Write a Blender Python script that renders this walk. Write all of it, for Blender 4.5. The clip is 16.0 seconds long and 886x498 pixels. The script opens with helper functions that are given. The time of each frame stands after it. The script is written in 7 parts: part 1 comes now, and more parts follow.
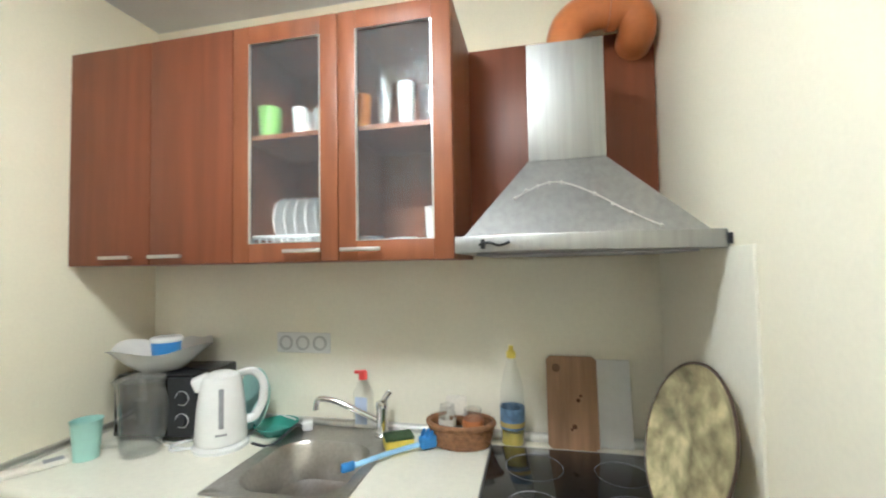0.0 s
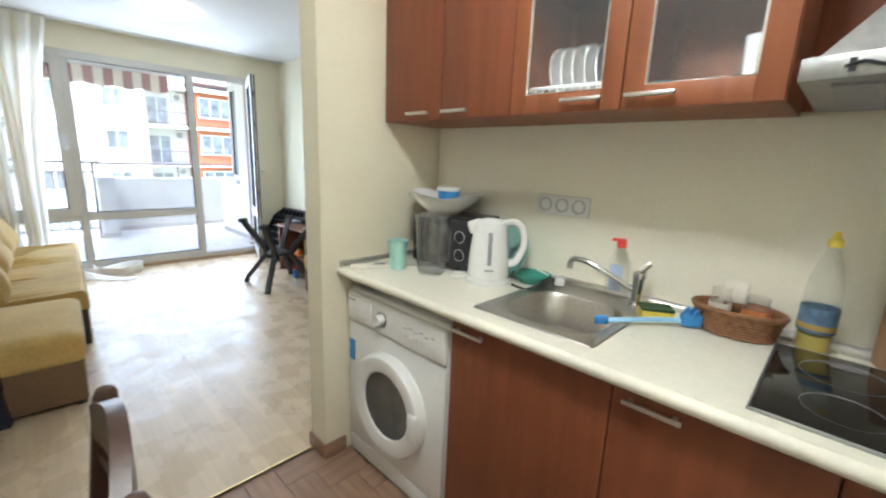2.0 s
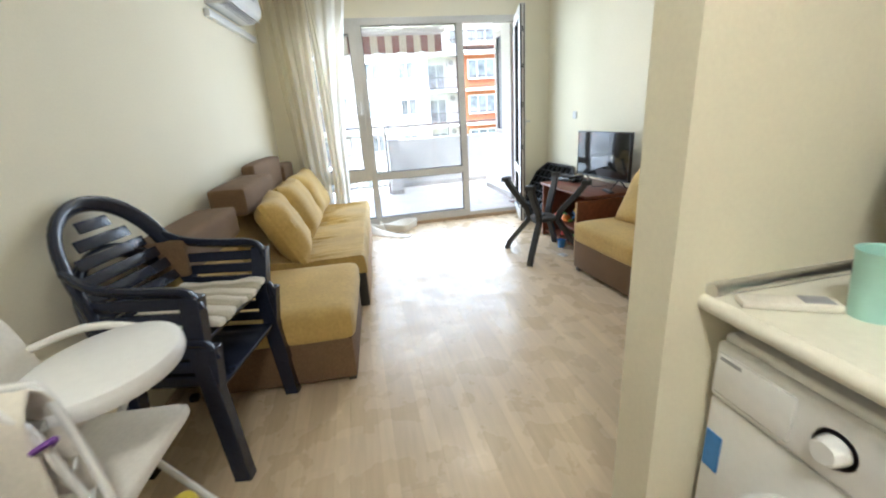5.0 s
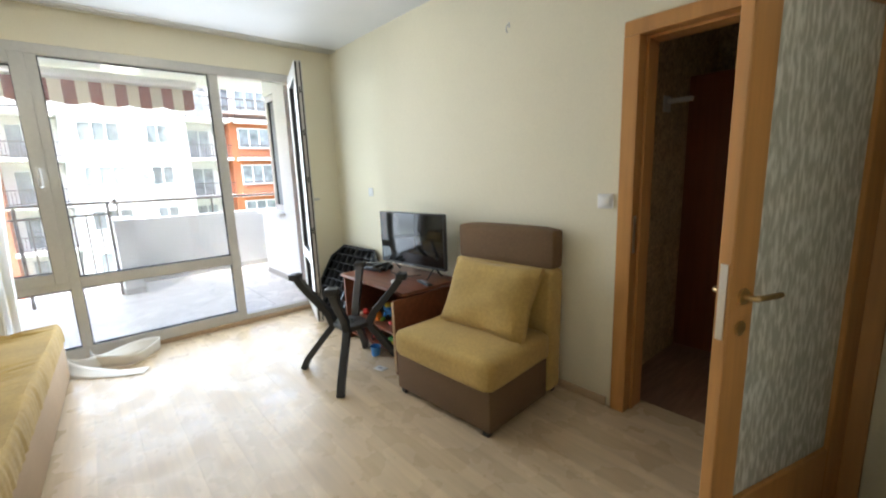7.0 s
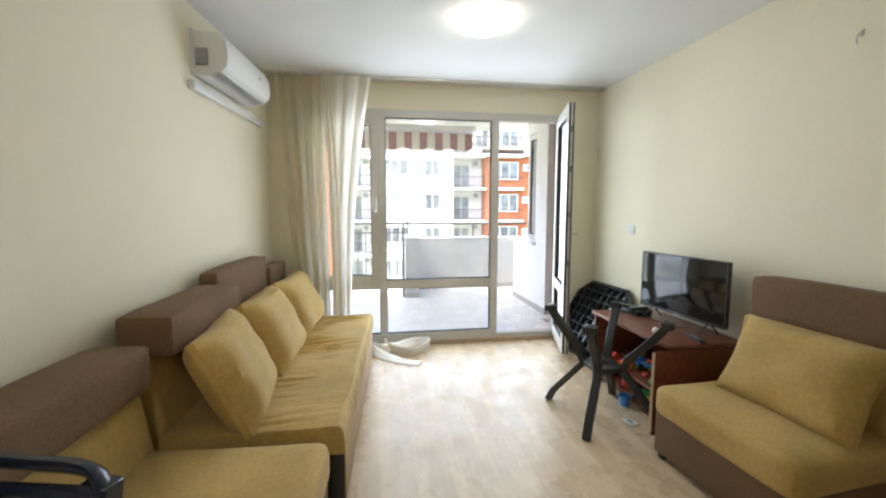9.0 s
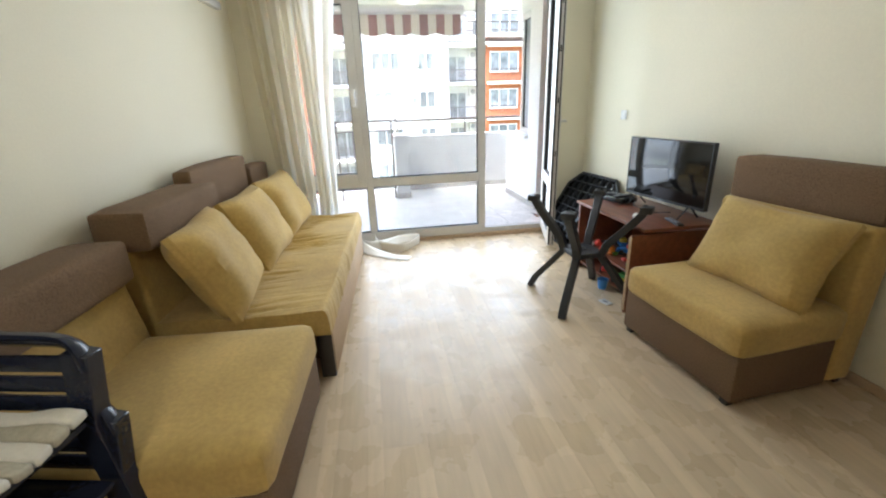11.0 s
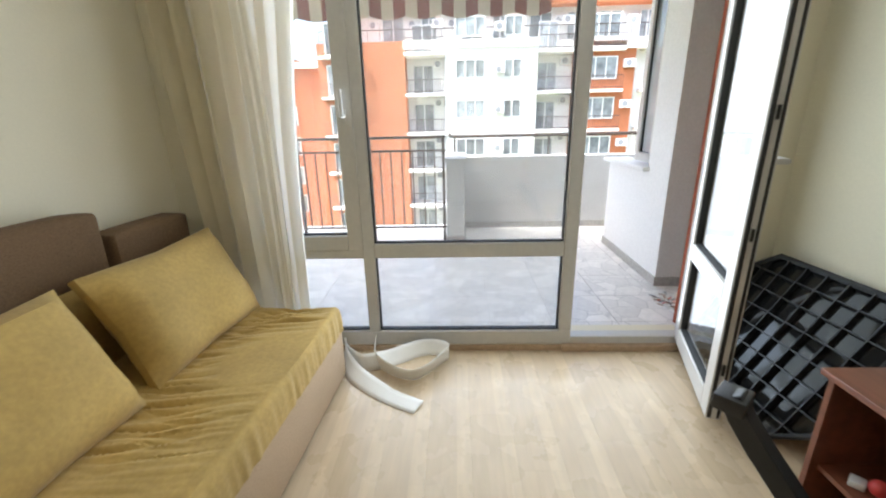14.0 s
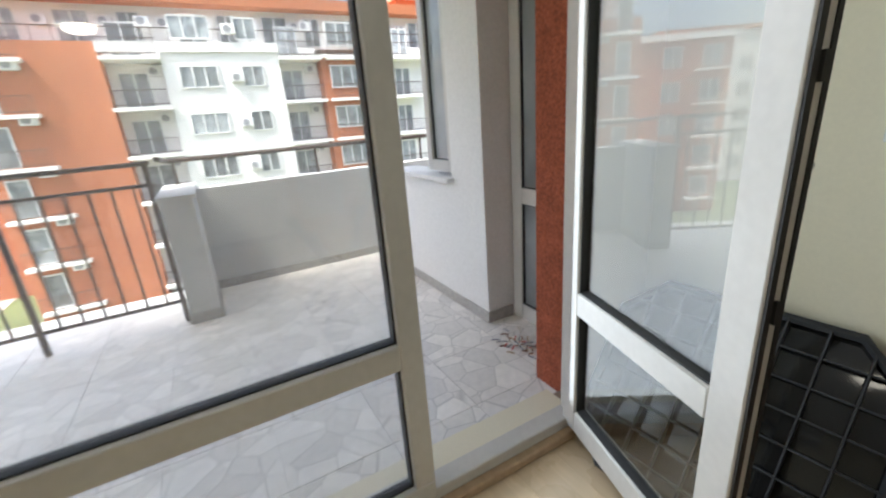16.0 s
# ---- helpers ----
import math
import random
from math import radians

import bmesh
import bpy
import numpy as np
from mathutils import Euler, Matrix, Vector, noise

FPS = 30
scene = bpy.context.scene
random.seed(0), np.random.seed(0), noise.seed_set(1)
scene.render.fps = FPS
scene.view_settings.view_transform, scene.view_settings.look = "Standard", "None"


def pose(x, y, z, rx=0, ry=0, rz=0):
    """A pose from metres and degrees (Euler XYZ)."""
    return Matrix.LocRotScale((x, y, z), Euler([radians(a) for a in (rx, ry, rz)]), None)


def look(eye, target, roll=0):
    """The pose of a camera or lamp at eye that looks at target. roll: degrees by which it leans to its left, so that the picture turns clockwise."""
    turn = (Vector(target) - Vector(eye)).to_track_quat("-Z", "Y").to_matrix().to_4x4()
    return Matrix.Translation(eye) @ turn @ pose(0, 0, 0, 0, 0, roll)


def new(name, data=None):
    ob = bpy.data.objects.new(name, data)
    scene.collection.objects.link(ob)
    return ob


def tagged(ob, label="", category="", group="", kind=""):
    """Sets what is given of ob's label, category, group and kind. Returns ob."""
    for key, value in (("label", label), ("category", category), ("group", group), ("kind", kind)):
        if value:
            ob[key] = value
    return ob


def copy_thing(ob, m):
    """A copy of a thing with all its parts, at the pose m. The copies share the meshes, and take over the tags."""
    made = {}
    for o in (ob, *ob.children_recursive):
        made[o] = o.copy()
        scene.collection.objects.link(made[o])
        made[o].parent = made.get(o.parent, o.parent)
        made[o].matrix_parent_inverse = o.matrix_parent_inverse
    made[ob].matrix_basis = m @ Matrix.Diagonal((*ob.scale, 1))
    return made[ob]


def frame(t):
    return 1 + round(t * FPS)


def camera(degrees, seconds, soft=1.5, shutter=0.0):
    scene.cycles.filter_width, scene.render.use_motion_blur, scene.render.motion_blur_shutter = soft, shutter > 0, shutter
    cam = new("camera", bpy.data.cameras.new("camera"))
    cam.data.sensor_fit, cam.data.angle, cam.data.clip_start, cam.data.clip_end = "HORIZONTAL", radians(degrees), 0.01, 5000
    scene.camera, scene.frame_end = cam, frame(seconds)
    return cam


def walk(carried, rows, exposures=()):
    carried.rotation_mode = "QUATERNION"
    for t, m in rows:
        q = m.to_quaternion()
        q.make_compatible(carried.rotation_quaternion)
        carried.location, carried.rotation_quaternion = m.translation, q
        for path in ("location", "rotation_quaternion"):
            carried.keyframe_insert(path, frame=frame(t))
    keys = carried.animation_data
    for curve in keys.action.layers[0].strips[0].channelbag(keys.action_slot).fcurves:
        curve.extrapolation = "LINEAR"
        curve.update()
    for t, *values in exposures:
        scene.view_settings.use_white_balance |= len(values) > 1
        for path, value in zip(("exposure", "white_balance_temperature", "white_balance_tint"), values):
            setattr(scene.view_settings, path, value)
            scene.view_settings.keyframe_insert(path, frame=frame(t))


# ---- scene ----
cam = camera(94.2, 16.0, 2.0, 0.3)
PATH = [
    (0, (0.765, 0.815, 1.569), (0.335, 2.767, 1.648), -1.0),
    (0.5, (0.734, 0.82, 1.568), (0.037, 2.691, 1.696), 1.2),
    (1, (0.696, 0.81, 1.534), (-0.262, 2.565, 1.489), 2.9),
    (1.5, (0.683, 0.801, 1.463), (-0.482, 2.407, 1.211), 2.9),
    (2, (0.679, 0.772, 1.428), (-0.679, 2.178, 1.007), 2.3),
    (2.5, (0.654, 0.755, 1.402), (-0.885, 1.91, 0.856), 1.8),
    (3, (0.629, 0.719, 1.401), (-1.052, 1.613, 0.79), 1.3),
    (3.5, (0.558, 0.718, 1.404), (-1.227, 1.359, 0.768), 0.7),
    (6, (-0.852, 1.285, 1.32), (-2.722, 1.626, 0.697), -4.3),
    (6.5, (-1.073, 1.337, 1.341), (-2.794, 2.204, 0.805), -3.8),
    (7, (-1.151, 1.376, 1.386), (-2.638, 2.664, 1.026), -2.1),
    (7.5, (-1.183, 1.34, 1.448), (-2.702, 2.632, 1.299), -0.8),
    (8, (-1.207, 1.26, 1.453), (-2.961, 2.22, 1.401), -0.0),
    (8.5, (-1.217, 1.195, 1.443), (-3.146, 1.721, 1.389), 0.5),
    (8.6, (-1.212, 1.178, 1.441), (-3.161, 1.623, 1.384), 0.2),
    (11, (-1.171, 1.307, 1.351), (-3.039, 1.603, 0.699), -2.0),
    (11.5, (-1.403, 1.444, 1.339), (-3.243, 1.851, 0.67), -2.4),
    (12, (-1.747, 1.56, 1.344), (-3.586, 1.969, 0.67), -2.2),
    (12.5, (-2.082, 1.732, 1.358), (-3.947, 2.042, 0.705), -1.6),
    (13, (-2.445, 1.773, 1.334), (-4.335, 1.951, 0.705), -0.9),
    (13.5, (-2.795, 1.76, 1.351), (-4.7, 1.767, 0.74), -0.7),
    (14, (-3.123, 1.769, 1.38), (-5.028, 1.699, 0.774), -1.3),
    (14.5, (-3.457, 1.705, 1.372), (-5.359, 1.774, 0.755), -2.8),
    (15, (-3.758, 1.708, 1.361), (-5.636, 2.003, 0.739), -3.7),
    (15.5, (-4.055, 1.839, 1.365), (-5.869, 2.402, 0.738), -3.8),
    (16, (-4.354, 1.99, 1.342), (-6.026, 2.9, 0.729), -4.4),
]
EXPOSURES = [(t, stops, kelvin, 7) for t, stops, kelvin in ((0.0, 3.3, 5100), (1.2, 3.2, 5050), (2.0, 3.15, 5250), (2.8, 3.25, 5350), (3.5, 3.3, 5450), (5.0, 3.25, 5500), (6.0, 3.15, 5550), (7.0, 2.95, 5800), (8.5, 2.8, 5900), (11.0, 3.0, 5700), (12.5, 2.8, 5850), (14.0, 2.47, 5950), (16.0, 1.88, 6100))]
walk(cam, [(t, look(eye, target, roll)) for t, eye, target, roll in PATH], EXPOSURES)

# ---- world and light ----
world = bpy.data.worlds.new("sky")
scene.world = world
world.use_nodes = True
sky = world.node_tree.nodes.new("ShaderNodeTexSky")
sky.sky_type, sky.sun_disc = "NISHITA", False
sky.sun_elevation, sky.sun_rotation = radians(59), radians(167)
sky.air_density, sky.dust_density = 0.8, 7.0
back = world.node_tree.nodes["Background"]
back.inputs["Strength"].default_value = 0.15
world.node_tree.links.new(sky.outputs["Color"], back.inputs["Color"])
sun = new("sun", bpy.data.lights.new("sun", "SUN"))
sun.data.energy, sun.data.angle, sun.data.color = 3.0, radians(15), (1.0, 0.95, 0.87)
sun.matrix_basis = look((4, -15.5, 27), (0, 0, 0))


def area_lamp(name, place, target, w, h, watts, colour):
    lamp = new(name, bpy.data.lights.new(name, "AREA"))
    lamp.data.shape, lamp.data.size, lamp.data.size_y = "RECTANGLE", w, h
    lamp.data.energy, lamp.data.color = watts, colour
    lamp.matrix_basis = look(place, target)
    return lamp


# daylight in the balcony window's opening
area_lamp("window_daylight", (-5.365, 2.1, 1.25), (0, 2.1, 1.25), 2.1, 2.1, 6.5, (0.9, 0.95, 1.0))


# ---- materials ----
def material(name, colour, rough=0.6, metal=0.0, grain=20.0, vary=0.12, bump=0.05, stretch=(1, 1, 1), coarse=2.5, stain=0.06, random_tone=0.0, sheen=0.0, coat=0.0, island=False):
    """A surface with two scales of tone and a fine relief."""
    m = bpy.data.materials.new(name)
    m.use_nodes = True
    n, link = m.node_tree.nodes, m.node_tree.links.new
    bsdf = n["Principled BSDF"]
    bsdf.inputs["Roughness"].default_value, bsdf.inputs["Metallic"].default_value = rough, metal
    bsdf.inputs["Sheen Weight"].default_value, bsdf.inputs["Coat Weight"].default_value = sheen, coat
    co = n.new("ShaderNodeTexCoord")
    mp = n.new("ShaderNodeMapping")
    mp.inputs["Scale"].default_value = stretch
    link(co.outputs["Object"], mp.inputs["Vector"])
    fine, big = n.new("ShaderNodeTexNoise"), n.new("ShaderNodeTexNoise")
    fine.inputs["Scale"].default_value, fine.inputs["Detail"].default_value = grain, 6
    big.inputs["Scale"].default_value, big.inputs["Detail"].default_value = coarse, 4
    link(mp.outputs["Vector"], fine.inputs["Vector"])
    link(mp.outputs["Vector"], big.inputs["Vector"])

    def span(source, amount):
        r = n.new("ShaderNodeMapRange")
        r.inputs["From Min"].default_value, r.inputs["From Max"].default_value = 0.3, 0.7
        r.inputs["To Min"].default_value, r.inputs["To Max"].default_value = 1 - amount, 1 + amount
        link(source, r.inputs["Value"])
        return r.outputs["Result"]

    def times(a, b):
        x = n.new("ShaderNodeMath")
        x.operation = "MULTIPLY"
        link(a, x.inputs[0])
        link(b, x.inputs[1])
        return x.outputs["Value"]

    tone = times(span(fine.outputs["Fac"], vary), span(big.outputs["Fac"], stain))
    if random_tone:
        info = n.new("ShaderNodeNewGeometry" if island else "ShaderNodeObjectInfo")
        r = n.new("ShaderNodeMapRange")
        r.inputs["To Min"].default_value, r.inputs["To Max"].default_value = 1 - random_tone, 1 + random_tone
        link(info.outputs["Random Per Island" if island else "Random"], r.inputs["Value"])
        tone = times(tone, r.outputs["Result"])
    hue = n.new("ShaderNodeVectorMath")
    hue.operation = "SCALE"
    hue.inputs[0].default_value = colour
    link(tone, hue.inputs["Scale"])
    link(hue.outputs["Vector"], bsdf.inputs["Base Color"])
    if bump:
        b = n.new("ShaderNodeBump")
        b.inputs["Strength"].default_value, b.inputs["Distance"].default_value = bump, 0.01
        link(fine.outputs["Fac"], b.inputs["Height"])
        link(b.outputs["Normal"], bsdf.inputs["Normal"])
    return m


def clear(name, colour=(1, 1, 1), rough=0.0, frost=0.0, shine=0.04, blur=0.0, veil=0.0):
    """Thin glass: mostly clear, with a real gloss."""
    m = bpy.data.materials.new(name)
    m.use_nodes = True
    n, link = m.node_tree.nodes, m.node_tree.links.new
    n.remove(n["Principled BSDF"])
    out = n["Material Output"]
    see, gloss, mix = n.new("ShaderNodeBsdfRefraction" if blur else "ShaderNodeBsdfTransparent"), n.new("ShaderNodeBsdfGlossy"), n.new("ShaderNodeMixShader")
    see.inputs["Color"].default_value = (*colour, 1)
    gloss.inputs["Roughness"].default_value = rough
    if blur:
        see.inputs["Roughness"].default_value, see.inputs["IOR"].default_value = blur, 1.3
    face, steep, gain = n.new("ShaderNodeLayerWeight"), n.new("ShaderNodeMath"), n.new("ShaderNodeMath")
    face.inputs["Blend"].default_value = 0.5
    steep.operation, gain.operation = "POWER", "MULTIPLY_ADD"
    steep.inputs[1].default_value, gain.inputs[1].default_value, gain.inputs[2].default_value = 5.0, 0.9, shine
    link(face.outputs["Facing"], steep.inputs[0])
    link(steep.outputs["Value"], gain.inputs[0])
    link(gain.outputs["Value"], mix.inputs["Fac"])
    link(gloss.outputs["BSDF"], mix.inputs[2])
    last = see.outputs["BSDF"]
    if frost:
        milk, m2 = n.new("ShaderNodeBsdfDiffuse"), n.new("ShaderNodeMixShader")
        milk.inputs["Color"].default_value = (*colour, 1)
        m2.inputs["Fac"].default_value = frost
        link(last, m2.inputs[1])
        link(milk.outputs["BSDF"], m2.inputs[2])
        last = m2.outputs["Shader"]
    # pale translucent layer that puts glare haze into the pane
    if veil:
        film, m3, cloud, amount = n.new("ShaderNodeBsdfTranslucent"), n.new("ShaderNodeMixShader"), n.new("ShaderNodeTexNoise"), n.new("ShaderNodeMapRange")
        film.inputs["Color"].default_value = (0.95, 0.94, 0.92, 1)
        cloud.inputs["Scale"].default_value, cloud.inputs["Detail"].default_value = 2.5, 5
        amount.inputs["To Min"].default_value, amount.inputs["To Max"].default_value = veil * 0.8, veil * 1.2
        link(cloud.outputs["Fac"], amount.inputs["Value"])
        link(amount.outputs["Result"], m3.inputs["Fac"])
        link(last, m3.inputs[1])
        link(film.outputs["BSDF"], m3.inputs[2])
        last = m3.outputs["Shader"]
    link(last, mix.inputs[1])
    link(mix.outputs["Shader"], out.inputs["Surface"])
    return m


def glowing(name, colour, strength):
    m = bpy.data.materials.new(name)
    m.use_nodes = True
    b = m.node_tree.nodes["Principled BSDF"]
    b.inputs["Base Color"].default_value = (*colour, 1)
    b.inputs["Roughness"].default_value = 0.3
    b.inputs["Emission Color"].default_value = (*colour, 1)
    b.inputs["Emission Strength"].default_value = strength
    return m


def laminate():
    """Three-strip beech laminate, strips along x."""
    m = material("laminate", (0.61, 0.485, 0.325), 0.27, grain=30, vary=0.07, bump=0.01, stretch=(0.12, 1, 1), random_tone=0.03, coarse=6, stain=0.015)
    n, link = m.node_tree.nodes, m.node_tree.links.new
    bsdf = n["Principled BSDF"]
    src = bsdf.inputs["Base Color"].links[0].from_socket
    co = n.new("ShaderNodeTexCoord")
    brick = n.new("ShaderNodeTexBrick")
    brick.offset = 0.37
    for key, value in (("Scale", 1.0), ("Brick Width", 0.43), ("Row Height", 0.064), ("Mortar Size", 0.0006), ("Bias", 0.0)):
        brick.inputs[key].default_value = value
    brick.inputs["Color1"].default_value = (0.93, 0.915, 0.9, 1)
    brick.inputs["Color2"].default_value = (1.06, 1.06, 1.05, 1)
    brick.inputs["Mortar"].default_value = (0.9, 0.87, 0.83, 1)
    link(co.outputs["Object"], brick.inputs["Vector"])
    mix = n.new("ShaderNodeMix")
    mix.data_type, mix.blend_type = "RGBA", "MULTIPLY"
    mix.inputs["Factor"].default_value = 1.0
    link(src, mix.inputs["A"])
    link(brick.outputs["Color"], mix.inputs["B"])
    link(mix.outputs["Result"], bsdf.inputs["Base Color"])
    scuff, span = n.new("ShaderNodeTexNoise"), n.new("ShaderNodeMapRange")
    geo = n.new("ShaderNodeNewGeometry")
    scuff.inputs["Scale"].default_value, scuff.inputs["Detail"].default_value = 5.0, 5
    span.inputs["From Min"].default_value, span.inputs["From Max"].default_value = 0.35, 0.65
    span.inputs["To Min"].default_value, span.inputs["To Max"].default_value = 0.17, 0.42
    link(geo.outputs["Position"], scuff.inputs["Vector"])
    link(scuff.outputs["Fac"], span.inputs["Value"])
    link(span.outputs["Result"], bsdf.inputs["Roughness"])
    return m


def shards(name, light, dark, scale, rough):
    """Broken-stone print of balcony tiles."""
    m = material(name, light, rough, grain=25, vary=0.06, bump=0.03)
    n, link = m.node_tree.nodes, m.node_tree.links.new
    bsdf = n["Principled BSDF"]
    src = bsdf.inputs["Base Color"].links[0].from_socket
    co, info = n.new("ShaderNodeTexCoord"), n.new("ShaderNodeObjectInfo")
    add = n.new("ShaderNodeVectorMath")
    link(co.outputs["Object"], add.inputs[0])
    link(info.outputs["Random"], add.inputs[1])
    cell, edge = n.new("ShaderNodeTexVoronoi"), n.new("ShaderNodeTexVoronoi")
    edge.feature = "DISTANCE_TO_EDGE"
    for v in (cell, edge):
        v.inputs["Scale"].default_value = scale
        link(add.outputs["Vector"], v.inputs["Vector"])
    r = n.new("ShaderNodeMapRange")
    r.inputs["From Min"].default_value, r.inputs["From Max"].default_value = 0.0, 0.03
    r.inputs["To Min"].default_value, r.inputs["To Max"].default_value = 0.7, 1.0
    link(edge.outputs["Distance"], r.inputs["Value"])
    bw = n.new("ShaderNodeSeparateColor")
    link(cell.outputs["Color"], bw.inputs["Color"])
    r2 = n.new("ShaderNodeMapRange")
    r2.inputs["To Min"].default_value, r2.inputs["To Max"].default_value = 0.88, 1.1
    link(bw.outputs["Red"], r2.inputs["Value"])
    x = n.new("ShaderNodeMath")
    x.operation = "MULTIPLY"
    link(r.outputs["Result"], x.inputs[0])
    link(r2.outputs["Result"], x.inputs[1])
    sc = n.new("ShaderNodeVectorMath")
    sc.operation = "SCALE"
    link(src, sc.inputs[0])
    link(x.outputs["Value"], sc.inputs["Scale"])
    link(sc.outputs["Vector"], bsdf.inputs["Base Color"])
    return m


CREAM = material("cream_wall_paint", (0.8, 0.748, 0.585), 0.75, grain=90, vary=0.02, bump=0.06, stain=0.025, coarse=1.2)
WHITE_CEIL = material("white_ceiling_paint", (0.74, 0.74, 0.73), 0.85, grain=80, vary=0.015, bump=0.04, stain=0.02)
LAMINATE = laminate()
TILE_BROWN = material("brown_wood_tile", (0.31, 0.19, 0.125), 0.32, grain=35, vary=0.2, bump=0.03, stretch=(1, 0.12, 1), random_tone=0.1, coarse=8, stain=0.1)
GROUT = material("grout", (0.34, 0.27, 0.2), 0.9, grain=60, vary=0.1)
STONE_TILE = shards("pale_grey_stone_tile", (0.8, 0.77, 0.73), (0.58, 0.55, 0.52), 6.5, 0.3)
GREY_TILE = material("grey_skirting_tile", (0.4, 0.385, 0.36), 0.5, grain=30, vary=0.15)
PVC = material("white_pvc", (0.61, 0.595, 0.56), 0.3, grain=40, vary=0.03, bump=0.0, stain=0.05)
GASKET = material("black_rubber_gasket", (0.02, 0.02, 0.02), 0.6, grain=50, vary=0.1)
# slight washed-out glare over the view is built into this glass
GLASS = clear("window_glass", (0.985, 0.995, 0.99), shine=0.05, veil=0.08)
LEAF_GLASS = clear("door_leaf_glass", (0.9, 0.92, 0.91), shine=0.12)
FROST = clear("frosted_cabinet_glass", (0.95, 0.97, 0.97), 0.03, frost=0.035, shine=0.002, blur=0.26)
TUMBLER = clear("clear_glass_ware", (0.985, 0.99, 0.99), 0.03, frost=0.018, shine=0.06)
CHERRY = material("cherry_veneer", (0.192, 0.057, 0.022), 0.47, grain=26, vary=0.13, bump=0.01, stretch=(1, 1, 0.07), coarse=5, stain=0.12)
CHERRY_FRAME = material("cherry_door_frame", (0.25, 0.082, 0.03), 0.46, grain=26, vary=0.16, bump=0.01, stretch=(1, 1, 0.1), coarse=4, stain=0.1)
BEECH_DOOR = material("beech_door_veneer", (0.52, 0.26, 0.08), 0.36, grain=30, vary=0.12, bump=0.01, stretch=(1, 1, 0.06), coarse=4, stain=0.08)
DARK_WOOD = material("dark_stained_wood", (0.062, 0.034, 0.022), 0.35, grain=30, vary=0.25, bump=0.02, stretch=(1, 1, 0.1), coarse=5, stain=0.15)
TABLE_TOP = material("dark_table_top", (0.105, 0.07, 0.052), 0.4, grain=40, vary=0.2, bump=0.01, stretch=(0.15, 1, 1), stain=0.1)
DESK_WOOD = material("mahogany_board", (0.18, 0.06, 0.03), 0.38, grain=30, vary=0.2, bump=0.01, stretch=(0.1, 1, 1), stain=0.1)
PLY = material("raw_board_edge", (0.5, 0.36, 0.22), 0.7, grain=60, vary=0.15)
WORKTOP = material("ivory_worktop", (0.79, 0.765, 0.655), 0.4, grain=60, vary=0.03, bump=0.01, stain=0.03)
SPLASH = material("ivory_splash_panel", (0.84, 0.805, 0.68), 0.45, grain=60, vary=0.02, bump=0.01, stain=0.02)
STEEL = material("brushed_steel", (0.38, 0.38, 0.372), 0.52, 1.0, grain=60, vary=0.08, bump=0.02, stretch=(1, 1, 0.05), coarse=4, stain=0.08)
SINK_STEEL = material("sink_steel", (0.5, 0.48, 0.45), 0.33, 1.0, grain=80, vary=0.08, bump=0.02, stain=0.1)
CHROME = material("chrome", (0.7, 0.7, 0.7), 0.12, 1.0, grain=40, vary=0.04, bump=0.0)
ALU = material("satin_aluminium", (0.72, 0.71, 0.69), 0.35, 1.0, grain=60, vary=0.05, bump=0.0)
APPLIANCE = material("white_appliance_plastic", (0.8, 0.8, 0.79), 0.25, grain=50, vary=0.02, bump=0.0, stain=0.02)
CERAMIC = material("white_ceramic", (0.83, 0.82, 0.8), 0.15, grain=30, vary=0.02, bump=0.0, coat=0.3)
BLACK_GLASS = material("black_ceramic_glass", (0.012, 0.012, 0.012), 0.08, grain=40, vary=0.1, bump=0.0)
BLACK_GLOSS = material("black_gloss_plastic", (0.015, 0.015, 0.017), 0.18, grain=40, vary=0.1, bump=0.0)
BLACK_PLASTIC = material("black_matt_plastic", (0.022, 0.023, 0.026), 0.45, grain=90, vary=0.15, bump=0.05)
NAVY_PLASTIC = material("navy_plastic", (0.018, 0.022, 0.04), 0.22, grain=70, vary=0.12, bump=0.03)
GREY_PRINT = material("grey_print", (0.3, 0.3, 0.32), 0.5, grain=50, vary=0.1)
GOLD = material("mustard_velour", (0.49, 0.335, 0.1), 0.85, grain=55, vary=0.09, bump=0.12, stain=0.17, coarse=2.6, sheen=0.15)
BROWN_FAB = material("brown_chenille", (0.165, 0.1, 0.05), 0.9, grain=160, vary=0.25, bump=0.3, stain=0.08, sheen=0.02)
BLACK_FOOT = material("black_furniture_foot", (0.03, 0.025, 0.02), 0.5, grain=30)
CURTAIN = material("beige_voile", (0.75, 0.69, 0.53), 0.8, grain=120, vary=0.05, bump=0.08, stain=0.04)
cn = CURTAIN.node_tree
thin, both = cn.nodes.new("ShaderNodeBsdfTranslucent"), cn.nodes.new("ShaderNodeMixShader")
thin.inputs["Color"].default_value = (0.88, 0.83, 0.7, 1)
both.inputs["Fac"].default_value = 0.6
cn.links.new(cn.nodes["Principled BSDF"].outputs["BSDF"], both.inputs[1])
cn.links.new(thin.outputs["BSDF"], both.inputs[2])
cn.links.new(both.outputs["Shader"], cn.nodes["Material Output"].inputs["Surface"])
SHEER = CURTAIN.copy()
SHEER.name = "pale_sheer_voile"
for nd in SHEER.node_tree.nodes:
    if nd.type == "BSDF_TRANSLUCENT":
        nd.inputs["Color"].default_value = (0.93, 0.91, 0.85, 1)
    if nd.type == "MIX_SHADER":
        nd.inputs["Fac"].default_value = 0.75
CLOTH_WHITE = material("off_white_cloth", (0.74, 0.7, 0.62), 0.85, grain=90, vary=0.05, bump=0.1, stain=0.05)
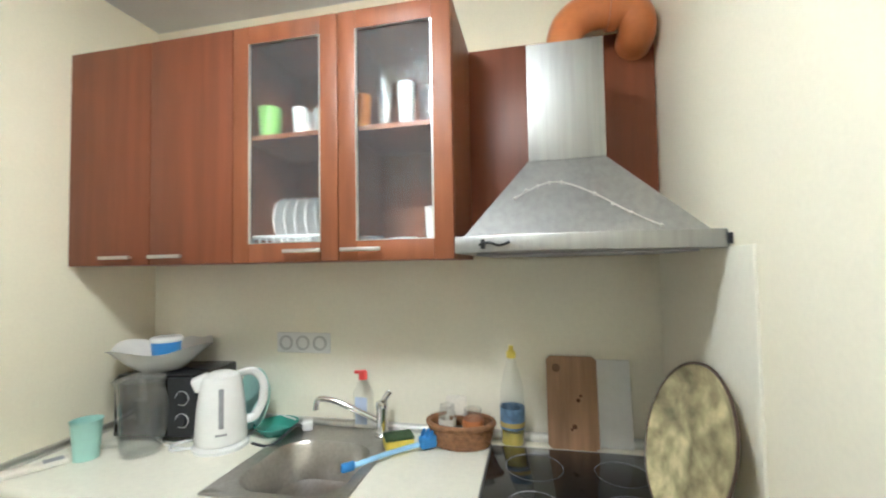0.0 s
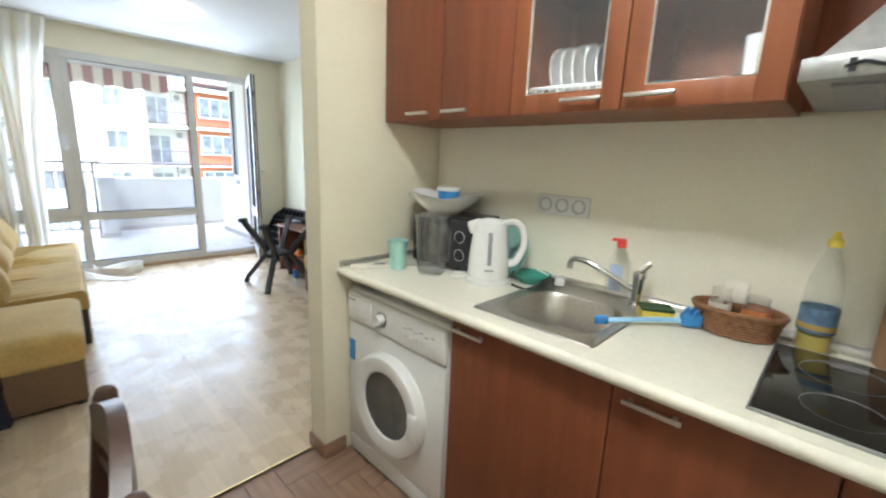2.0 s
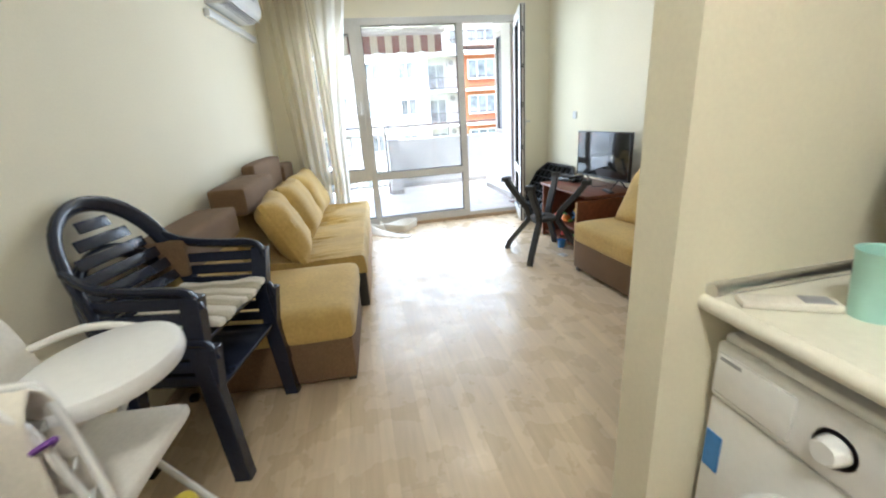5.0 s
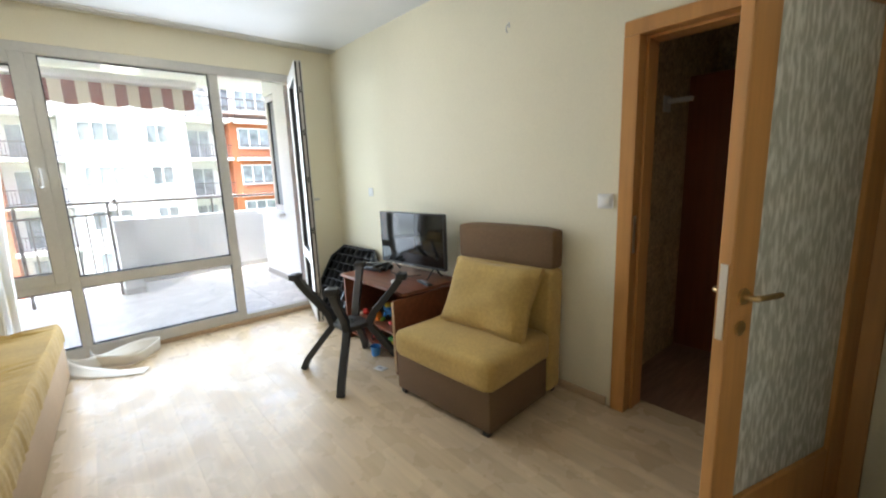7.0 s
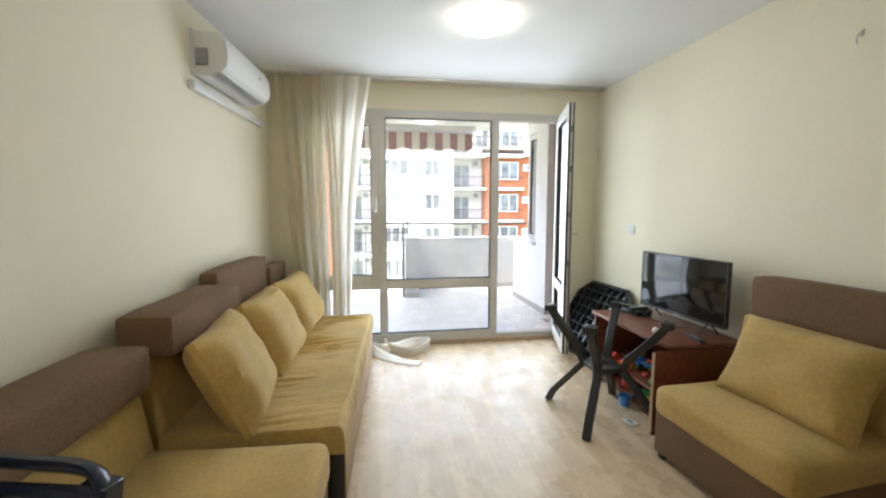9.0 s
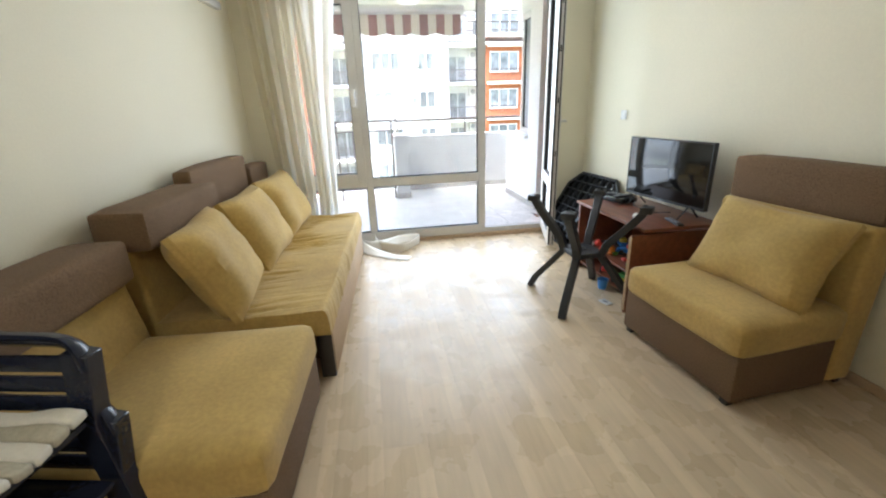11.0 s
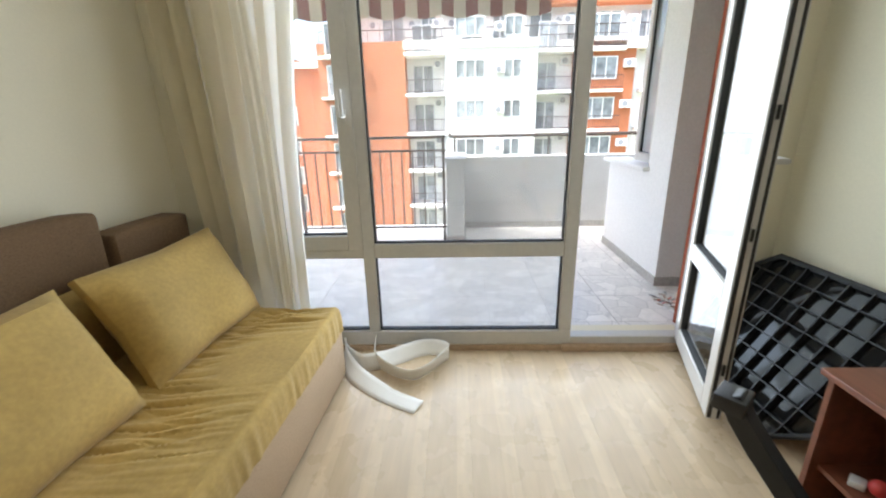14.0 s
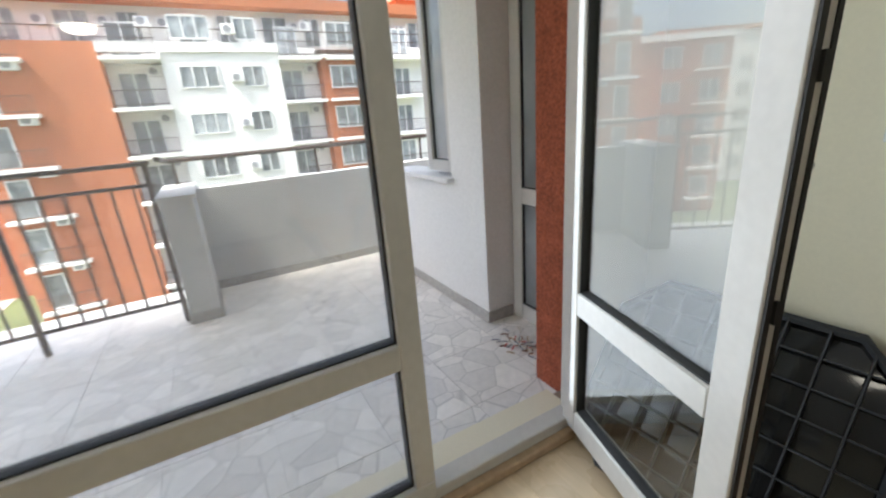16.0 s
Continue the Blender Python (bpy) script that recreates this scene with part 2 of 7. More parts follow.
TERRACOTTA = material("orange_render", (0.44, 0.155, 0.07), 0.9, grain=25, vary=0.12, bump=0.3, coarse=0.4, stain=0.08)
RED_RENDER = material("rough_brick_red_render", (0.33, 0.085, 0.04), 0.95, grain=70, vary=0.3, bump=1.0, coarse=10, stain=0.15)
WHITE_RENDER = material("white_render", (0.8, 0.79, 0.77), 0.9, grain=45, vary=0.04, bump=0.15, coarse=0.6, stain=0.04)
GREY_RENDER = material("grey_render", (0.58, 0.58, 0.57), 0.9, grain=60, vary=0.05, bump=0.2, coarse=1.2, stain=0.07)
IRON = material("dark_painted_iron", (0.09, 0.065, 0.055), 0.5, 0.3, grain=60, vary=0.2)
FAR_GLASS = material("far_window_glass", (0.27, 0.29, 0.3), 0.08, grain=1.5, vary=0.4, bump=0.0, random_tone=0.4)
GRASS = material("lawn", (0.085, 0.105, 0.04), 0.95, grain=6, vary=0.3, bump=0.3, coarse=0.3, stain=0.25)
PAVING = material("pale_paving", (0.48, 0.45, 0.4), 0.9, grain=3, vary=0.12)
ORANGE_PIPE = material("orange_drain_pipe", (0.5, 0.17, 0.05), 0.3, grain=40, vary=0.06, bump=0.0)


# ---- making ----
def thing(name, label, category, m=None, group="", kind=""):
    ob = new(name)
    ob.empty_display_size = 0.1
    if m is not None:
        ob.matrix_basis = m
    return tagged(ob, label, category, group, kind)


def mesh_of(name, bm, mat, smooth=True):
    me = bpy.data.meshes.new(name)
    bm.normal_update()
    bm.to_mesh(me)
    bm.free()
    for one in (mat if isinstance(mat, (list, tuple)) else [mat]):
        me.materials.append(one)
    if smooth:
        for p in me.polygons:
            p.use_smooth = True
        me.set_sharp_from_angle(angle=radians(38))
    return me


def part(name, bm, mat, parent=None, label="", m=None, smooth=True):
    ob = new(name, mesh_of(name, bm, mat, smooth))
    if parent is not None:
        ob.parent = parent
    if m is not None:
        ob.matrix_basis = m
    if label:
        ob["label"] = label
    return ob


def single(name, bm, mat, label, category, m=None, group="", kind="", smooth=True):
    return tagged(part(name, bm, mat, None, "", m, smooth), label, category, group, kind)


def block(x0, x1, y0, y1, z0, z1, bevel=0.0, seg=2, bm=None):
    """A box between corners with rounded edges."""
    own = bmesh.new()
    bmesh.ops.create_cube(own, size=1.0)
    for v in own.verts:
        v.co = Vector(((x0 + x1) / 2 + v.co.x * (x1 - x0), (y0 + y1) / 2 + v.co.y * (y1 - y0), (z0 + z1) / 2 + v.co.z * (z1 - z0)))
    if bevel:
        bmesh.ops.bevel(own, geom=own.edges[:], offset=bevel, segments=seg, affect="EDGES", profile=0.5)
    return own if bm is None else merge(bm, own)


def merge(bm, other):
    me = bpy.data.meshes.new("scratch")
    other.to_mesh(me)
    other.free()
    bm.from_mesh(me)
    bpy.data.meshes.remove(me)
    return bm


def moved(bm, m):
    bmesh.ops.transform(bm, matrix=m, verts=bm.verts[:])
    return bm


def lathe(profile, seg=32, close=False):
    """A turned shape about z from (radius, height) pairs."""
    bm = bmesh.new()
    rings = []
    for r, z in profile:
        rings.append([bm.verts.new((r * math.cos(2 * math.pi * i / seg), r * math.sin(2 * math.pi * i / seg), z)) for i in range(seg)] if r > 1e-5 else [bm.verts.new((0, 0, z))])
    for a, b in zip(rings, rings[1:]):
        for i in range(seg):
            j = (i + 1) % seg
            f = [a[i % len(a)], a[j % len(a)], b[j % len(b)], b[i % len(b)]]
            f = list(dict.fromkeys(f))
            if len(f) > 2:
                bm.faces.new(f)
    bmesh.ops.recalc_face_normals(bm, faces=bm.faces[:])
    return bm


def tube(points, r=0.01, seg=10, closed=False, smooth_to=0, bm=None, flat=1.0):
    """A round bar along points; smooth_to: pieces per span of a soft curve."""
    pts = [Vector(p) for p in points]
    if smooth_to:
        out, n = [], len(pts)
        for i in range(n if closed else n - 1):
            p1, p2 = pts[i], pts[(i + 1) % n]
            p0 = pts[i - 1] if i or closed else p1
            p3 = pts[(i + 2) % n] if closed or i + 2 < n else p2
            for k in range(smooth_to):
                t = k / smooth_to
                out.append(0.5 * (2 * p1 + (p2 - p0) * t + (2 * p0 - 5 * p1 + 4 * p2 - p3) * t * t + (3 * p1 - p0 - 3 * p2 + p3) * t ** 3))
        if not closed:
            out.append(pts[-1])
        pts = out
    own = bmesh.new() if bm is None else bm
    n = len(pts)
    side, rings = None, []
    for i, p in enumerate(pts):
        a = pts[i - 1] if i or closed else p
        b = pts[(i + 1) % n] if i + 1 < n or closed else p
        d = (b - a).normalized()
        if side is None:
            side = d.orthogonal().normalized()
        side = (side - d * side.dot(d)).normalized()
        up = d.cross(side)
        rings.append([own.verts.new(p + r * (math.cos(2 * math.pi * k / seg) * side + flat * math.sin(2 * math.pi * k / seg) * up)) for k in range(seg)])
    for i in range(n if closed else n - 1):
        a, b = rings[i], rings[(i + 1) % n]
        for k in range(seg):
            own.faces.new((a[k], a[(k + 1) % seg], b[(k + 1) % seg], b[k]))
    if not closed:
        own.faces.new(rings[0][::-1])
        own.faces.new(rings[-1])
    return own


def slab(outline, z0, z1, bevel=0.0):
    """A plate from an outline in x, y."""
    bm = bmesh.new()
    f = bm.faces.new([bm.verts.new((x, y, z0)) for x, y in outline])
    up = bmesh.ops.extrude_face_region(bm, geom=[f])
    for v in up["geom"]:
        if isinstance(v, bmesh.types.BMVert):
            v.co.z = z1
    bmesh.ops.recalc_face_normals(bm, faces=bm.faces[:])
    if bevel:
        rim = [e for e in bm.edges if abs(e.verts[0].co.z - e.verts[1].co.z) < 1e-6]
        bmesh.ops.bevel(bm, geom=rim, offset=bevel, segments=2, affect="EDGES", profile=0.5)
    return bm


def plush(w, d, h, puff=0.02, round_=0.05, cuts=14, seed=0, wrinkle=0.0):
    """An upholstered block, softly rounded, base at z 0, centred in x and y."""
    bm = bmesh.new()
    bmesh.ops.create_cube(bm, size=2.0)
    bmesh.ops.subdivide_edges(bm, edges=bm.edges[:], cuts=cuts, use_grid_fill=True)
    half = Vector((w / 2, d / 2, h / 2))
    for v in bm.verts:
        p = Vector((v.co.x * half.x, v.co.y * half.y, v.co.z * half.z))
        inner = Vector([max(-half[k] + round_, min(half[k] - round_, p[k])) for k in range(3)])
        off = p - inner
        if off.length > round_:
            p = inner + off.normalized() * round_
        bulge = (1 - v.co.x ** 2) * (1 - v.co.y ** 2)
        if abs(v.co.z) > 0.99:
            p.z += math.copysign(puff, v.co.z) * bulge
        q = Vector((p.x * 3 + seed, p.y * 3, p.z * 3))
        p += 0.006 * Vector((noise.noise(q), noise.noise(q + Vector((9, 0, 0))), noise.noise(q + Vector((0, 9, 0)))))
        if wrinkle and v.co.z > 0.99:
            p.z += wrinkle * noise.noise(Vector((p.x * 22 + seed, p.y * 3, 0))) * max(0, v.co.y)
        p.z += half.z
        v.co = p
    return bm


def pillow(w, h, t, seed=0):
    """A scatter cushion lying in x, y with pinched corners."""
    bm = bmesh.new()
    bmesh.ops.create_cube(bm, size=2.0)
    bmesh.ops.subdivide_edges(bm, edges=bm.edges[:], cuts=13, use_grid_fill=True)
    for v in bm.verts:
        a, b, c = v.co
        edge = max(0.0, 1 - a ** 4) ** 0.5 * max(0.0, 1 - b ** 4) ** 0.5
        pinch = 1 - 0.07 * (1 - abs(a * b)) * max(abs(a), abs(b)) ** 3
        q = Vector((a * 1.6 + seed * 5, b * 1.6, c))
        v.co = Vector((a * w / 2 * pinch, b * h / 2 * pinch, c * (0.018 + t / 2 * edge) + 0.02 * noise.noise(q) * edge))
    bmesh.ops.remove_doubles(bm, verts=bm.verts[:], dist=1e-4)
    return bm


def circle_pts(cx, cy, rx, ry, n=48):
    return [(cx + rx * math.cos(2 * math.pi * i / n), cy + ry * math.sin(2 * math.pi * i / n)) for i in range(n)]


def joined(*bms):
    first = bms[0]
    for other in bms[1:]:
        merge(first, other)
    return first


# ---- structure ----
CEIL = 2.66
WALL_TURN = math.degrees(math.atan(-0.075))


def left_y(x):
    """Face of the long left wall, which runs slightly askew."""
    return 0.19 - 0.075 * (x + 5.41)


def wall(name, boxes, mat, label):
    bm = bmesh.new()
    for b in boxes:
        block(*b, bm=bm)
    return single(name, bm, mat, label, "wall", kind="structure", smooth=False)


wall("wall_window", [(-5.63, -5.39, -0.1, 0.42, -0.05, CEIL), (-5.48, -5.39, 3.2, 3.55, -0.05, CEIL), (-5.63, -5.39, 0.42, 3.2, 2.4, CEIL), (-5.63, -5.39, 0.42, 3.2, -0.05, 0.035)], CREAM, "cream painted wall round the balcony window")
wall("wall_television", [(-5.63, -2.14, 3.55, 3.7, -0.05, CEIL), (-1.23, -0.9, 3.55, 3.7, -0.05, CEIL), (-2.14, -1.23, 3.55, 3.7, 2.03, CEIL)], CREAM, "cream painted wall with an inner doorway")
wall("wall_partition", [(-1.03, -0.9, 1.652, 3.55, -0.05, CEIL)], CREAM, "cream painted end of the kitchen partition")
wall("wall_kitchen_back", [(-0.9, 1.3, 2.355, 2.48, -0.05, CEIL)], CREAM, "cream painted wall behind the kitchen units")
wall("wall_kitchen_side", [(1.19, 1.32, -0.6, 2.355, -0.05, CEIL)], CREAM, "cream painted side wall beside the hob")
left = single("wall_left", block(-0.3, 7.0, -0.14, 0.0, -0.05, CEIL), CREAM, "long cream painted wall behind the sofas", "wall", pose(-5.41, 0.19, 0, 0, 0, WALL_TURN), kind="structure", smooth=False)
single("ceiling", block(-5.63, 1.32, -0.6, 5.4, CEIL, CEIL + 0.24), WHITE_CEIL, "plain white painted ceiling", "ceiling", kind="structure", smooth=False)
single("building_above", joined(block(-5.63, 4, -8, 12, 2.95, 12), block(1.34, 4, -8, 12, -9, 2.95), block(-5.6, 1.34, 5.42, 12, -9, 2.95), block(-5.6, 1.34, -8, -0.75, -9, 2.95)), WHITE_RENDER, "plain rendered upper storeys of the flat's own building", "building", kind="structure", smooth=False)
single("floor_base", block(-5.63, 1.32, -0.6, 5.4, -0.2, -0.012), GROUT, "screed under the floor covering", "floor", kind="structure", smooth=False)

# skirting
SKIRT = material("beech_skirting", (0.5, 0.36, 0.23), 0.45, grain=30, vary=0.1, stretch=(0.1, 1, 1))
single("baseboard_television", block(-5.39, -2.23, 3.535, 3.55, 0, 0.05, 0.004), SKIRT, "slim beech-coloured skirting along the wall", "skirting", kind="structure")
single("baseboard_left", block(0.0, 4.4, 0.0, 0.015, 0, 0.05, 0.004), SKIRT, "slim beech-coloured skirting along the wall", "skirting", pose(-5.41, 0.19, 0, 0, 0, WALL_TURN), kind="structure")
single("baseboard_window", block(-5.39, -5.375, 0.2, 3.55, 0, 0.035, 0.003), SKIRT, "slim beech-coloured skirting under the window", "skirting", kind="structure")
single("baseboard_partition", joined(block(-1.042, -0.888, 1.64, 1.652, 0, 0.075, 0.002), block(-0.9, -0.888, 1.652, 1.76, 0, 0.075, 0.002), block(-1.042, -1.03, 1.652, 3.53, 0, 0.075, 0.002)), TILE_BROWN, "brown tile skirting round the partition's foot", "skirting", kind="structure")
STRIP = material("yellow_brass_strip", (0.68, 0.5, 0.16), 0.35, 0.6, grain=60, vary=0.06)
single("threshold_strip", tube([(-1.015, 1.64, 0.001), (-1.0, 0.42, 0.001), (-0.985, -0.1, 0.001)], 0.014, 8, flat=0.35), STRIP, "narrow brass-yellow strip between laminate and tiles", "threshold", kind="structure")

# ---- balcony window ----
win = thing("window_1", "tall white plastic balcony window with a fixed light and a side sash", "window", kind="structure")
X0, X1 = -5.47, -5.39


def bars(name, boxes, parent, mat=PVC, bevel=0.004):
    bm = bmesh.new()
    for b in boxes:
        block(*b, bevel, 1, bm)
    return part(name, bm, mat, parent)


bars("window_frame", [(X0, X1, 0.42, 3.2, 2.325, 2.40), (X0, X1, 0.42, 2.455, 0.035, 0.125), (X0, X1, 0.42, 0.48, 0.125, 2.325), (X0, X1, 3.13, 3.2, 0.035, 2.325), (X0, X1, 1.22, 1.285, 0.125, 2.325), (X0, X1, 2.38, 2.455, 0.125, 2.325), (X0, X1, 1.285, 2.38, 0.605, 0.69), (X0, X1, 0.48, 1.22, 0.605, 0.665), (X0, X1, 2.455, 3.13, 0.035, 0.085)], win)
sash = bars("sash", [(X0 - 0.0, X1 + 0.015, 1.14, 1.225, 0.66, 2.33), (X0, X1 + 0.015, 0.475, 0.56, 0.66, 2.33), (X0, X1 + 0.015, 0.56, 1.14, 0.66, 0.745), (X0, X1 + 0.015, 0.56, 1.14, 2.245, 2.33)], win)


def glazed(x0, x1, y0, y1, z0, z1, parent, along="y", mat=GLASS, gasket=True):
    """A pane with its dark gasket; thin in x (or in y)."""
    p = part("pane", block(x0, x1, y0, y1, z0, z1), mat, parent, smooth=False)
    p.visible_shadow = False
    if gasket:
        g, d = bmesh.new(), 0.006
        e = 0.016
        if along == "y":
            for b in ((x0 - e, x1 + e, y0, y0 + d, z0, z1), (x0 - e, x1 + e, y1 - d, y1, z0, z1), (x0 - e, x1 + e, y0, y1, z0, z0 + d), (x0 - e, x1 + e, y0, y1, z1 - d, z1)):
                block(*b, bm=g)
        else:
            for b in ((x0, x0 + d, y0 - e, y1 + e, z0, z1), (x1 - d, x1, y0 - e, y1 + e, z0, z1), (x0, x1, y0 - e, y1 + e, z0, z0 + d), (x0, x1, y0 - e, y1 + e, z1 - d, z1)):
                block(*b, bm=g)
        part("gasket", g, GASKET, parent, smooth=False)
    return p


for y0, y1, z0, z1 in ((1.285, 2.38, 0.69, 2.325), (1.285, 2.38, 0.125, 0.605), (0.56, 1.14, 0.745, 2.245), (0.48, 1.22, 0.125, 0.605)):
    glazed(-5.434, -5.428, y0, y1, z0, z1, win)
part("handle", joined(block(-5.375, -5.365, 1.165, 1.195, 1.36, 1.43, 0.003), tube([(-5.37, 1.18, 1.40), (-5.33, 1.18, 1.40), (-5.33, 1.18, 1.53)], 0.011, 8)), PVC, win, "white lever handle")
bars("sill", [(-5.395, -5.355, 2.4, 3.2, 0.0, 0.04)], win, SKIRT, 0.006)

# balcony door, standing open into the room
leaf = thing("balcony_door", "white plastic glazed balcony door standing open into the room", "door", pose(-5.41, 3.12, 0, 0, 0, -16.8))
LW = 0.76
bars("door_frame", [(0, 0.09, -0.03, 0.03, 0.07, 2.36), (LW - 0.09, LW, -0.03, 0.03, 0.07, 2.36), (0.09, LW - 0.09, -0.03, 0.03, 0.07, 0.165), (0.09, LW - 0.09, -0.03, 0.03, 2.265, 2.36), (0.09, LW - 0.09, -0.03, 0.03, 0.6, 0.69)], leaf)
glazed(0.09, LW - 0.09, -0.003, 0.003, 0.165, 0.6, leaf, "x", LEAF_GLASS)
glazed(0.09, LW - 0.09, -0.003, 0.003, 0.69, 2.265, leaf, "x", LEAF_GLASS)
part("edge_seal", joined(block(LW, LW + 0.006, -0.024, -0.010, 0.08, 2.35), block(LW, LW + 0.004, 0.012, 0.022, 0.08, 2.35), *[block(LW, LW + 0.009, -0.004, 0.006, z, z + 0.05) for z in (0.3, 0.9, 1.35, 1.75, 2.1)]), GASKET, leaf, "black seal with lock bolts", smooth=False)
part("handle", joined(block(LW - 0.06, LW - 0.03, 0.03, 0.04, 1.15, 1.25, 0.003), tube([(LW - 0.045, 0.035, 1.2), (LW - 0.045, 0.08, 1.2), (LW - 0.15, 0.085, 1.2)], 0.011, 8)), PVC, leaf)

# ceiling curtain rail and curtains
rail = thing("curtain_rail", "slim double curtain track along the ceiling by the window", "curtain rail")
for x in (-5.3, -5.24):
    part("track", block(x - 0.014, x + 0.014, 0.25, 3.55, CEIL - 0.016, CEIL, 0.003), ALU, rail)


def drape(name, top, bottom, x, label, pleats, depth, z0, z1=CEIL - 0.016, squeeze=1.0, mid=None, mat=CURTAIN):
    """A hanging curtain: y range at top and foot, with folds that gather downwards."""
    bm = bmesh.new()
    nu, nv = pleats * 10, 26
    grid = []
    for j in range(nv + 1):
        v = j / nv
        a, b = top[0] + (bottom[0] - top[0]) * v, top[1] + (bottom[1] - top[1]) * v
        if mid:
            k = 4 * v * (1 - v)
            a, b = a + mid[0] * k, b + mid[1] * k
        row = []
        for i in range(nu + 1):
            u = i / nu
            q = u + 0.03 * noise.noise(Vector((u * 4, v * 1.5, x)))
            fold = math.sin(2 * math.pi * pleats * q + 1.2 * noise.noise(Vector((u * 5, v * 2.0, 3 + x)))) + 0.18 * math.sin(4.7 * math.pi * pleats * q + v)
            row.append(bm.verts.new((x + depth * fold * (0.75 + 0.5 * v * squeeze), a + (b - a) * u + 0.25 * depth * math.cos(2 * math.pi * pleats * q), z1 + (z0 - z1) * v)))
        grid.append(row)
    for j in range(nv):
        for i in range(nu):
            bm.faces.new((grid[j][i], grid[j][i + 1], grid[j + 1][i + 1], grid[j + 1][i]))
    return single(name, bm, mat, label, "curtain", group="window curtains")


drape("curtain", (0.27, 0.72), (0.46, 0.72), -5.27, "long beige voile curtain drawn to the side of the window", 4, 0.045, 0.03)
drape("curtain", (0.74, 1.15), (0.8, 0.93), -5.21, "long pale sheer curtain hanging loose beside the window", 3, 0.025, 0.06, mat=SHEER, mid=(-0.02, -0.06))
drape("curtain", (0.72, 0.78), (0.75, 0.84), -5.18, "narrow twisted strip of sheer curtain beside the window", 2, 0.014, 0.05, mat=SHEER, mid=(0.03, 0.05))

# ---- inner door and hall ----
door = thing("door_1", "open beech-veneered inner door with an ornamental glass panel", "door", pose(-1.25, 3.54, 0, 0, 0, 253.0), kind="structure")
DW = 0.83
ORNATE = clear("ornamental_glass", (0.92, 0.92, 0.87), 0.25, frost=0.8)
nt = ORNATE.node_tree
wob, bmp = nt.nodes.new("ShaderNodeTexNoise"), nt.nodes.new("ShaderNodeBump")
wob.inputs["Scale"].default_value = 55
bmp.inputs["Strength"].default_value = 1.0
tc, mpp = nt.nodes.new("ShaderNodeTexCoord"), nt.nodes.new("ShaderNodeMapping")
mpp.inputs["Scale"].default_value = (1, 1, 0.3)
nt.links.new(tc.outputs["Object"], mpp.inputs["Vector"])
nt.links.new(mpp.outputs["Vector"], wob.inputs["Vector"])
nt.links.new(wob.outputs["Fac"], bmp.inputs["Height"])
ramp = nt.nodes.new("ShaderNodeValToRGB")
ramp.color_ramp.elements[0].position, ramp.color_ramp.elements[0].color = 0.42, (0.6, 0.6, 0.55, 1)
ramp.color_ramp.elements[1].position, ramp.color_ramp.elements[1].color = 0.66, (0.96, 0.96, 0.92, 1)
nt.links.new(wob.outputs["Fac"], ramp.inputs["Fac"])
for nd in nt.nodes:
    if nd.type == "BSDF_DIFFUSE":
        nt.links.new(ramp.outputs["Color"], nd.inputs["Color"])
    if nd.type in ("BSDF_GLOSSY", "BSDF_DIFFUSE"):
        nt.links.new(bmp.outputs["Normal"], nd.inputs["Normal"])
bars("stile", [(0.0, 0.12, -0.02, 0.02, 0.01, 2.0)], door, BEECH_DOOR)
bars("stile", [(DW - 0.12, DW, -0.02, 0.02, 0.01, 2.0)], door, BEECH_DOOR)
bars("rail", [(0.12, DW - 0.12, -0.02, 0.02, 1.87, 2.0)], door, BEECH_DOOR)
bars("rail", [(0.12, DW - 0.12, -0.02, 0.02, 0.01, 0.28)], door, BEECH_DOOR)
gl = part("glass_panel", block(0.12, DW - 0.12, -0.004, 0.004, 0.28, 1.87), ORNATE, door, "ribbed ornamental glass", smooth=False)
BRASS = material("satin_brass", (0.55, 0.4, 0.2), 0.28, 1.0, grain=40, vary=0.05, bump=0.0)
for s in (-1, 1):
    h = part("handle", joined(moved(lathe([(0.0, 0.0), (0.024, 0.0), (0.024, 0.008), (0.0, 0.01)], 20), pose(DW - 0.06, s * 0.02, 1.0, -90 * s)), tube([(DW - 0.06, s * 0.02, 1.0), (DW - 0.06, s * 0.055, 1.0), (DW - 0.08, s * 0.062, 1.0), (DW - 0.18, s * 0.06, 0.995)], 0.009, 8, smooth_to=4)), BRASS, door, "satin brass lever handle")
    part("key_plate", moved(lathe([(0.0, 0.0), (0.022, 0.0), (0.022, 0.006), (0.01, 0.008), (0.0, 0.004)], 20), pose(DW - 0.06, s * 0.02, 0.9, -90 * s)), BRASS, door, "brass keyhole plate")
part("lock_plate", block(DW, DW + 0.003, -0.011, 0.011, 0.87, 1.1), ALU, door, smooth=False)
dfr = thing("door_frame_1", "beech-veneered frame of the inner doorway", "door frame", kind="structure")
bars("jamb", [(-2.2, -2.12, 3.53, 3.72, 0, 2.02)], dfr, BEECH_DOOR)
bars("jamb", [(-1.25, -1.17, 3.53, 3.72, 0, 2.02)], dfr, BEECH_DOOR)
bars("head", [(-2.2, -1.17, 3.53, 3.72, 2.02, 2.09)], dfr, BEECH_DOOR)
bars("stop", [(-2.12, -2.105, 3.6, 3.72, 0, 2.02), (-2.105, -1.25, 3.6, 3.72, 2.005, 2.02)], dfr, BEECH_DOOR)
part("strike_plate", block(-2.121, -2.117, 3.55, 3.575, 0.93, 1.13), ALU, dfr, smooth=False)
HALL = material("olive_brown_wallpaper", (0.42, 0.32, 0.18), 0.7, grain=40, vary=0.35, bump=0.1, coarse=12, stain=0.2)
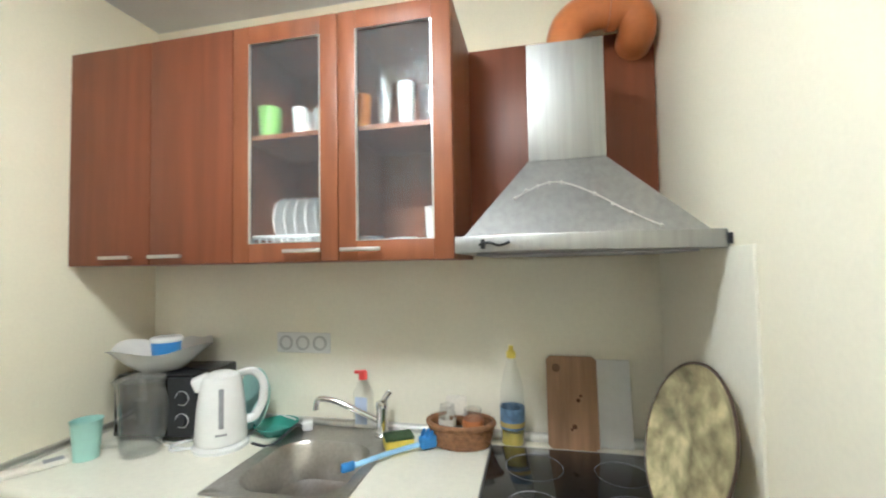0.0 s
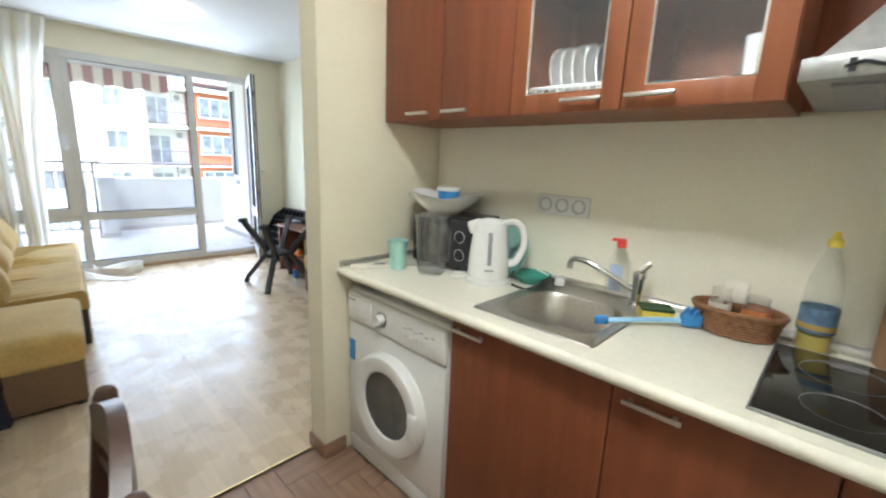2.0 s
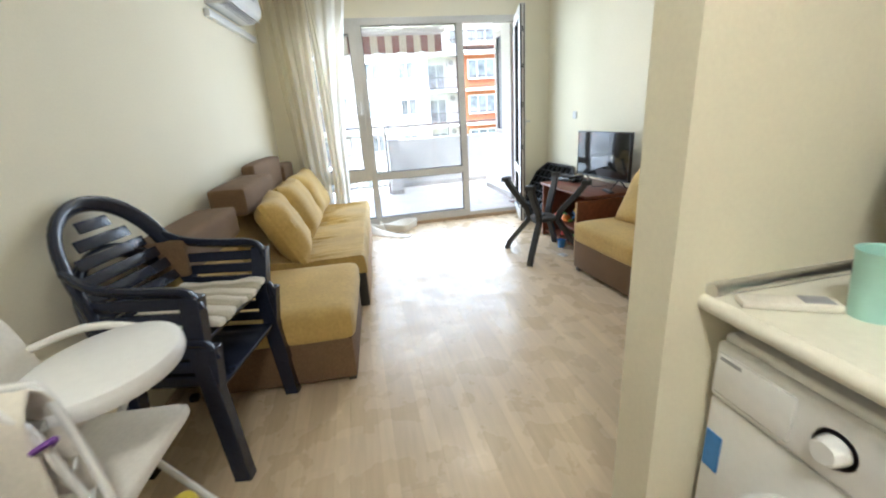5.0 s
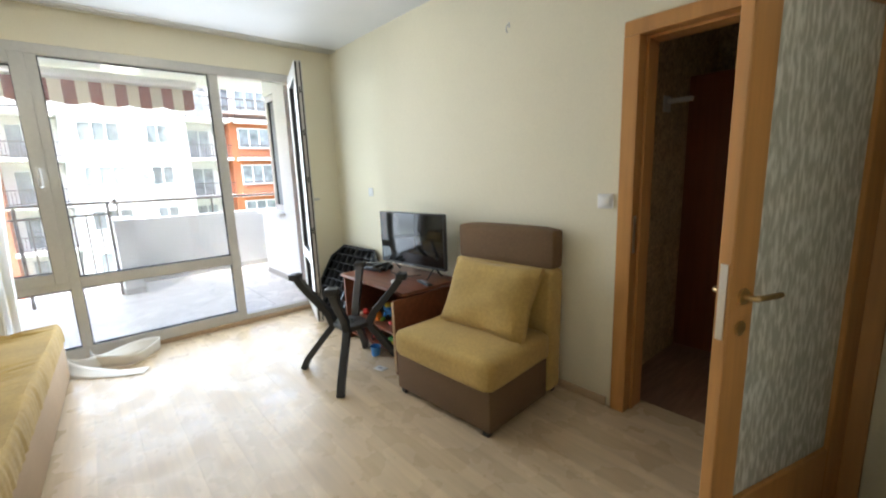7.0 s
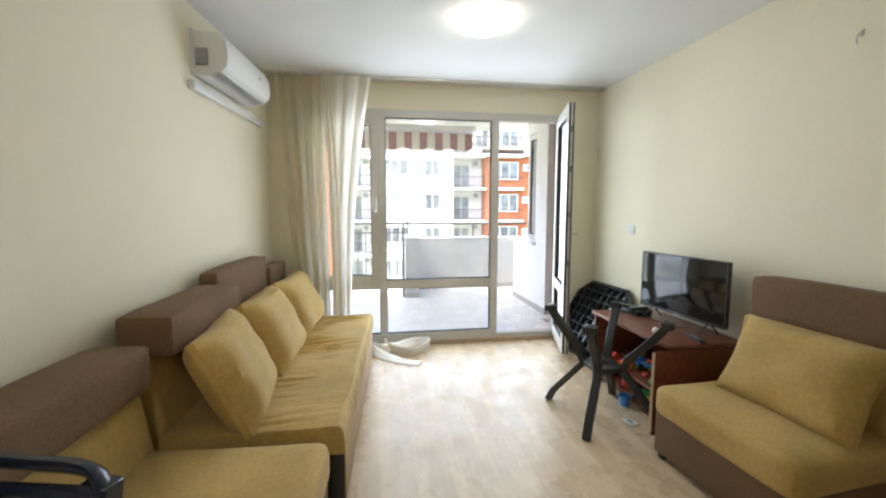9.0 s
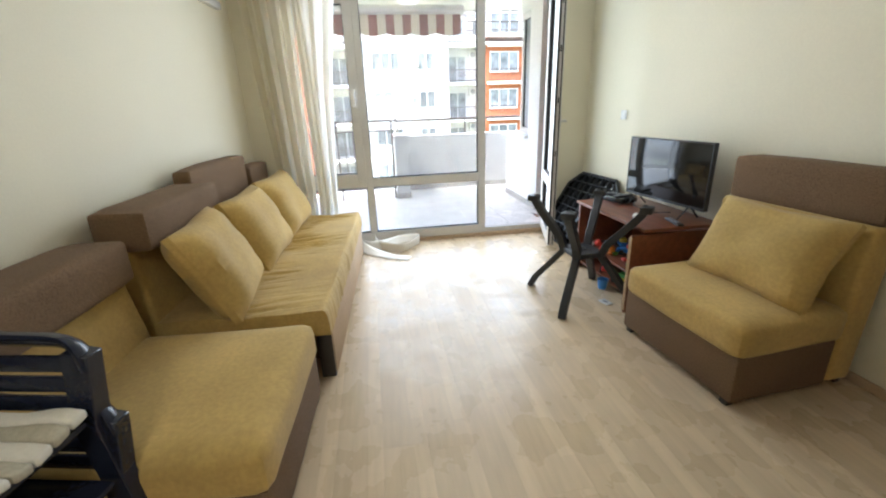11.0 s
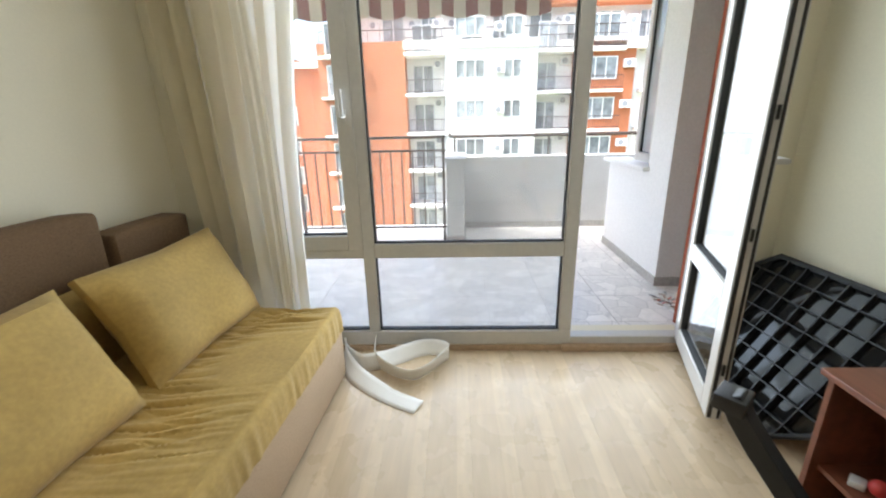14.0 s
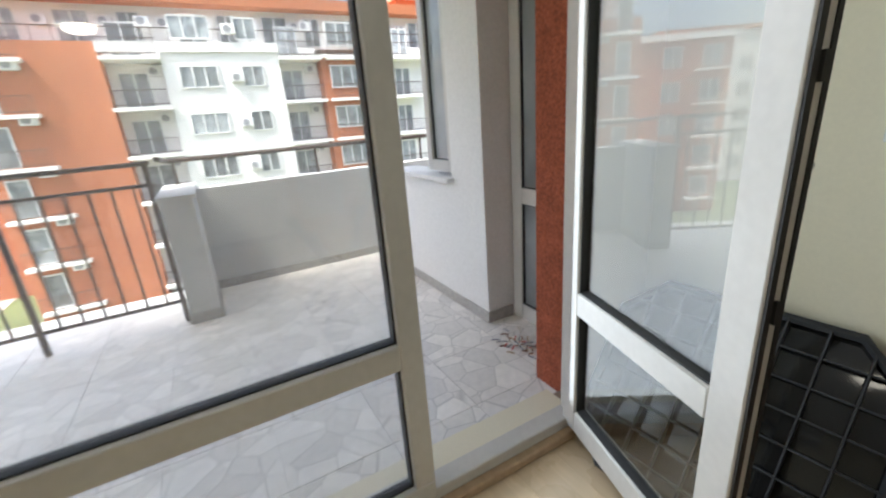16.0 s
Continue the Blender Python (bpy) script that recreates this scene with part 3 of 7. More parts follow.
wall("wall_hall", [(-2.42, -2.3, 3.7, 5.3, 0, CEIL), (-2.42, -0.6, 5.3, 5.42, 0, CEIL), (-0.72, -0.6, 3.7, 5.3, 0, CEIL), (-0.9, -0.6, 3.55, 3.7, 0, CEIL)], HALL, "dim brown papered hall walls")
single("floor_hall", block(-2.3, -0.72, 3.7, 5.3, -0.012, -0.002), TILE_BROWN, "brown tiled hall floor", "floor", kind="structure")
ward = thing("hall_wardrobe", "tall reddish-brown wardrobe in the dim hall", "wardrobe", pose(-2.3, 4.75, 0))
part("body", block(0.0, 0.45, 0.0, 0.54, 0.0, 2.0, 0.004), CHERRY, ward)
part("door", block(0.45, 0.468, 0.004, 0.536, 0.08, 1.98, 0.003), CHERRY, ward)
hat = thing("hall_shelf_bracket", "small white bracket high on the hall wall", "bracket", pose(-2.3, 4.35, 1.78))
part("plate", block(0, 0.012, -0.05, 0.05, -0.05, 0.05, 0.003), PVC, hat)
part("arm", block(0.012, 0.16, -0.015, 0.015, 0.0, 0.03, 0.004), PVC, hat)

# ---- balcony ----
BZ = -0.03
single("balcony_floor_base", block(-8.7, -5.63, -2.5, 5.6, -0.3, BZ - 0.004), GREY_RENDER, "concrete balcony slab", "balcony", kind="structure", smooth=False)
single("balcony_ceiling", block(-8.2, -5.63, -2.5, 5.6, 2.75, 2.95), WHITE_RENDER, "white balcony ceiling slab", "ceiling", kind="structure", smooth=False)
wall("wall_balcony_column", [(-7.75, -6.45, 3.45, 5.5, BZ, 0.9), (-6.83, -6.45, 3.45, 5.5, 0.9, 2.75), (-7.2, -6.83, 3.45, 5.5, 2.5, 2.75), (-7.2, -6.83, 3.66, 5.5, 0.9, 2.5)], WHITE_RENDER, "white rendered column wall on the balcony")
wall("wall_balcony_pillar", [(-5.8, -5.482, 3.29, 3.95, BZ, 2.75)], RED_RENDER, "rough brick-red rendered pillar beside the balcony door")
wall("wall_outside", [(-5.8, -5.632, -2.5, 0.40, BZ, 2.75), (-5.8, -5.632, 0.4, 3.28, 2.42, 2.75)], WHITE_RENDER, "rendered outside wall above the balcony window")
wall("wall_recess", [(-6.45, -5.8, 3.8, 3.95, BZ, 2.75), (-8.66, -7.9, 5.3, 5.5, BZ, 2.75)], WHITE_RENDER, "white rendered recess wall on the balcony")
bars("balcony_skirting", [(-6.45, -6.438, 3.45, 3.655, BZ, 0.05), (-7.75, -6.438, 3.438, 3.45, BZ, 0.05), (-8.5, -8.488, 1.86, 5.3, BZ, 0.05), (-8.5, -7.8, 1.638, 1.65, BZ, 0.05), (-7.812, -7.8, 1.65, 1.86, BZ, 0.05), (-8.488, -7.8, 1.86, 1.872, BZ, 0.05)], None, GREY_TILE, 0.002)
tagged(bpy.data.objects["balcony_skirting"], "grey tile skirting along the balcony walls", "skirting", kind="structure")
w2 = thing("window_2", "white plastic window in the balcony column wall", "window", kind="structure")
bars("window_frame", [(-7.2, -7.13, 3.47, 3.54, 0.96, 2.5), (-6.9, -6.83, 3.47, 3.54, 0.96, 2.5), (-7.13, -6.9, 3.47, 3.54, 0.96, 1.04), (-7.13, -6.9, 3.47, 3.54, 2.42, 2.5)], w2)
glazed(-7.13, -6.9, 3.505, 3.511, 1.04, 2.42, w2, "x", FAR_GLASS)
bars("sill", [(-7.8, -6.8, 3.39, 3.66, 0.9, 0.935)], w2, WHITE_RENDER)
w3 = thing("window_3", "white plastic glazed door in the balcony recess", "window", kind="structure")
bars("window_frame", [(-6.44, -6.35, 3.66, 3.72, BZ, 2.5), (-5.89, -5.8, 3.66, 3.72, BZ, 2.5), (-6.35, -5.89, 3.66, 3.72, BZ, 0.08), (-6.35, -5.89, 3.66, 3.72, 0.78, 0.88), (-6.35, -5.89, 3.66, 3.72, 2.4, 2.5)], w3)
glazed(-6.35, -5.89, 3.685, 3.691, 0.08, 0.78, w3, "x", FAR_GLASS)
glazed(-6.35, -5.89, 3.685, 3.691, 0.88, 2.4, w3, "x", FAR_GLASS)

para = thing("balcony_parapet", "low grey rendered balcony parapet with an iron handrail", "parapet", kind="structure")
part("wall", block(-8.66, -8.5, 1.66, 5.3, BZ, 0.9, 0.006), GREY_RENDER, para, smooth=False)
part("end_block", block(-8.66, -7.81, 1.652, 1.858, BZ, 0.92, 0.006), GREY_RENDER, para, smooth=False)
part("coping", block(-8.69, -7.79, 1.63, 1.88, 0.92, 0.945, 0.004), GREY_RENDER, para, smooth=False)
part("handrail", joined(tube([(-8.58, 1.7, 1.15), (-8.58, 5.3, 1.15)], 0.02, 8), tube([(-7.9, 1.7, 1.2), (-8.58, 1.7, 1.15)], 0.02, 8)), IRON, para)
for y in (1.75, 2.95, 4.1):
    part("post", tube([(-8.58, y, 0.9), (-8.58, y, 1.15)], 0.013, 8), IRON, para)
rl = thing("balcony_railing", "dark iron balcony railing with thin upright bars", "railing", kind="structure")
part("top_rail", block(-7.925, -7.875, -2.5, 1.65, 1.165, 1.195, 0.004), IRON, rl)
part("upper_rail", block(-7.91, -7.89, -2.5, 1.65, 1.02, 1.045, 0.003), IRON, rl)
part("lower_rail", block(-7.91, -7.89, -2.5, 1.65, 0.13, 0.155, 0.003), IRON, rl)
bar_mesh = mesh_of("bar", block(-0.007, 0.007, -0.007, 0.007, 0.14, 1.03), IRON, False)
y = 1.52
while y > -2.4:
    b = new("bar", bar_mesh)
    b.parent = rl
    b.location = (-7.9, y, 0)
    y -= 0.125
post_mesh = mesh_of("post", block(-0.016, 0.016, -0.016, 0.016, BZ, 1.17), IRON, False)
for y in (1.62, 0.78, -0.06, -0.9, -1.74):
    b = new("post", post_mesh)
    b.parent = rl
    b.location = (-7.9, y, 0)

# striped awning under the balcony ceiling
STRIPE_R = material("maroon_awning_cloth", (0.24, 0.07, 0.06), 0.9, grain=120, vary=0.08)
STRIPE_C = material("cream_awning_cloth", (0.66, 0.58, 0.46), 0.9, grain=120, vary=0.05)
awn = thing("awning", "rolled awning with a scalloped maroon and cream striped valance", "awning")
part("roller", tube([(-7.66, -1.6, 2.66), (-7.66, 2.75, 2.66)], 0.05, 12), ALU, awn)
part("front_bar", block(-7.74, -7.70, -1.6, 2.75, 2.60, 2.64, 0.006), ALU, awn)
for i in range(36):
    y0 = -1.6 + i * 0.12
    bm = bmesh.new()
    lo, hi = [], []
    for j in range(7):
        yy = y0 + 0.12 * j / 6
        drop = 2.36 - 0.035 * abs(math.sin(math.pi * (yy + 1.6) / 0.36))
        lo.append(bm.verts.new((-7.72 + 0.012 * math.sin(9 * yy), yy, drop)))
        hi.append(bm.verts.new((-7.72, yy, 2.6)))
    for j in range(6):
        bm.faces.new((lo[j], lo[j + 1], hi[j + 1], hi[j]))
    part("stripe", bm, STRIPE_R if i % 2 else STRIPE_C, awn)

# ---- outdoors ----
single("ground", joined(block(-400, 60, -300, 300, -9.2, -9.0)), GRASS, "lawn of the courtyard between the blocks", "ground", kind="structure", smooth=False)
single("pavement", joined(block(-33.5, -31.8, -60, 60, -9.0, -8.96), block(-60, -14, -13.5, -12, -9.0, -8.96), block(-17, -15.8, -60, 60, -9.0, -8.955)), PAVING, "pale paved courtyard paths", "pavement", kind="structure", smooth=False)


def far_window(parent, x, y, z, w, h, shades=1):
    """A white-framed window standing in a facade that faces +x."""
    f = bmesh.new()
    n = max(1, round(w / 0.75))
    ys = sorted(c for k in range(n + 1) for c in ((w - 0.08) * k / n, (w - 0.08) * k / n + 0.08))
    zs = (0.0, 0.08, h - 0.08, h)
    vs = [[f.verts.new((x, y + a, z + b)) for b in zs] for a in ys]
    for p in range(len(ys) - 1):
        for q in range(3):
            if q != 1 or p % 2 == 0:
                f.faces.new((vs[p][q], vs[p + 1][q], vs[p + 1][q + 1], vs[p][q + 1]))
    for e in bmesh.ops.extrude_face_region(f, geom=f.faces[:])["geom"]:
        if isinstance(e, bmesh.types.BMVert):
            e.co.x += 0.1
    bmesh.ops.recalc_face_normals(f, faces=f.faces[:])
    win_ = part("window", f, APPLIANCE, parent, smooth=False)
    part("pane", block(x + 0.01, x + 0.04, y + 0.08, y + w - 0.08, z + 0.08, z + h - 0.08), FAR_GLASS, win_, smooth=False)


def far_balcony(parent, x, y0, y1, z, deep=1.1, slab_mat=None):
    b = part("balcony", block(x, x + deep, y0, y1, z - 0.16, z + 0.04), slab_mat or WHITE_RENDER, parent, smooth=False)
    r = bmesh.new()
    for zz in (0.95, 0.15):
        block(x + deep - 0.06, x + deep - 0.02, y0 + 0.05, y1 - 0.05, z + zz, z + zz + 0.05, bm=r)
    yy = y0 + 0.05
    while yy < y1 - 0.04:
        block(x + deep - 0.05, x + deep - 0.03, yy, yy + 0.025, z + 0.1, z + 0.95, bm=r)
        yy += 0.16
    part("railing", r, IRON, b, smooth=False)
    return b


def far_ac(parent, x, y, z):
    a = part("air_conditioner", block(x, x + 0.32, y, y + 0.8, z, z + 0.58, 0.03, 1), APPLIANCE, parent)
    part("fan_grille", moved(lathe([(0.0, 0.0), (0.2, 0.0), (0.22, 0.015), (0.0, 0.02)], 16), pose(x + 0.32, y + 0.32, z + 0.29, 0, 90)), GREY_PRINT, a)


def block_of_flats():
    X, FL = -36.0, 2.79
    h = thing("apartment_building", "long orange and white rendered apartment block across the courtyard", "building")
    zs = [0.33 + FL * i for i in range(-3, 3)]
    part("wall", block(X - 14, X, -8.4, -1.95, -9, 6.75), TERRACOTTA, h, "orange rendered wing", smooth=False)
    part("wall", block(X - 14, X, 0.98, 7.76, -9, 6.75), WHITE_RENDER, h, "white rendered wing", smooth=False)
    part("wall", block(X - 14, X - 0.25, 10.65, 14.9, -9, 5.9), TERRACOTTA, h, "orange rendered bay", smooth=False)
    part("wall", joined(block(X - 14, X - 1.5, -1.95, 0.98, -9, 6.75), block(X - 14, X - 1.5, 7.76, 10.65, -9, 6.75), block(X - 14, X - 1.0, 14.9, 30, -9, 6.75)), WHITE_RENDER, h, smooth=False)
    part("parapet", joined(block(X - 0.3, X + 0.15, -2.0, 7.85, 6.2, 6.75), block(X - 1.5, X + 0.1, 7.85, 30, 5.9, 6.1)), WHITE_RENDER, h, smooth=False)
    part("upper_storey", block(X - 14, X - 2.2, -7.4, 30, 6.75, 9.1), WHITE_RENDER, h, "set-back white top storey", smooth=False)
    part("roof", block(X - 14.5, X - 0.9, -8.3, 30.4, 9.1, 9.75), TERRACOTTA, h, "flat orange roof edge", smooth=False)
    part("terrace_railing", joined(block(X - 0.15, X - 0.1, -8.2, 30, 7.5, 7.56), *[block(X - 0.14, X - 0.11, -8.2 + 0.9 * i, -8.17 + 0.9 * i, 6.7, 7.5) for i in range(42)]), IRON, h, smooth=False)
    for i, y in enumerate((-6.6, -3.8, -0.8, 2.2, 4.6, 7.4, 10.2, 12.6, 15.6, 18.6)):
        far_window(h, X - 2.2, y, 6.85, 1.7 if i % 2 else 1.2, 1.95)
        far_ac(h, X - 2.2, y - 1.0, 7.9)
    for z in zs:
        far_balcony(h, X - 1.5, -1.95, 1.0, z, 2.0)
        far_window(h, X - 1.5, -1.5, z + 0.05, 1.6, 2.1)
        far_ac(h, X - 1.5, 0.1, z + 1.9)
        far_window(h, X, 1.77, z + 1.0, 2.2, 1.32)
        far_window(h, X, 5.3, z + 1.0, 1.35, 1.3)
        far_ac(h, X, 4.6, z + 1.3)
        far_balcony(h, X - 1.5, 7.76, 10.65, z, 1.7)
        far_window(h, X - 1.5, 8.0, z + 0.05, 1.5, 2.1)
        far_ac(h, X - 1.5, 9.7, z + 1.9)
        far_window(h, X - 0.25, 11.2, z + 0.75, 2.4, 1.55)
        far_balcony(h, X - 0.25, 11.0, 14.0, z, 0.5)
        far_ac(h, X - 0.25, 14.0, z + 1.5)
        far_balcony(h, X - 1.0, 15.5, 18.5, z, 1.3)
        far_window(h, X - 1.0, 15.9, z + 0.05, 2.0, 2.1)
        far_balcony(h, X, -8.2, -5.2, z - 0.1, 0.55)
        far_window(h, X, -7.75, z, 1.0, 2.15)
        far_ac(h, X, -6.2, z + 2.15)
    return h


block_of_flats()


def far_block(name, x, y0, y1, top, label, mat):
    h = thing(name, label, "building")
    part("wall", block(x - 12, x, y0, y1, -9, top), mat, h, smooth=False)
    part("roof", block(x - 12.4, x + 0.4, y0 - 0.4, y1 + 0.4, top, top + 0.5), TERRACOTTA if mat is WHITE_RENDER else WHITE_RENDER, h, smooth=False)
    z = -8.0
    while z < top - 2.6:
        y = y0 + 0.8
        i = 0
        while y < y1 - 2.4:
            far_window(h, x, y, z + 0.6, 1.6, 1.7)
            if i % 2 == 0:
                far_balcony(h, x, y - 0.3, y + 2.2, z + 0.4, 1.0)
            y += 3.3
            i += 1
        z += 2.8
    return h


far_block("apartment_building", -58, -40, -18.5, 8.2, "distant white apartment block with an orange roof edge", WHITE_RENDER)
far_block("apartment_building", -44, -19.0, -9.4, 6.0, "orange apartment block with white balconies behind the long block", TERRACOTTA)
far_block("apartment_building", -75, -12.0, -4, 7.5, "distant white apartment block", WHITE_RENDER)
far_block("apartment_building", -44, 20.5, 34, 12.0, "tall orange and white apartment block further along the courtyard", TERRACOTTA)


# ---- living room ----
def feet(parent, places, h=0.03):
    for x, y in places:
        part("foot", block(x - 0.02, x + 0.02, y - 0.02, y + 0.02, 0, h, 0.004), BLACK_FOOT, parent)


def armchair_unit(name, label, m, w, d, head_z, head_h, head_t, group, lean=6, back_top=0.8):
    """Armless sofa unit: origin at the middle of its back on the floor, +y to the front."""
    s = thing(name, label, "armchair", m, group)
    feet(s, [(x, y) for x in (-w / 2 + 0.05, w / 2 - 0.05) for y in (0.08, d - 0.05)])
    part("base", block(-w / 2 + 0.008, w / 2 - 0.008, 0.2, d - 0.02, 0.03, 0.27, 0.012), BROWN_FAB, s, "brown chenille base")
    part("seat", moved(plush(w, d - 0.16, 0.175, 0.012, 0.05, seed=w * 7), pose(0, 0.16 + (d - 0.16) / 2, 0.25)), GOLD, s, "mustard velour seat")
    part("backrest", moved(block(-w / 2, w / 2, 0.0, 0.15, 0, back_top - 0.03, 0.03, 3), pose(0, 0.03 + 0.012 * lean, 0.03, lean)), GOLD, s, "mustard velour back")
    part("headrest", moved(plush(w * 0.97, head_t, head_h, 0.006, 0.03, 8, seed=w * 3), pose(0, 0.015 + head_t / 2, head_z)), BROWN_FAB, s, "brown chenille head cushion")
    return s


# chair against the television wall
armchair_unit("armless_armchair", "armless armchair with mustard velour seat and brown base", pose(-2.905, 3.53, 0, 0, 0, 183.5), 0.78, 0.77, 0.79, 0.25, 0.13, "sofa units", 2, 0.8)
p = single("scatter_cushion", pillow(0.66, 0.46, 0.17, 1), GOLD, "plump mustard velour cushion leaning on the armchair's back", "cushion", pose(-2.86, 3.22, 0.61, 62, 0, 3.5), "mustard cushions")

# units along the left wall
armchair_unit("armless_armchair", "armless armchair with mustard velour seat beside the sofa", pose(-2.63, left_y(-2.63) + 0.02, 0, 0, 0, -3.4), 0.8, 0.95, 0.69, 0.19, 0.23, "sofa units", 9, 0.7)

sofa = thing("sofa", "long mustard velour sofa bed with brown head cushions", "sofa", pose(-4.14, left_y(-4.14) + 0.02, 0, 0, 0, -3.2), "sofa units")
SL, SD = 2.06, 0.97
part("front_panel", block(-SL / 2, SL / 2 - 0.07, SD - 0.03, SD - 0.008, 0.02, 0.3, 0.004), material("light_brown_fabric", (0.5, 0.37, 0.24), 0.9, grain=160, vary=0.12, bump=0.2), sofa, "light brown fabric front panel")
part("base", block(-SL / 2 + 0.02, SL / 2 - 0.2, 0.1, SD - 0.03, 0.03, 0.28, 0.008), BROWN_FAB, sofa)
for y in (SD - 0.09, SD - 0.32, 0.15):
    part("leg", block(SL / 2 - 0.13, SL / 2 - 0.06, y, y + 0.075, 0.0, 0.28, 0.006), BLACK_FOOT, sofa)


def creased_mattress(l, d, h):
    bm = bmesh.new()
    nx, ny = 330, 44
    rows = []
    for i in range(nx + 1):
        u = i / nx
        x = -l / 2 + l * u
        row = []
        for j in range(-6, ny + 7):
            v = min(1, max(0, j / ny))
            y = -d / 2 + d * v
            patch = 1.7 * max(0.0, noise.noise(Vector((x * 1.9, y * 2.2, 1))) + 0.3)
            env = math.sin(math.pi * min(1, max(0, (v - 0.3) / 0.7))) ** 0.7 * patch
            fold = noise.noise(Vector((x * 13 + y * 3.0, y * 1.6, 2)))
            fine = noise.noise(Vector((x * 30 + y * 5, y * 2.5, 5)))
            z = h + 0.01 * noise.noise(Vector((x * 2.5, y * 3, 0))) + env * (0.02 * fold - 0.026 * max(0, 1 - abs(fold) * 5) + 0.01 * fine - 0.012 * max(0, 1 - abs(fine) * 5))
            over = j - ny if j > ny else (-j if j < 0 else 0)
            if over:
                a = over / 6 * math.pi / 2
                z = h - 0.035 * (1 - math.cos(a)) - (h - 0.05) * (over / 6) ** 3
                y += math.copysign(0.03 * math.sin(a) + 0.007 * math.sin(a) * noise.noise(Vector((x * 26, j * 0.1, 7))), j)
            row.append(bm.verts.new((x, y, z)))
        rows.append(row)
    for a, b in zip(rows, rows[1:]):
        for j in range(len(a) - 1):
            bm.faces.new((a[j], b[j], b[j + 1], a[j + 1]))
    for row in (rows[0], rows[-1]):
        bm.faces.new(row if row is rows[0] else row[::-1])
    bm.faces.new([r[0] for r in rows][::-1] + [r[-1] for r in rows])
    bmesh.ops.recalc_face_normals(bm, faces=bm.faces[:])
    return bm


part("mattress", moved(creased_mattress(SL, 0.76, 0.15), pose(0, SD - 0.41, 0.275)), GOLD, sofa, "creased mustard velour mattress")
part("backrest", moved(block(-SL / 2 + 0.02, SL / 2 - 0.02, 0.0, 0.15, 0, 0.5, 0.03, 3), pose(0, 0.03, 0.28, 4)), GOLD, sofa, "mustard velour back")
part("head_cushion", moved(plush(0.78, 0.24, 0.19, 0.006, 0.03, 8, 3), pose(0.66, 0.14, 0.785)), BROWN_FAB, sofa, "thick brown head cushion")
part("head_cushion", moved(plush(0.93, 0.12, 0.28, 0.006, 0.03, 8, 5), pose(-0.14, 0.09, 0.77)), BROWN_FAB, sofa, "tall brown head cushion")
part("head_cushion", moved(plush(0.46, 0.14, 0.17, 0.006, 0.03, 8, 8), pose(-0.86, 0.1, 0.77)), BROWN_FAB, sofa, "low brown head cushion")
for i, (x, y, tw) in enumerate(((-3.36, 0.47, 6), (-4.03, 0.5, -2), (-4.8, 0.53, -4))):
    single("scatter_cushion", pillow(0.64 if i < 2 else 0.74, 0.5, 0.2, i + 2), GOLD, "mustard velour cushion leaning on the sofa's back", "cushion", pose(x, y, 0.63, 64, 0, 180 + tw), "mustard cushions")

# black table base standing without its top
base = thing("crossed_leg_stand", "black plastic table base of four crossed legs, without its top", "table base", pose(-3.72, 2.707, 0))


def flat_bar(points, w, t, out):
    """A bar of rectangular section along points; out: its broad side's direction."""
    bm, rings = bmesh.new(), []
    side = Vector(out).normalized()
    pts = [Vector(q) for q in points]
    for i, q in enumerate(pts):
        d = (pts[min(i + 1, len(pts) - 1)] - pts[max(i - 1, 0)]).normalized()
        nrm = d.cross(side).normalized()
        rings.append([bm.verts.new(q + a * side * w / 2 + b * nrm * t / 2) for a, b in ((1, 1), (-1, 1), (-1, -1), (1, -1))])
    for a, b in zip(rings, rings[1:]):
        for k in range(4):
            bm.faces.new((a[k], a[(k + 1) % 4], b[(k + 1) % 4], b[k]))
    bm.faces.new(rings[0][::-1])
    bm.faces.new(rings[-1])
    bmesh.ops.recalc_face_normals(bm, faces=bm.faces[:])
    bmesh.ops.bevel(bm, geom=bm.edges[:], offset=0.003, segments=1, affect="EDGES")
    return bm


for sx, sy in ((-1, -1), (1, -1), (-1, 1), (1, 1)):
    c = Vector((sx * 0.285, sy * 0.263, 0))
    side = Vector((-c.y, c.x, 0))
    part("leg", joined(flat_bar([c * 1.0, c * 0.9 + Vector((0, 0, 0.08)), c * 0.36 + Vector((0, 0, 0.335)), c * 0.34 + Vector((0, 0, 0.37))], 0.05, 0.042, side), flat_bar([c * 0.34 + Vector((0, 0, 0.35)), c * 0.42 + Vector((0, 0, 0.43)), c * 0.8 + Vector((0, 0, 0.6)), c * 0.93 + Vector((0, 0, 0.665)), c * 1.0 + Vector((0, 0, 0.72))], 0.052, 0.05, side), moved(block(-0.035, 0.035, -0.04, 0.04, 0.68, 0.722, 0.004), Matrix.Translation(c * 0.99) @ Matrix.Rotation(math.atan2(c.y, c.x), 4, "Z"))), BLACK_PLASTIC, base)
part("hub_plate", joined(block(-0.115, 0.115, -0.105, 0.105, 0.335, 0.375, 0.01), moved(lathe([(0.03, 0.0), (0.035, 0.008), (0.016, 0.01), (0.014, 0.0)], 20), pose(0, 0, 0.374))), BLACK_PLASTIC, base, "flat hub with a round hole")

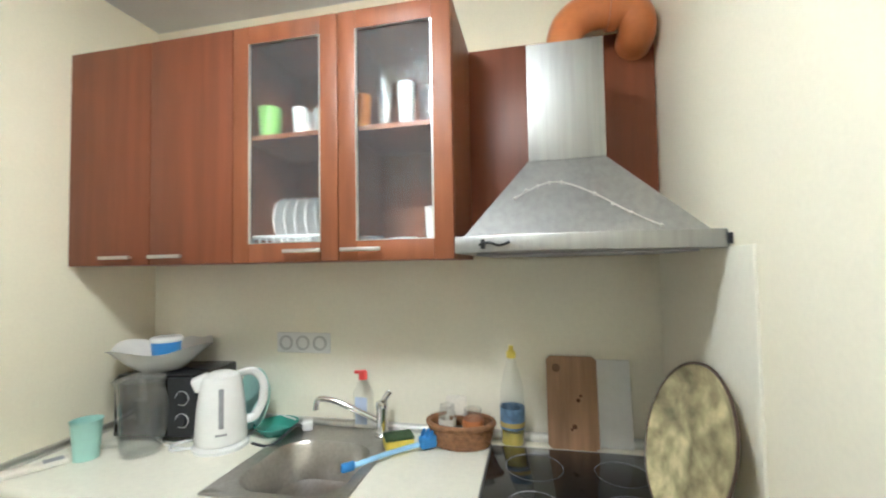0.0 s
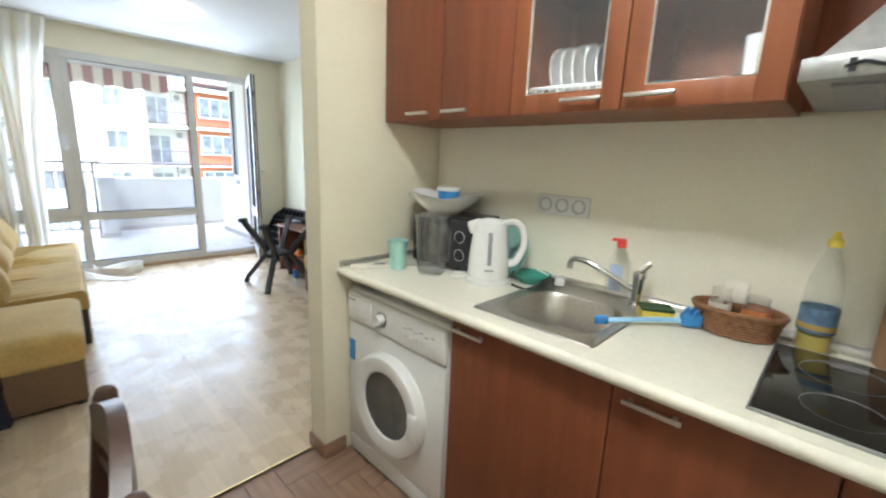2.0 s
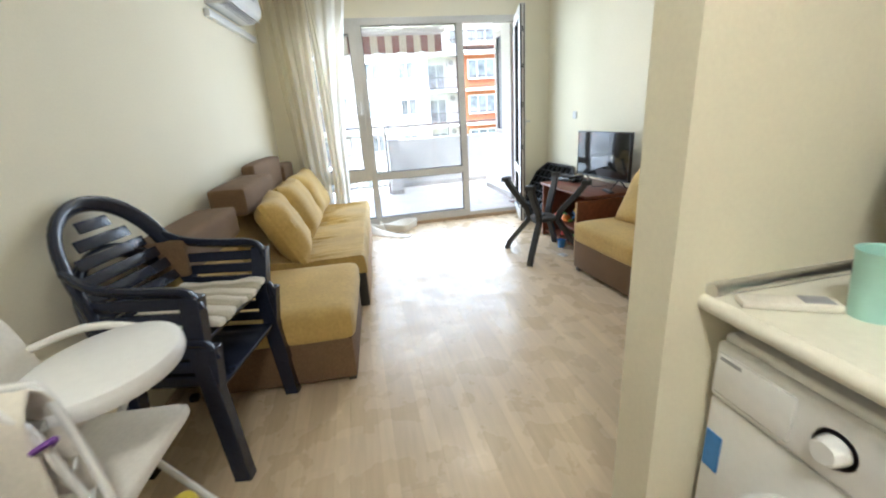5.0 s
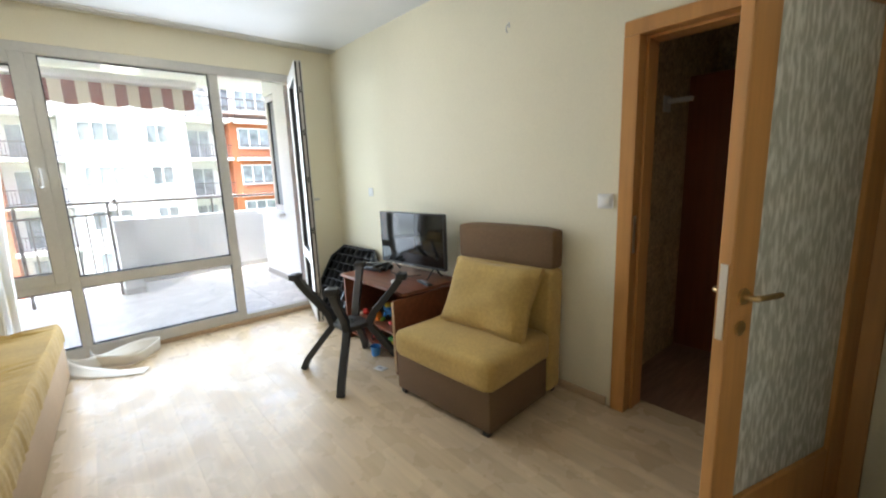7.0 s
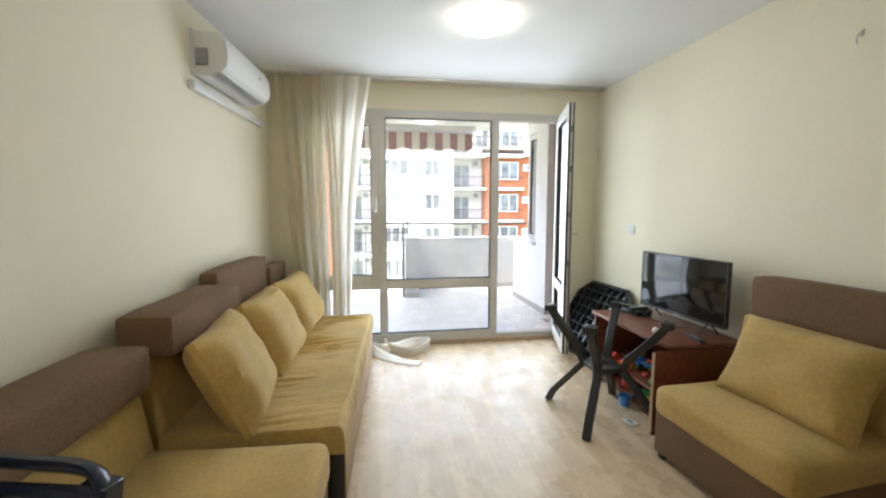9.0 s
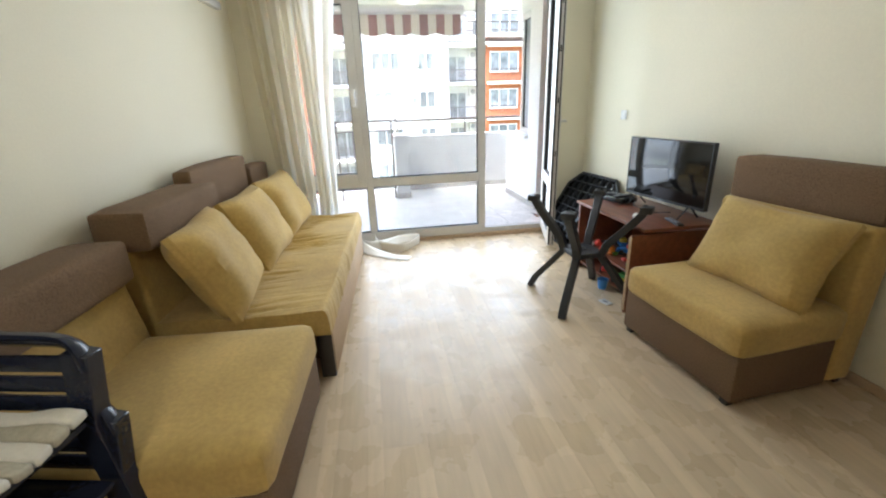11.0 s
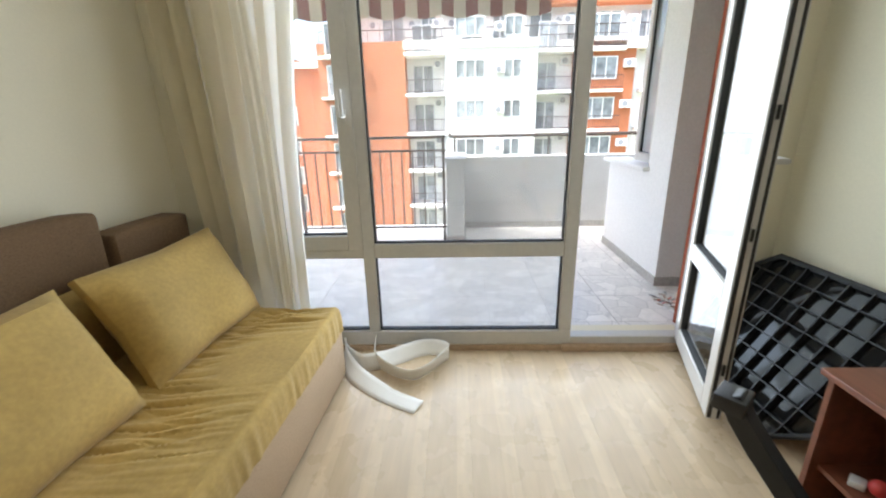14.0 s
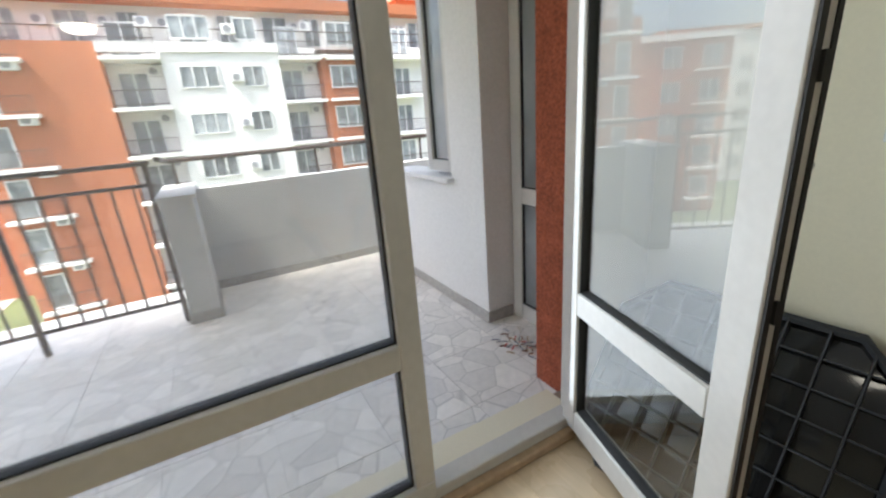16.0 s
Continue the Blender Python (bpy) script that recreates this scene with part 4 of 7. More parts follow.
# ribbed table top leaning in the corner
top = thing("leaning_plastic_table", "black plastic table top showing its ribbed underside, leaning on the wall", "table top", pose(-4.93, 3.1, 0.0, 57, 0, 4))
W, H, C = 0.42, 0.76, 0.14
oct_ = [(-W + C, 0), (W - C, 0), (W, C), (W, H - C), (W - C, H), (-W + C, H), (-W, H - C), (-W, C)]
part("plate", slab(oct_, -0.012, 0.0, 0.003), BLACK_GLASS, top)
part("rim", tube([(x, y, 0.014) for x, y in oct_], 0.016, 6, closed=True), BLACK_PLASTIC, top)
for i in range(1, 8):
    x = -W + 2 * W * i / 8
    cut = max(0, abs(x) - (W - C))
    part("rib", block(x - 0.003, x + 0.003, cut, H - cut, 0.0, 0.028), BLACK_PLASTIC, top, smooth=False)
for i in range(1, 8):
    y = H * i / 8
    cut = max(0, C - y, y - (H - C))
    part("rib", block(-W + cut, W - cut, y - 0.003, y + 0.003, 0.0, 0.026), BLACK_PLASTIC, top, smooth=False)

# television cabinet
TZ = 0.58
cab = thing("tv_cabinet", "low mahogany-coloured television cabinet with an open shelf", "cabinet", pose(-3.865, 3.5, 0))
part("top", block(-0.455, 0.455, -0.55, 0.0, TZ - 0.022, TZ, 0.002), DESK_WOOD, cab)
part("side", block(-0.44, -0.42, -0.53, 0.0, 0.0, TZ - 0.022), DESK_WOOD, cab, smooth=False)
part("side", block(0.42, 0.44, -0.62, 0.0, 0.0, TZ - 0.04), DESK_WOOD, cab, smooth=False)
part("back", block(-0.42, 0.42, -0.02, -0.005, 0.0, TZ - 0.022), DESK_WOOD, cab, smooth=False)
part("shelf", block(-0.42, 0.42, -0.5, -0.02, 0.2, 0.218), DESK_WOOD, cab, smooth=False)
part("bottom", block(-0.42, 0.42, -0.5, -0.02, 0.04, 0.058), DESK_WOOD, cab, smooth=False)
part("raw_edge", block(0.418, 0.442, -0.626, -0.62, 0.02, TZ - 0.05), PLY, cab, smooth=False)
tv = thing("television", "black flat-screen television on two splayed feet", "television", pose(-3.81, 3.345, TZ, 0, 0, 5.5))
part("screen", block(-0.37, 0.37, -0.012, 0.012, 0.085, 0.505, 0.004), BLACK_GLASS, tv)
part("bezel", joined(block(-0.374, 0.374, -0.016, 0.02, 0.075, 0.092, 0.003), block(-0.374, 0.374, -0.014, 0.02, 0.5, 0.508, 0.002), block(-0.374, -0.367, -0.014, 0.02, 0.09, 0.502, 0.002), block(0.367, 0.374, -0.014, 0.02, 0.09, 0.502, 0.002)), BLACK_PLASTIC, tv)
part("rear_housing", block(-0.3, 0.3, 0.012, 0.05, 0.1, 0.42, 0.015), BLACK_PLASTIC, tv)
for x in (-0.25, 0.25):
    part("foot", joined(tube([(x, 0, 0.09), (x, -0.09, 0.004)], 0.006, 6), tube([(x, 0, 0.09), (x, 0.08, 0.004)], 0.006, 6)), BLACK_PLASTIC, tv)
part("maker_mark", block(-0.03, 0.03, -0.0175, -0.016, 0.08, 0.087), GREY_PRINT, tv, smooth=False)


# ---- kitchen ----
WZ = 0.943
top_ = bmesh.new()
for b in ((-0.9, -0.155, 1.74, 2.355), (0.245, 1.19, 1.74, 2.355), (-0.155, 0.245, 1.74, 1.835), (-0.155, 0.245, 2.2, 2.355)):
    block(b[0], b[1], b[2], b[3], WZ - 0.04, WZ, bm=top_)
wt = thing("worktop", "long ivory laminate kitchen worktop with a rounded front", "worktop")
part("board", top_, WORKTOP, wt, smooth=False)
part("front_edge", tube([(-0.9, 1.745, WZ - 0.02), (1.19, 1.745, WZ - 0.02)], 0.02, 16), WORKTOP, wt)
spl = thing("splashback", "smooth ivory splashback panels behind the worktop", "splashback")
part("back_panel", block(-0.9, 1.19, 2.349, 2.3552, WZ, 1.59), SPLASH, spl, smooth=False)
part("side_panel", block(1.184, 1.1902, 1.73, 2.349, WZ, 1.6, 0.001, 1), SPLASH, spl, smooth=False)
single("worktop_edging", joined(tube([(-0.88, 2.335, WZ + 0.012), (1.18, 2.335, WZ + 0.012)], 0.017, 10), tube([(-0.885, 1.74, WZ + 0.012), (-0.885, 2.33, WZ + 0.012)], 0.017, 10)), ALU, "rounded aluminium edging along the back of the worktop", "edging")


def bar_handle(parent, x0, x1, y, z):
    return part("handle", joined(block(x0, x1, y - 0.026, y - 0.016, z - 0.006, z + 0.006, 0.003), block(x0 + 0.012, x0 + 0.022, y - 0.018, y, z - 0.004, z + 0.004), block(x1 - 0.022, x1 - 0.012, y - 0.018, y, z - 0.004, z + 0.004)), ALU, parent, "satin metal bar handle")


def wall_unit(x0, x1, label, glass, hx0, hx1):
    u = thing("wall_cabinet", label, "cabinet", group="kitchen wall cabinets")
    z0, z1, yf, yb, t = 1.588, 2.375, 2.008, 2.348, 0.016
    part("body", joined(block(x0, x0 + t, yf, yb, z0, z1), block(x1 - t, x1, yf, yb, z0, z1), block(x0 + t, x1 - t, yf, yb, z0, z0 + t), block(x0 + t, x1 - t, yf, yb, z1 - t, z1), block(x0 + t, x1 - t, yb - 0.006, yb, z0 + t, z1 - t)), CHERRY_FRAME, u, smooth=False)
    g = 0.0015
    if glass:
        w = 0.062
        d = part("door", joined(block(x0 + g, x0 + w, 1.988, yf - 0.001, z0, z1, 0.003), block(x1 - w, x1 - g, 1.988, yf - 0.001, z0, z1, 0.003), block(x0 + w, x1 - w, 1.9885, yf - 0.001, z0, z0 + w, 0.002), block(x0 + w, x1 - w, 1.9885, yf - 0.001, z1 - w, z1, 0.002)), CHERRY_FRAME, u)
        pane = part("glass", block(x0 + w, x1 - w, 1.996, 2.0, z0 + w, z1 - w), FROST, d, "frosted glass", smooth=False)
        pane.visible_shadow = False
        part("bead", tube([(x0 + w, 1.992, z0 + w), (x1 - w, 1.992, z0 + w), (x1 - w, 1.992, z1 - w), (x0 + w, 1.992, z1 - w)], 0.005, 6, closed=True), ALU, d)
        part("shelf", block(x0 + t, x1 - t, 2.02, yb - 0.006, 2.0, 2.016), CHERRY_FRAME, u, smooth=False)
    else:
        d = part("door", block(x0 + g, x1 - g, 1.988, yf - 0.001, z0, z1, 0.003), CHERRY, u)
    bar_handle(d, hx0, hx1, 1.988, 1.615 if not glass else 1.622)
    return u


wall_unit(-0.898, -0.537, "cherry-veneered wall cabinet with a plain door", False, -0.73, -0.6)
wall_unit(-0.537, -0.204, "cherry-veneered wall cabinet with a plain door", False, -0.52, -0.39)
wall_unit(-0.204, 0.175, "cherry wall cabinet with a frosted glass door", True, -0.005, 0.125)
wall_unit(0.175, 0.542, "cherry wall cabinet with a frosted glass door", True, 0.19, 0.32)
single("hood_back_panel", block(0.542, 1.186, 2.325, 2.352, 1.6, 2.37, 0.002), CHERRY, "cherry-veneered panel behind the extractor hood", "panel")


# crockery behind the frosted glass
def tumbler(x, y, z, r, h, mat, label="drinking glass standing in the wall cabinet", name="drinking_glass"):
    return single(name, lathe([(0, 0), (r * 0.8, 0), (r, h), (r * 0.92, h), (r * 0.74, 0.006), (0, 0.006)], 20), mat, label, "glass", pose(x, y, z), "cabinet crockery")


SOCKET_GREY = material("light_grey_plastic", (0.5, 0.5, 0.5), 0.4, grain=40, vary=0.03)
ORANGE = material("orange_plastic", (0.75, 0.25, 0.03), 0.35)
LIME = material("lime_plastic", (0.25, 0.5, 0.1), 0.4)
YELLOW = material("yellow_plastic", (0.75, 0.6, 0.08), 0.4)
TEAL = material("pale_teal_plastic", (0.43, 0.7, 0.63), 0.35, grain=40, vary=0.03)
RED = material("red_plastic", (0.6, 0.06, 0.05), 0.35)
BLUE = material("blue_plastic", (0.06, 0.25, 0.62), 0.4)
for x, y, r, h, m in ((-0.14, 2.1, 0.04, 0.12, LIME), (-0.06, 2.2, 0.03, 0.13, CERAMIC), (-0.01, 2.08, 0.026, 0.1, CERAMIC), (0.03, 2.16, 0.03, 0.12, SOCKET_GREY), (0.11, 2.09, 0.034, 0.2, YELLOW), (0.22, 2.08, 0.03, 0.12, ORANGE), (0.27, 2.16, 0.03, 0.2, TUMBLER), (0.3, 2.08, 0.026, 0.12, TUMBLER), (0.34, 2.18, 0.03, 0.17, TUMBLER), (0.37, 2.09, 0.03, 0.15, CERAMIC), (0.42, 2.2, 0.03, 0.18, TUMBLER), (0.44, 2.09, 0.028, 0.13, TUMBLER), (0.49, 2.12, 0.032, 0.16, TEAL)):
    tumbler(x, y, 2.016, r, h, m)
for x, y, r, h, m in ((0.24, 2.1, 0.04, 0.065, GREY_PRINT), (0.33, 2.16, 0.05, 0.06, CERAMIC), (0.37, 2.08, 0.04, 0.055, CERAMIC), (0.43, 2.18, 0.035, 0.12, TUMBLER), (0.46, 2.08, 0.03, 0.15, CERAMIC), (0.5, 2.18, 0.03, 0.18, CERAMIC)):
    tumbler(x, y, 1.604, r, h, m, "cup standing in the wall cabinet", "cup")
rack = thing("dish_rack", "white plastic dish rack with upright plates in the wall cabinet", "dish rack", pose(-0.015, 2.16, 1.604))
part("tray", block(-0.165, 0.165, -0.12, 0.12, 0, 0.015, 0.004), APPLIANCE, rack)
part("rim", tube([(-0.16, -0.12, 0.07), (0.16, -0.12, 0.07), (0.16, 0.12, 0.07), (-0.16, 0.12, 0.07)], 0.006, 6, closed=True), APPLIANCE, rack)
for i in range(12):
    part("bar", tube([(-0.15 + i * 0.027, -0.12, 0.01), (-0.15 + i * 0.027, -0.12, 0.07)], 0.004, 6), APPLIANCE, rack)
for i in range(5):
    single("plate", lathe([(0, 0), (0.06, 0), (0.1, 0.012), (0.1, 0.016), (0.06, 0.005), (0, 0.005)], 28), CERAMIC, "white plate standing in the dish rack", "plate", pose(-0.12 + i * 0.04, 2.17, 1.72, 0, 82), "cabinet crockery")

# extractor hood
hood = thing("extractor_hood", "brushed steel chimney hood with a shallow pyramid canopy", "hood")


def frustum(a, b, z0, z1):
    """A hollow-looking pyramid between two rectangles x0, x1, y0, y1."""
    bm = bmesh.new()
    lo = [bm.verts.new((x, y, z0)) for x, y in ((a[0], a[2]), (a[1], a[2]), (a[1], a[3]), (a[0], a[3]))]
    hi = [bm.verts.new((x, y, z1)) for x, y in ((b[0], b[2]), (b[1], b[2]), (b[1], b[3]), (b[0], b[3]))]
    for i in range(4):
        bm.faces.new((lo[i], lo[(i + 1) % 4], hi[(i + 1) % 4], hi[i]))
    bm.faces.new(hi)
    bm.faces.new(lo[::-1])
    bmesh.ops.recalc_face_normals(bm, faces=bm.faces[:])
    bmesh.ops.bevel(bm, geom=bm.edges[:], offset=0.003, segments=2, affect="EDGES")
    return bm


part("canopy", frustum((0.588, 1.165, 1.86, 2.34), (0.757, 0.975, 2.055, 2.32), 1.64, 1.874), STEEL, hood)
rim_pts = [(0.572, 2.345), (0.572, 1.83)] + [(0.572 + 0.615 * i / 14, 1.83 - 0.045 * math.sin(math.pi * i / 14)) for i in range(1, 14)] + [(1.182, 1.83), (1.182, 2.345)]
part("rim", slab(rim_pts, 1.598, 1.64, 0.003), STEEL, hood, "curved steel front rim")
part("filter", block(0.62, 1.14, 1.87, 2.3, 1.592, 1.5975, 0.001), GREY_PRINT, hood, "grey grease filter")
part("chimney", block(0.757, 0.975, 2.05, 2.325, 1.872, 2.222, 0.002), STEEL, hood)
part("maker_mark", joined(tube([(0.635, 1.8125, 1.617), (0.66, 1.8075, 1.622), (0.685, 1.8035, 1.614), (0.71, 1.7985, 1.622)], 0.003, 6, smooth_to=4), block(0.64, 0.65, 1.809, 1.812, 1.607, 1.63)), BLACK_PLASTIC, hood, "dark maker's mark")
part("switch", block(1.182, 1.188, 1.82, 1.84, 1.606, 1.63, 0.001), BLACK_PLASTIC, hood)
pth = [(0.72, 1.93, 1.745), (0.78, 1.93, 1.775), (0.84, 1.93, 1.782), (0.92, 1.915, 1.745), (1.0, 1.89, 1.69), (1.06, 1.868, 1.655)]
beads = tube(pth, 0.002, 6, smooth_to=5)
for q in pth + [(0.75, 1.93, 1.765), (0.81, 1.93, 1.782), (0.96, 1.9, 1.715)]:
    merge(beads, moved(lathe([(0, -0.006), (0.0055, 0), (0, 0.006)], 8), pose(*q)))
single("bead_string", beads, PVC, "thin string with small white beads lying on the hood", "string")
duct = thing("exhaust_duct", "glossy orange plastic drain pipe elbow above the hood", "duct")
part("elbow", tube([(0.88, 2.22, 2.2), (0.88, 2.22, 2.3), (0.905, 2.225, 2.365), (0.96, 2.23, 2.4), (1.03, 2.235, 2.405)], 0.058, 24, smooth_to=5), ORANGE_PIPE, duct)
part("collar", tube([(1.02, 2.234, 2.405), (1.05, 2.236, 2.405)], 0.068, 24), ORANGE_PIPE, duct)
part("elbow", tube([(1.045, 2.236, 2.405), (1.09, 2.24, 2.395), (1.115, 2.25, 2.355), (1.118, 2.28, 2.33), (1.12, 2.352, 2.325)], 0.06, 24, smooth_to=5), ORANGE_PIPE, duct)

# sockets
sock = thing("socket_plate", "white triple wall socket plate", "socket")
part("plate", block(-0.28, -0.04, 2.338, 2.349, 1.223, 1.305, 0.006), APPLIANCE, sock)
for x in (-0.235, -0.16, -0.085):
    o = part("outlet", moved(lathe([(0.03, 0.0), (0.03, 0.004), (0.022, 0.004), (0.02, -0.008), (0, -0.008)], 24), pose(x, 2.338, 1.264, 90)), SOCKET_GREY, sock)
    part("pin_hole", joined(*[moved(lathe([(0, 0.003), (0.0055, 0.003), (0.0055, -0.002), (0, -0.002)], 10), pose(x + dx, 2.344, 1.264, 90)) for dx in (-0.01, 0.01)]), BLACK_PLASTIC, o)

# sink and tap
sink = thing("sink", "square inset stainless steel sink with one bowl", "sink")


def sink_bowl():
    bm = bmesh.new()

    def ring(x0, x1, y0, y1, r, z, n=8):
        pts = []
        for cx, cy, a0 in ((x1 - r, y1 - r, 0), (x0 + r, y1 - r, 90), (x0 + r, y0 + r, 180), (x1 - r, y0 + r, 270)):
            for k in range(n + 1):
                a = radians(a0 + 90 * k / n)
                pts.append(bm.verts.new((cx + r * math.cos(a), cy + r * math.sin(a), z)))
        return pts

    rings = [ring(-0.17, 0.258, 1.806, 2.325, 0.012, WZ + 0.001), ring(-0.166, 0.254, 1.81, 2.321, 0.012, WZ + 0.005), ring(-0.115, 0.222, 1.848, 2.19, 0.1, WZ + 0.003), ring(-0.108, 0.215, 1.855, 2.183, 0.098, WZ - 0.006), ring(-0.09, 0.2, 1.875, 2.165, 0.09, WZ - 0.12), ring(-0.06, 0.17, 1.905, 2.135, 0.07, WZ - 0.145), ring(0.03, 0.08, 1.995, 2.045, 0.024, WZ - 0.15)]
    for a, b in zip(rings, rings[1:]):
        for i in range(len(a)):
            j = (i + 1) % len(a)
            bm.faces.new((a[i], a[j], b[j], b[i]))
    bm.faces.new(rings[-1])
    bmesh.ops.recalc_face_normals(bm, faces=bm.faces[:])
    return bm


part("bowl", sink_bowl(), SINK_STEEL, sink)
part("drain", moved(lathe([(0, 0.003), (0.02, 0.003), (0.026, 0.0), (0.026, -0.002)], 20), pose(0.055, 2.02, WZ - 0.148)), CHROME, sink)
tap = thing("tap", "chrome single-lever kitchen tap with a low swivel spout", "tap", pose(0.205, 2.265, WZ + 0.004))
part("body", lathe([(0, 0), (0.026, 0), (0.026, 0.008), (0.02, 0.015), (0.02, 0.1), (0.023, 0.11), (0.02, 0.125), (0, 0.13)], 24), CHROME, tap)
part("spout", tube([(0, 0, 0.05), (-0.08, -0.01, 0.085), (-0.18, -0.02, 0.125), (-0.235, -0.025, 0.13), (-0.25, -0.027, 0.11), (-0.25, -0.027, 0.09)], 0.011, 12, smooth_to=5), CHROME, tap)
part("lever", tube([(0, 0, 0.12), (0.02, 0.015, 0.15), (0.025, 0.02, 0.155)], 0.011, 10, flat=0.6), CHROME, tap)

# hob
hob = thing("hob", "black ceramic glass hob with faint ring marks and a steel rim", "hob")
part("glass", block(0.61, 1.165, 1.79, 2.25, WZ + 0.001, WZ + 0.009, 0.002), BLACK_GLASS, hob)
part("rim", tube([(0.606, 1.786, WZ + 0.004), (1.169, 1.786, WZ + 0.004), (1.169, 2.254, WZ + 0.004), (0.606, 2.254, WZ + 0.004)], 0.005, 6, closed=True), STEEL, hob)
for x, y, r in ((0.75, 2.12, 0.085), (0.75, 1.91, 0.07), (1.0, 2.12, 0.075), (1.0, 1.91, 0.09)):
    part("ring_mark", tube([(x + r * math.cos(a / 24 * math.pi), y + r * math.sin(a / 24 * math.pi), WZ + 0.009) for a in range(48)], 0.0012, 4, closed=True, flat=0.4), GREY_PRINT, hob)


# base cabinets
def base_unit(x0, x1, label, hx):
    u = thing("base_cabinet", label, "cabinet", group="kitchen base cabinets")
    part("body", joined(block(x0, x0 + 0.016, 1.8, 2.34, 0.1, WZ - 0.041), block(x1 - 0.016, x1, 1.8, 2.34, 0.1, WZ - 0.041), block(x0 + 0.016, x1 - 0.016, 1.8, 2.34, 0.1, 0.118)), CHERRY_FRAME, u, smooth=False)
    part("plinth", block(x0, x1, 1.83, 1.845, 0.0, 0.1), CHERRY, u, smooth=False)
    d = part("door", block(x0 + 0.002, x1 - 0.002, 1.775, 1.795, 0.105, WZ - 0.048, 0.003), CHERRY, u)
    bar_handle(d, hx, hx + 0.135, 1.775, 0.862)


base_unit(-0.232, 0.334, "cherry-veneered base cabinet under the sink", -0.215)
base_unit(0.334, 0.765, "cherry-veneered base cabinet with a bar handle", 0.366)
base_unit(0.765, 1.186, "cherry-veneered base cabinet under the hob", 0.8)

# washing machine
wm = thing("washing_machine", "white front-loading washing machine under the worktop", "washing machine", pose(-0.565, 1.775, 0))
part("body", block(-0.315, 0.315, 0.012, 0.55, 0.015, 0.85, 0.012, 3), APPLIANCE, wm)
part("front", block(-0.313, 0.313, 0.0, 0.02, 0.1, 0.69, 0.008), APPLIANCE, wm)
part("control_panel", block(-0.313, 0.313, -0.008, 0.02, 0.695, 0.835, 0.012, 3), APPLIANCE, wm)
part("kick_panel", block(-0.31, 0.31, 0.002, 0.02, 0.015, 0.095, 0.005), APPLIANCE, wm)
part("detergent_drawer", block(-0.3, -0.13, -0.014, -0.006, 0.715, 0.815, 0.006), APPLIANCE, wm)
part("programme_knob", moved(lathe([(0, 0.028), (0.02, 0.028), (0.024, 0.02), (0.026, 0.0), (0.036, 0.0), (0.036, -0.004)], 28), pose(-0.06, -0.008, 0.765, 90)), APPLIANCE, wm)
for i in range(6):
    part("button", block(0.09 + i * 0.03, 0.104 + i * 0.03, -0.014, -0.006, 0.745, 0.757, 0.003), APPLIANCE, wm)
    part("print", block(0.088 + i * 0.03, 0.106 + i * 0.03, -0.0095, -0.0078, 0.775 + 0.008 * (i % 2), 0.779 + 0.008 * (i % 2)), GREY_PRINT, wm, smooth=False)
part("maker_mark", block(-0.29, -0.24, -0.0155, -0.0138, 0.8, 0.808), GREY_PRINT, wm, smooth=False)
dr = part("door", moved(lathe([(0.225, 0.0), (0.225, 0.03), (0.215, 0.045), (0.195, 0.05), (0.15, 0.038), (0.14, 0.02)], 48), pose(0.0, 0.002, 0.4, 90)), APPLIANCE, wm, "round white porthole ring")
part("porthole", moved(lathe([(0.145, 0.03), (0.125, 0.02), (0.08, 0.012), (0, 0.008)], 40), pose(0.0, 0.002, 0.4, 90)), material("smoked_porthole_glass", (0.085, 0.085, 0.085), 0.06, grain=14, vary=0.15, bump=0.0, coarse=4, stain=0.15), dr, "dark bowl-shaped glass")
part("door_handle", block(0.165, 0.215, -0.058, -0.03, 0.34, 0.46, 0.012, 3), APPLIANCE, dr)
part("energy_sticker", block(-0.305, -0.265, -0.003, 0.001, 0.5, 0.6), BLUE, wm, "blue paper sticker", smooth=False)
part("foot", block(0.24, 0.29, 0.01, 0.06, 0, 0.016), BLACK_PLASTIC, wm, smooth=False)
part("foot", block(-0.29, -0.24, 0.01, 0.06, 0, 0.016), BLACK_PLASTIC, wm, smooth=False)

# on the worktop
ket = thing("kettle", "white plastic electric kettle with a water gauge, on its base", "kettle", pose(-0.335, 2.095, WZ, 0, 0, 40))
part("power_base", lathe([(0, 0), (0.09, 0), (0.092, 0.012), (0.08, 0.022), (0, 0.022)], 32), APPLIANCE, ket)
part("jug", lathe([(0, 0.024), (0.083, 0.024), (0.085, 0.04), (0.078, 0.14), (0.066, 0.235), (0.06, 0.25), (0.03, 0.262), (0, 0.264)], 36), APPLIANCE, ket)
part("spout", moved(block(-0.03, 0.03, -0.02, 0.03, -0.03, 0.022, 0.012, 3), pose(-0.062, 0, 0.232, 0, -20)), APPLIANCE, ket)
part("handle", tube([(0.05, 0, 0.245), (0.1, 0, 0.25), (0.135, 0, 0.21), (0.135, 0, 0.14), (0.11, 0, 0.09), (0.078, 0, 0.08)], 0.013, 10, smooth_to=6, flat=1.3), APPLIANCE, ket)
part("water_gauge", moved(block(-0.008, 0.008, -0.004, 0.003, -0.065, 0.065, 0.003), pose(0.0, -0.0755, 0.15, -6)), GREY_PRINT, ket, "grey water gauge")
part("print", block(-0.018, 0.018, -0.086, -0.083, 0.062, 0.068), GREY_PRINT, ket, smooth=False)
pit = thing("pitcher", "clear plastic water pitcher with a diamond pattern", "pitcher", pose(-0.575, 2.0, WZ))
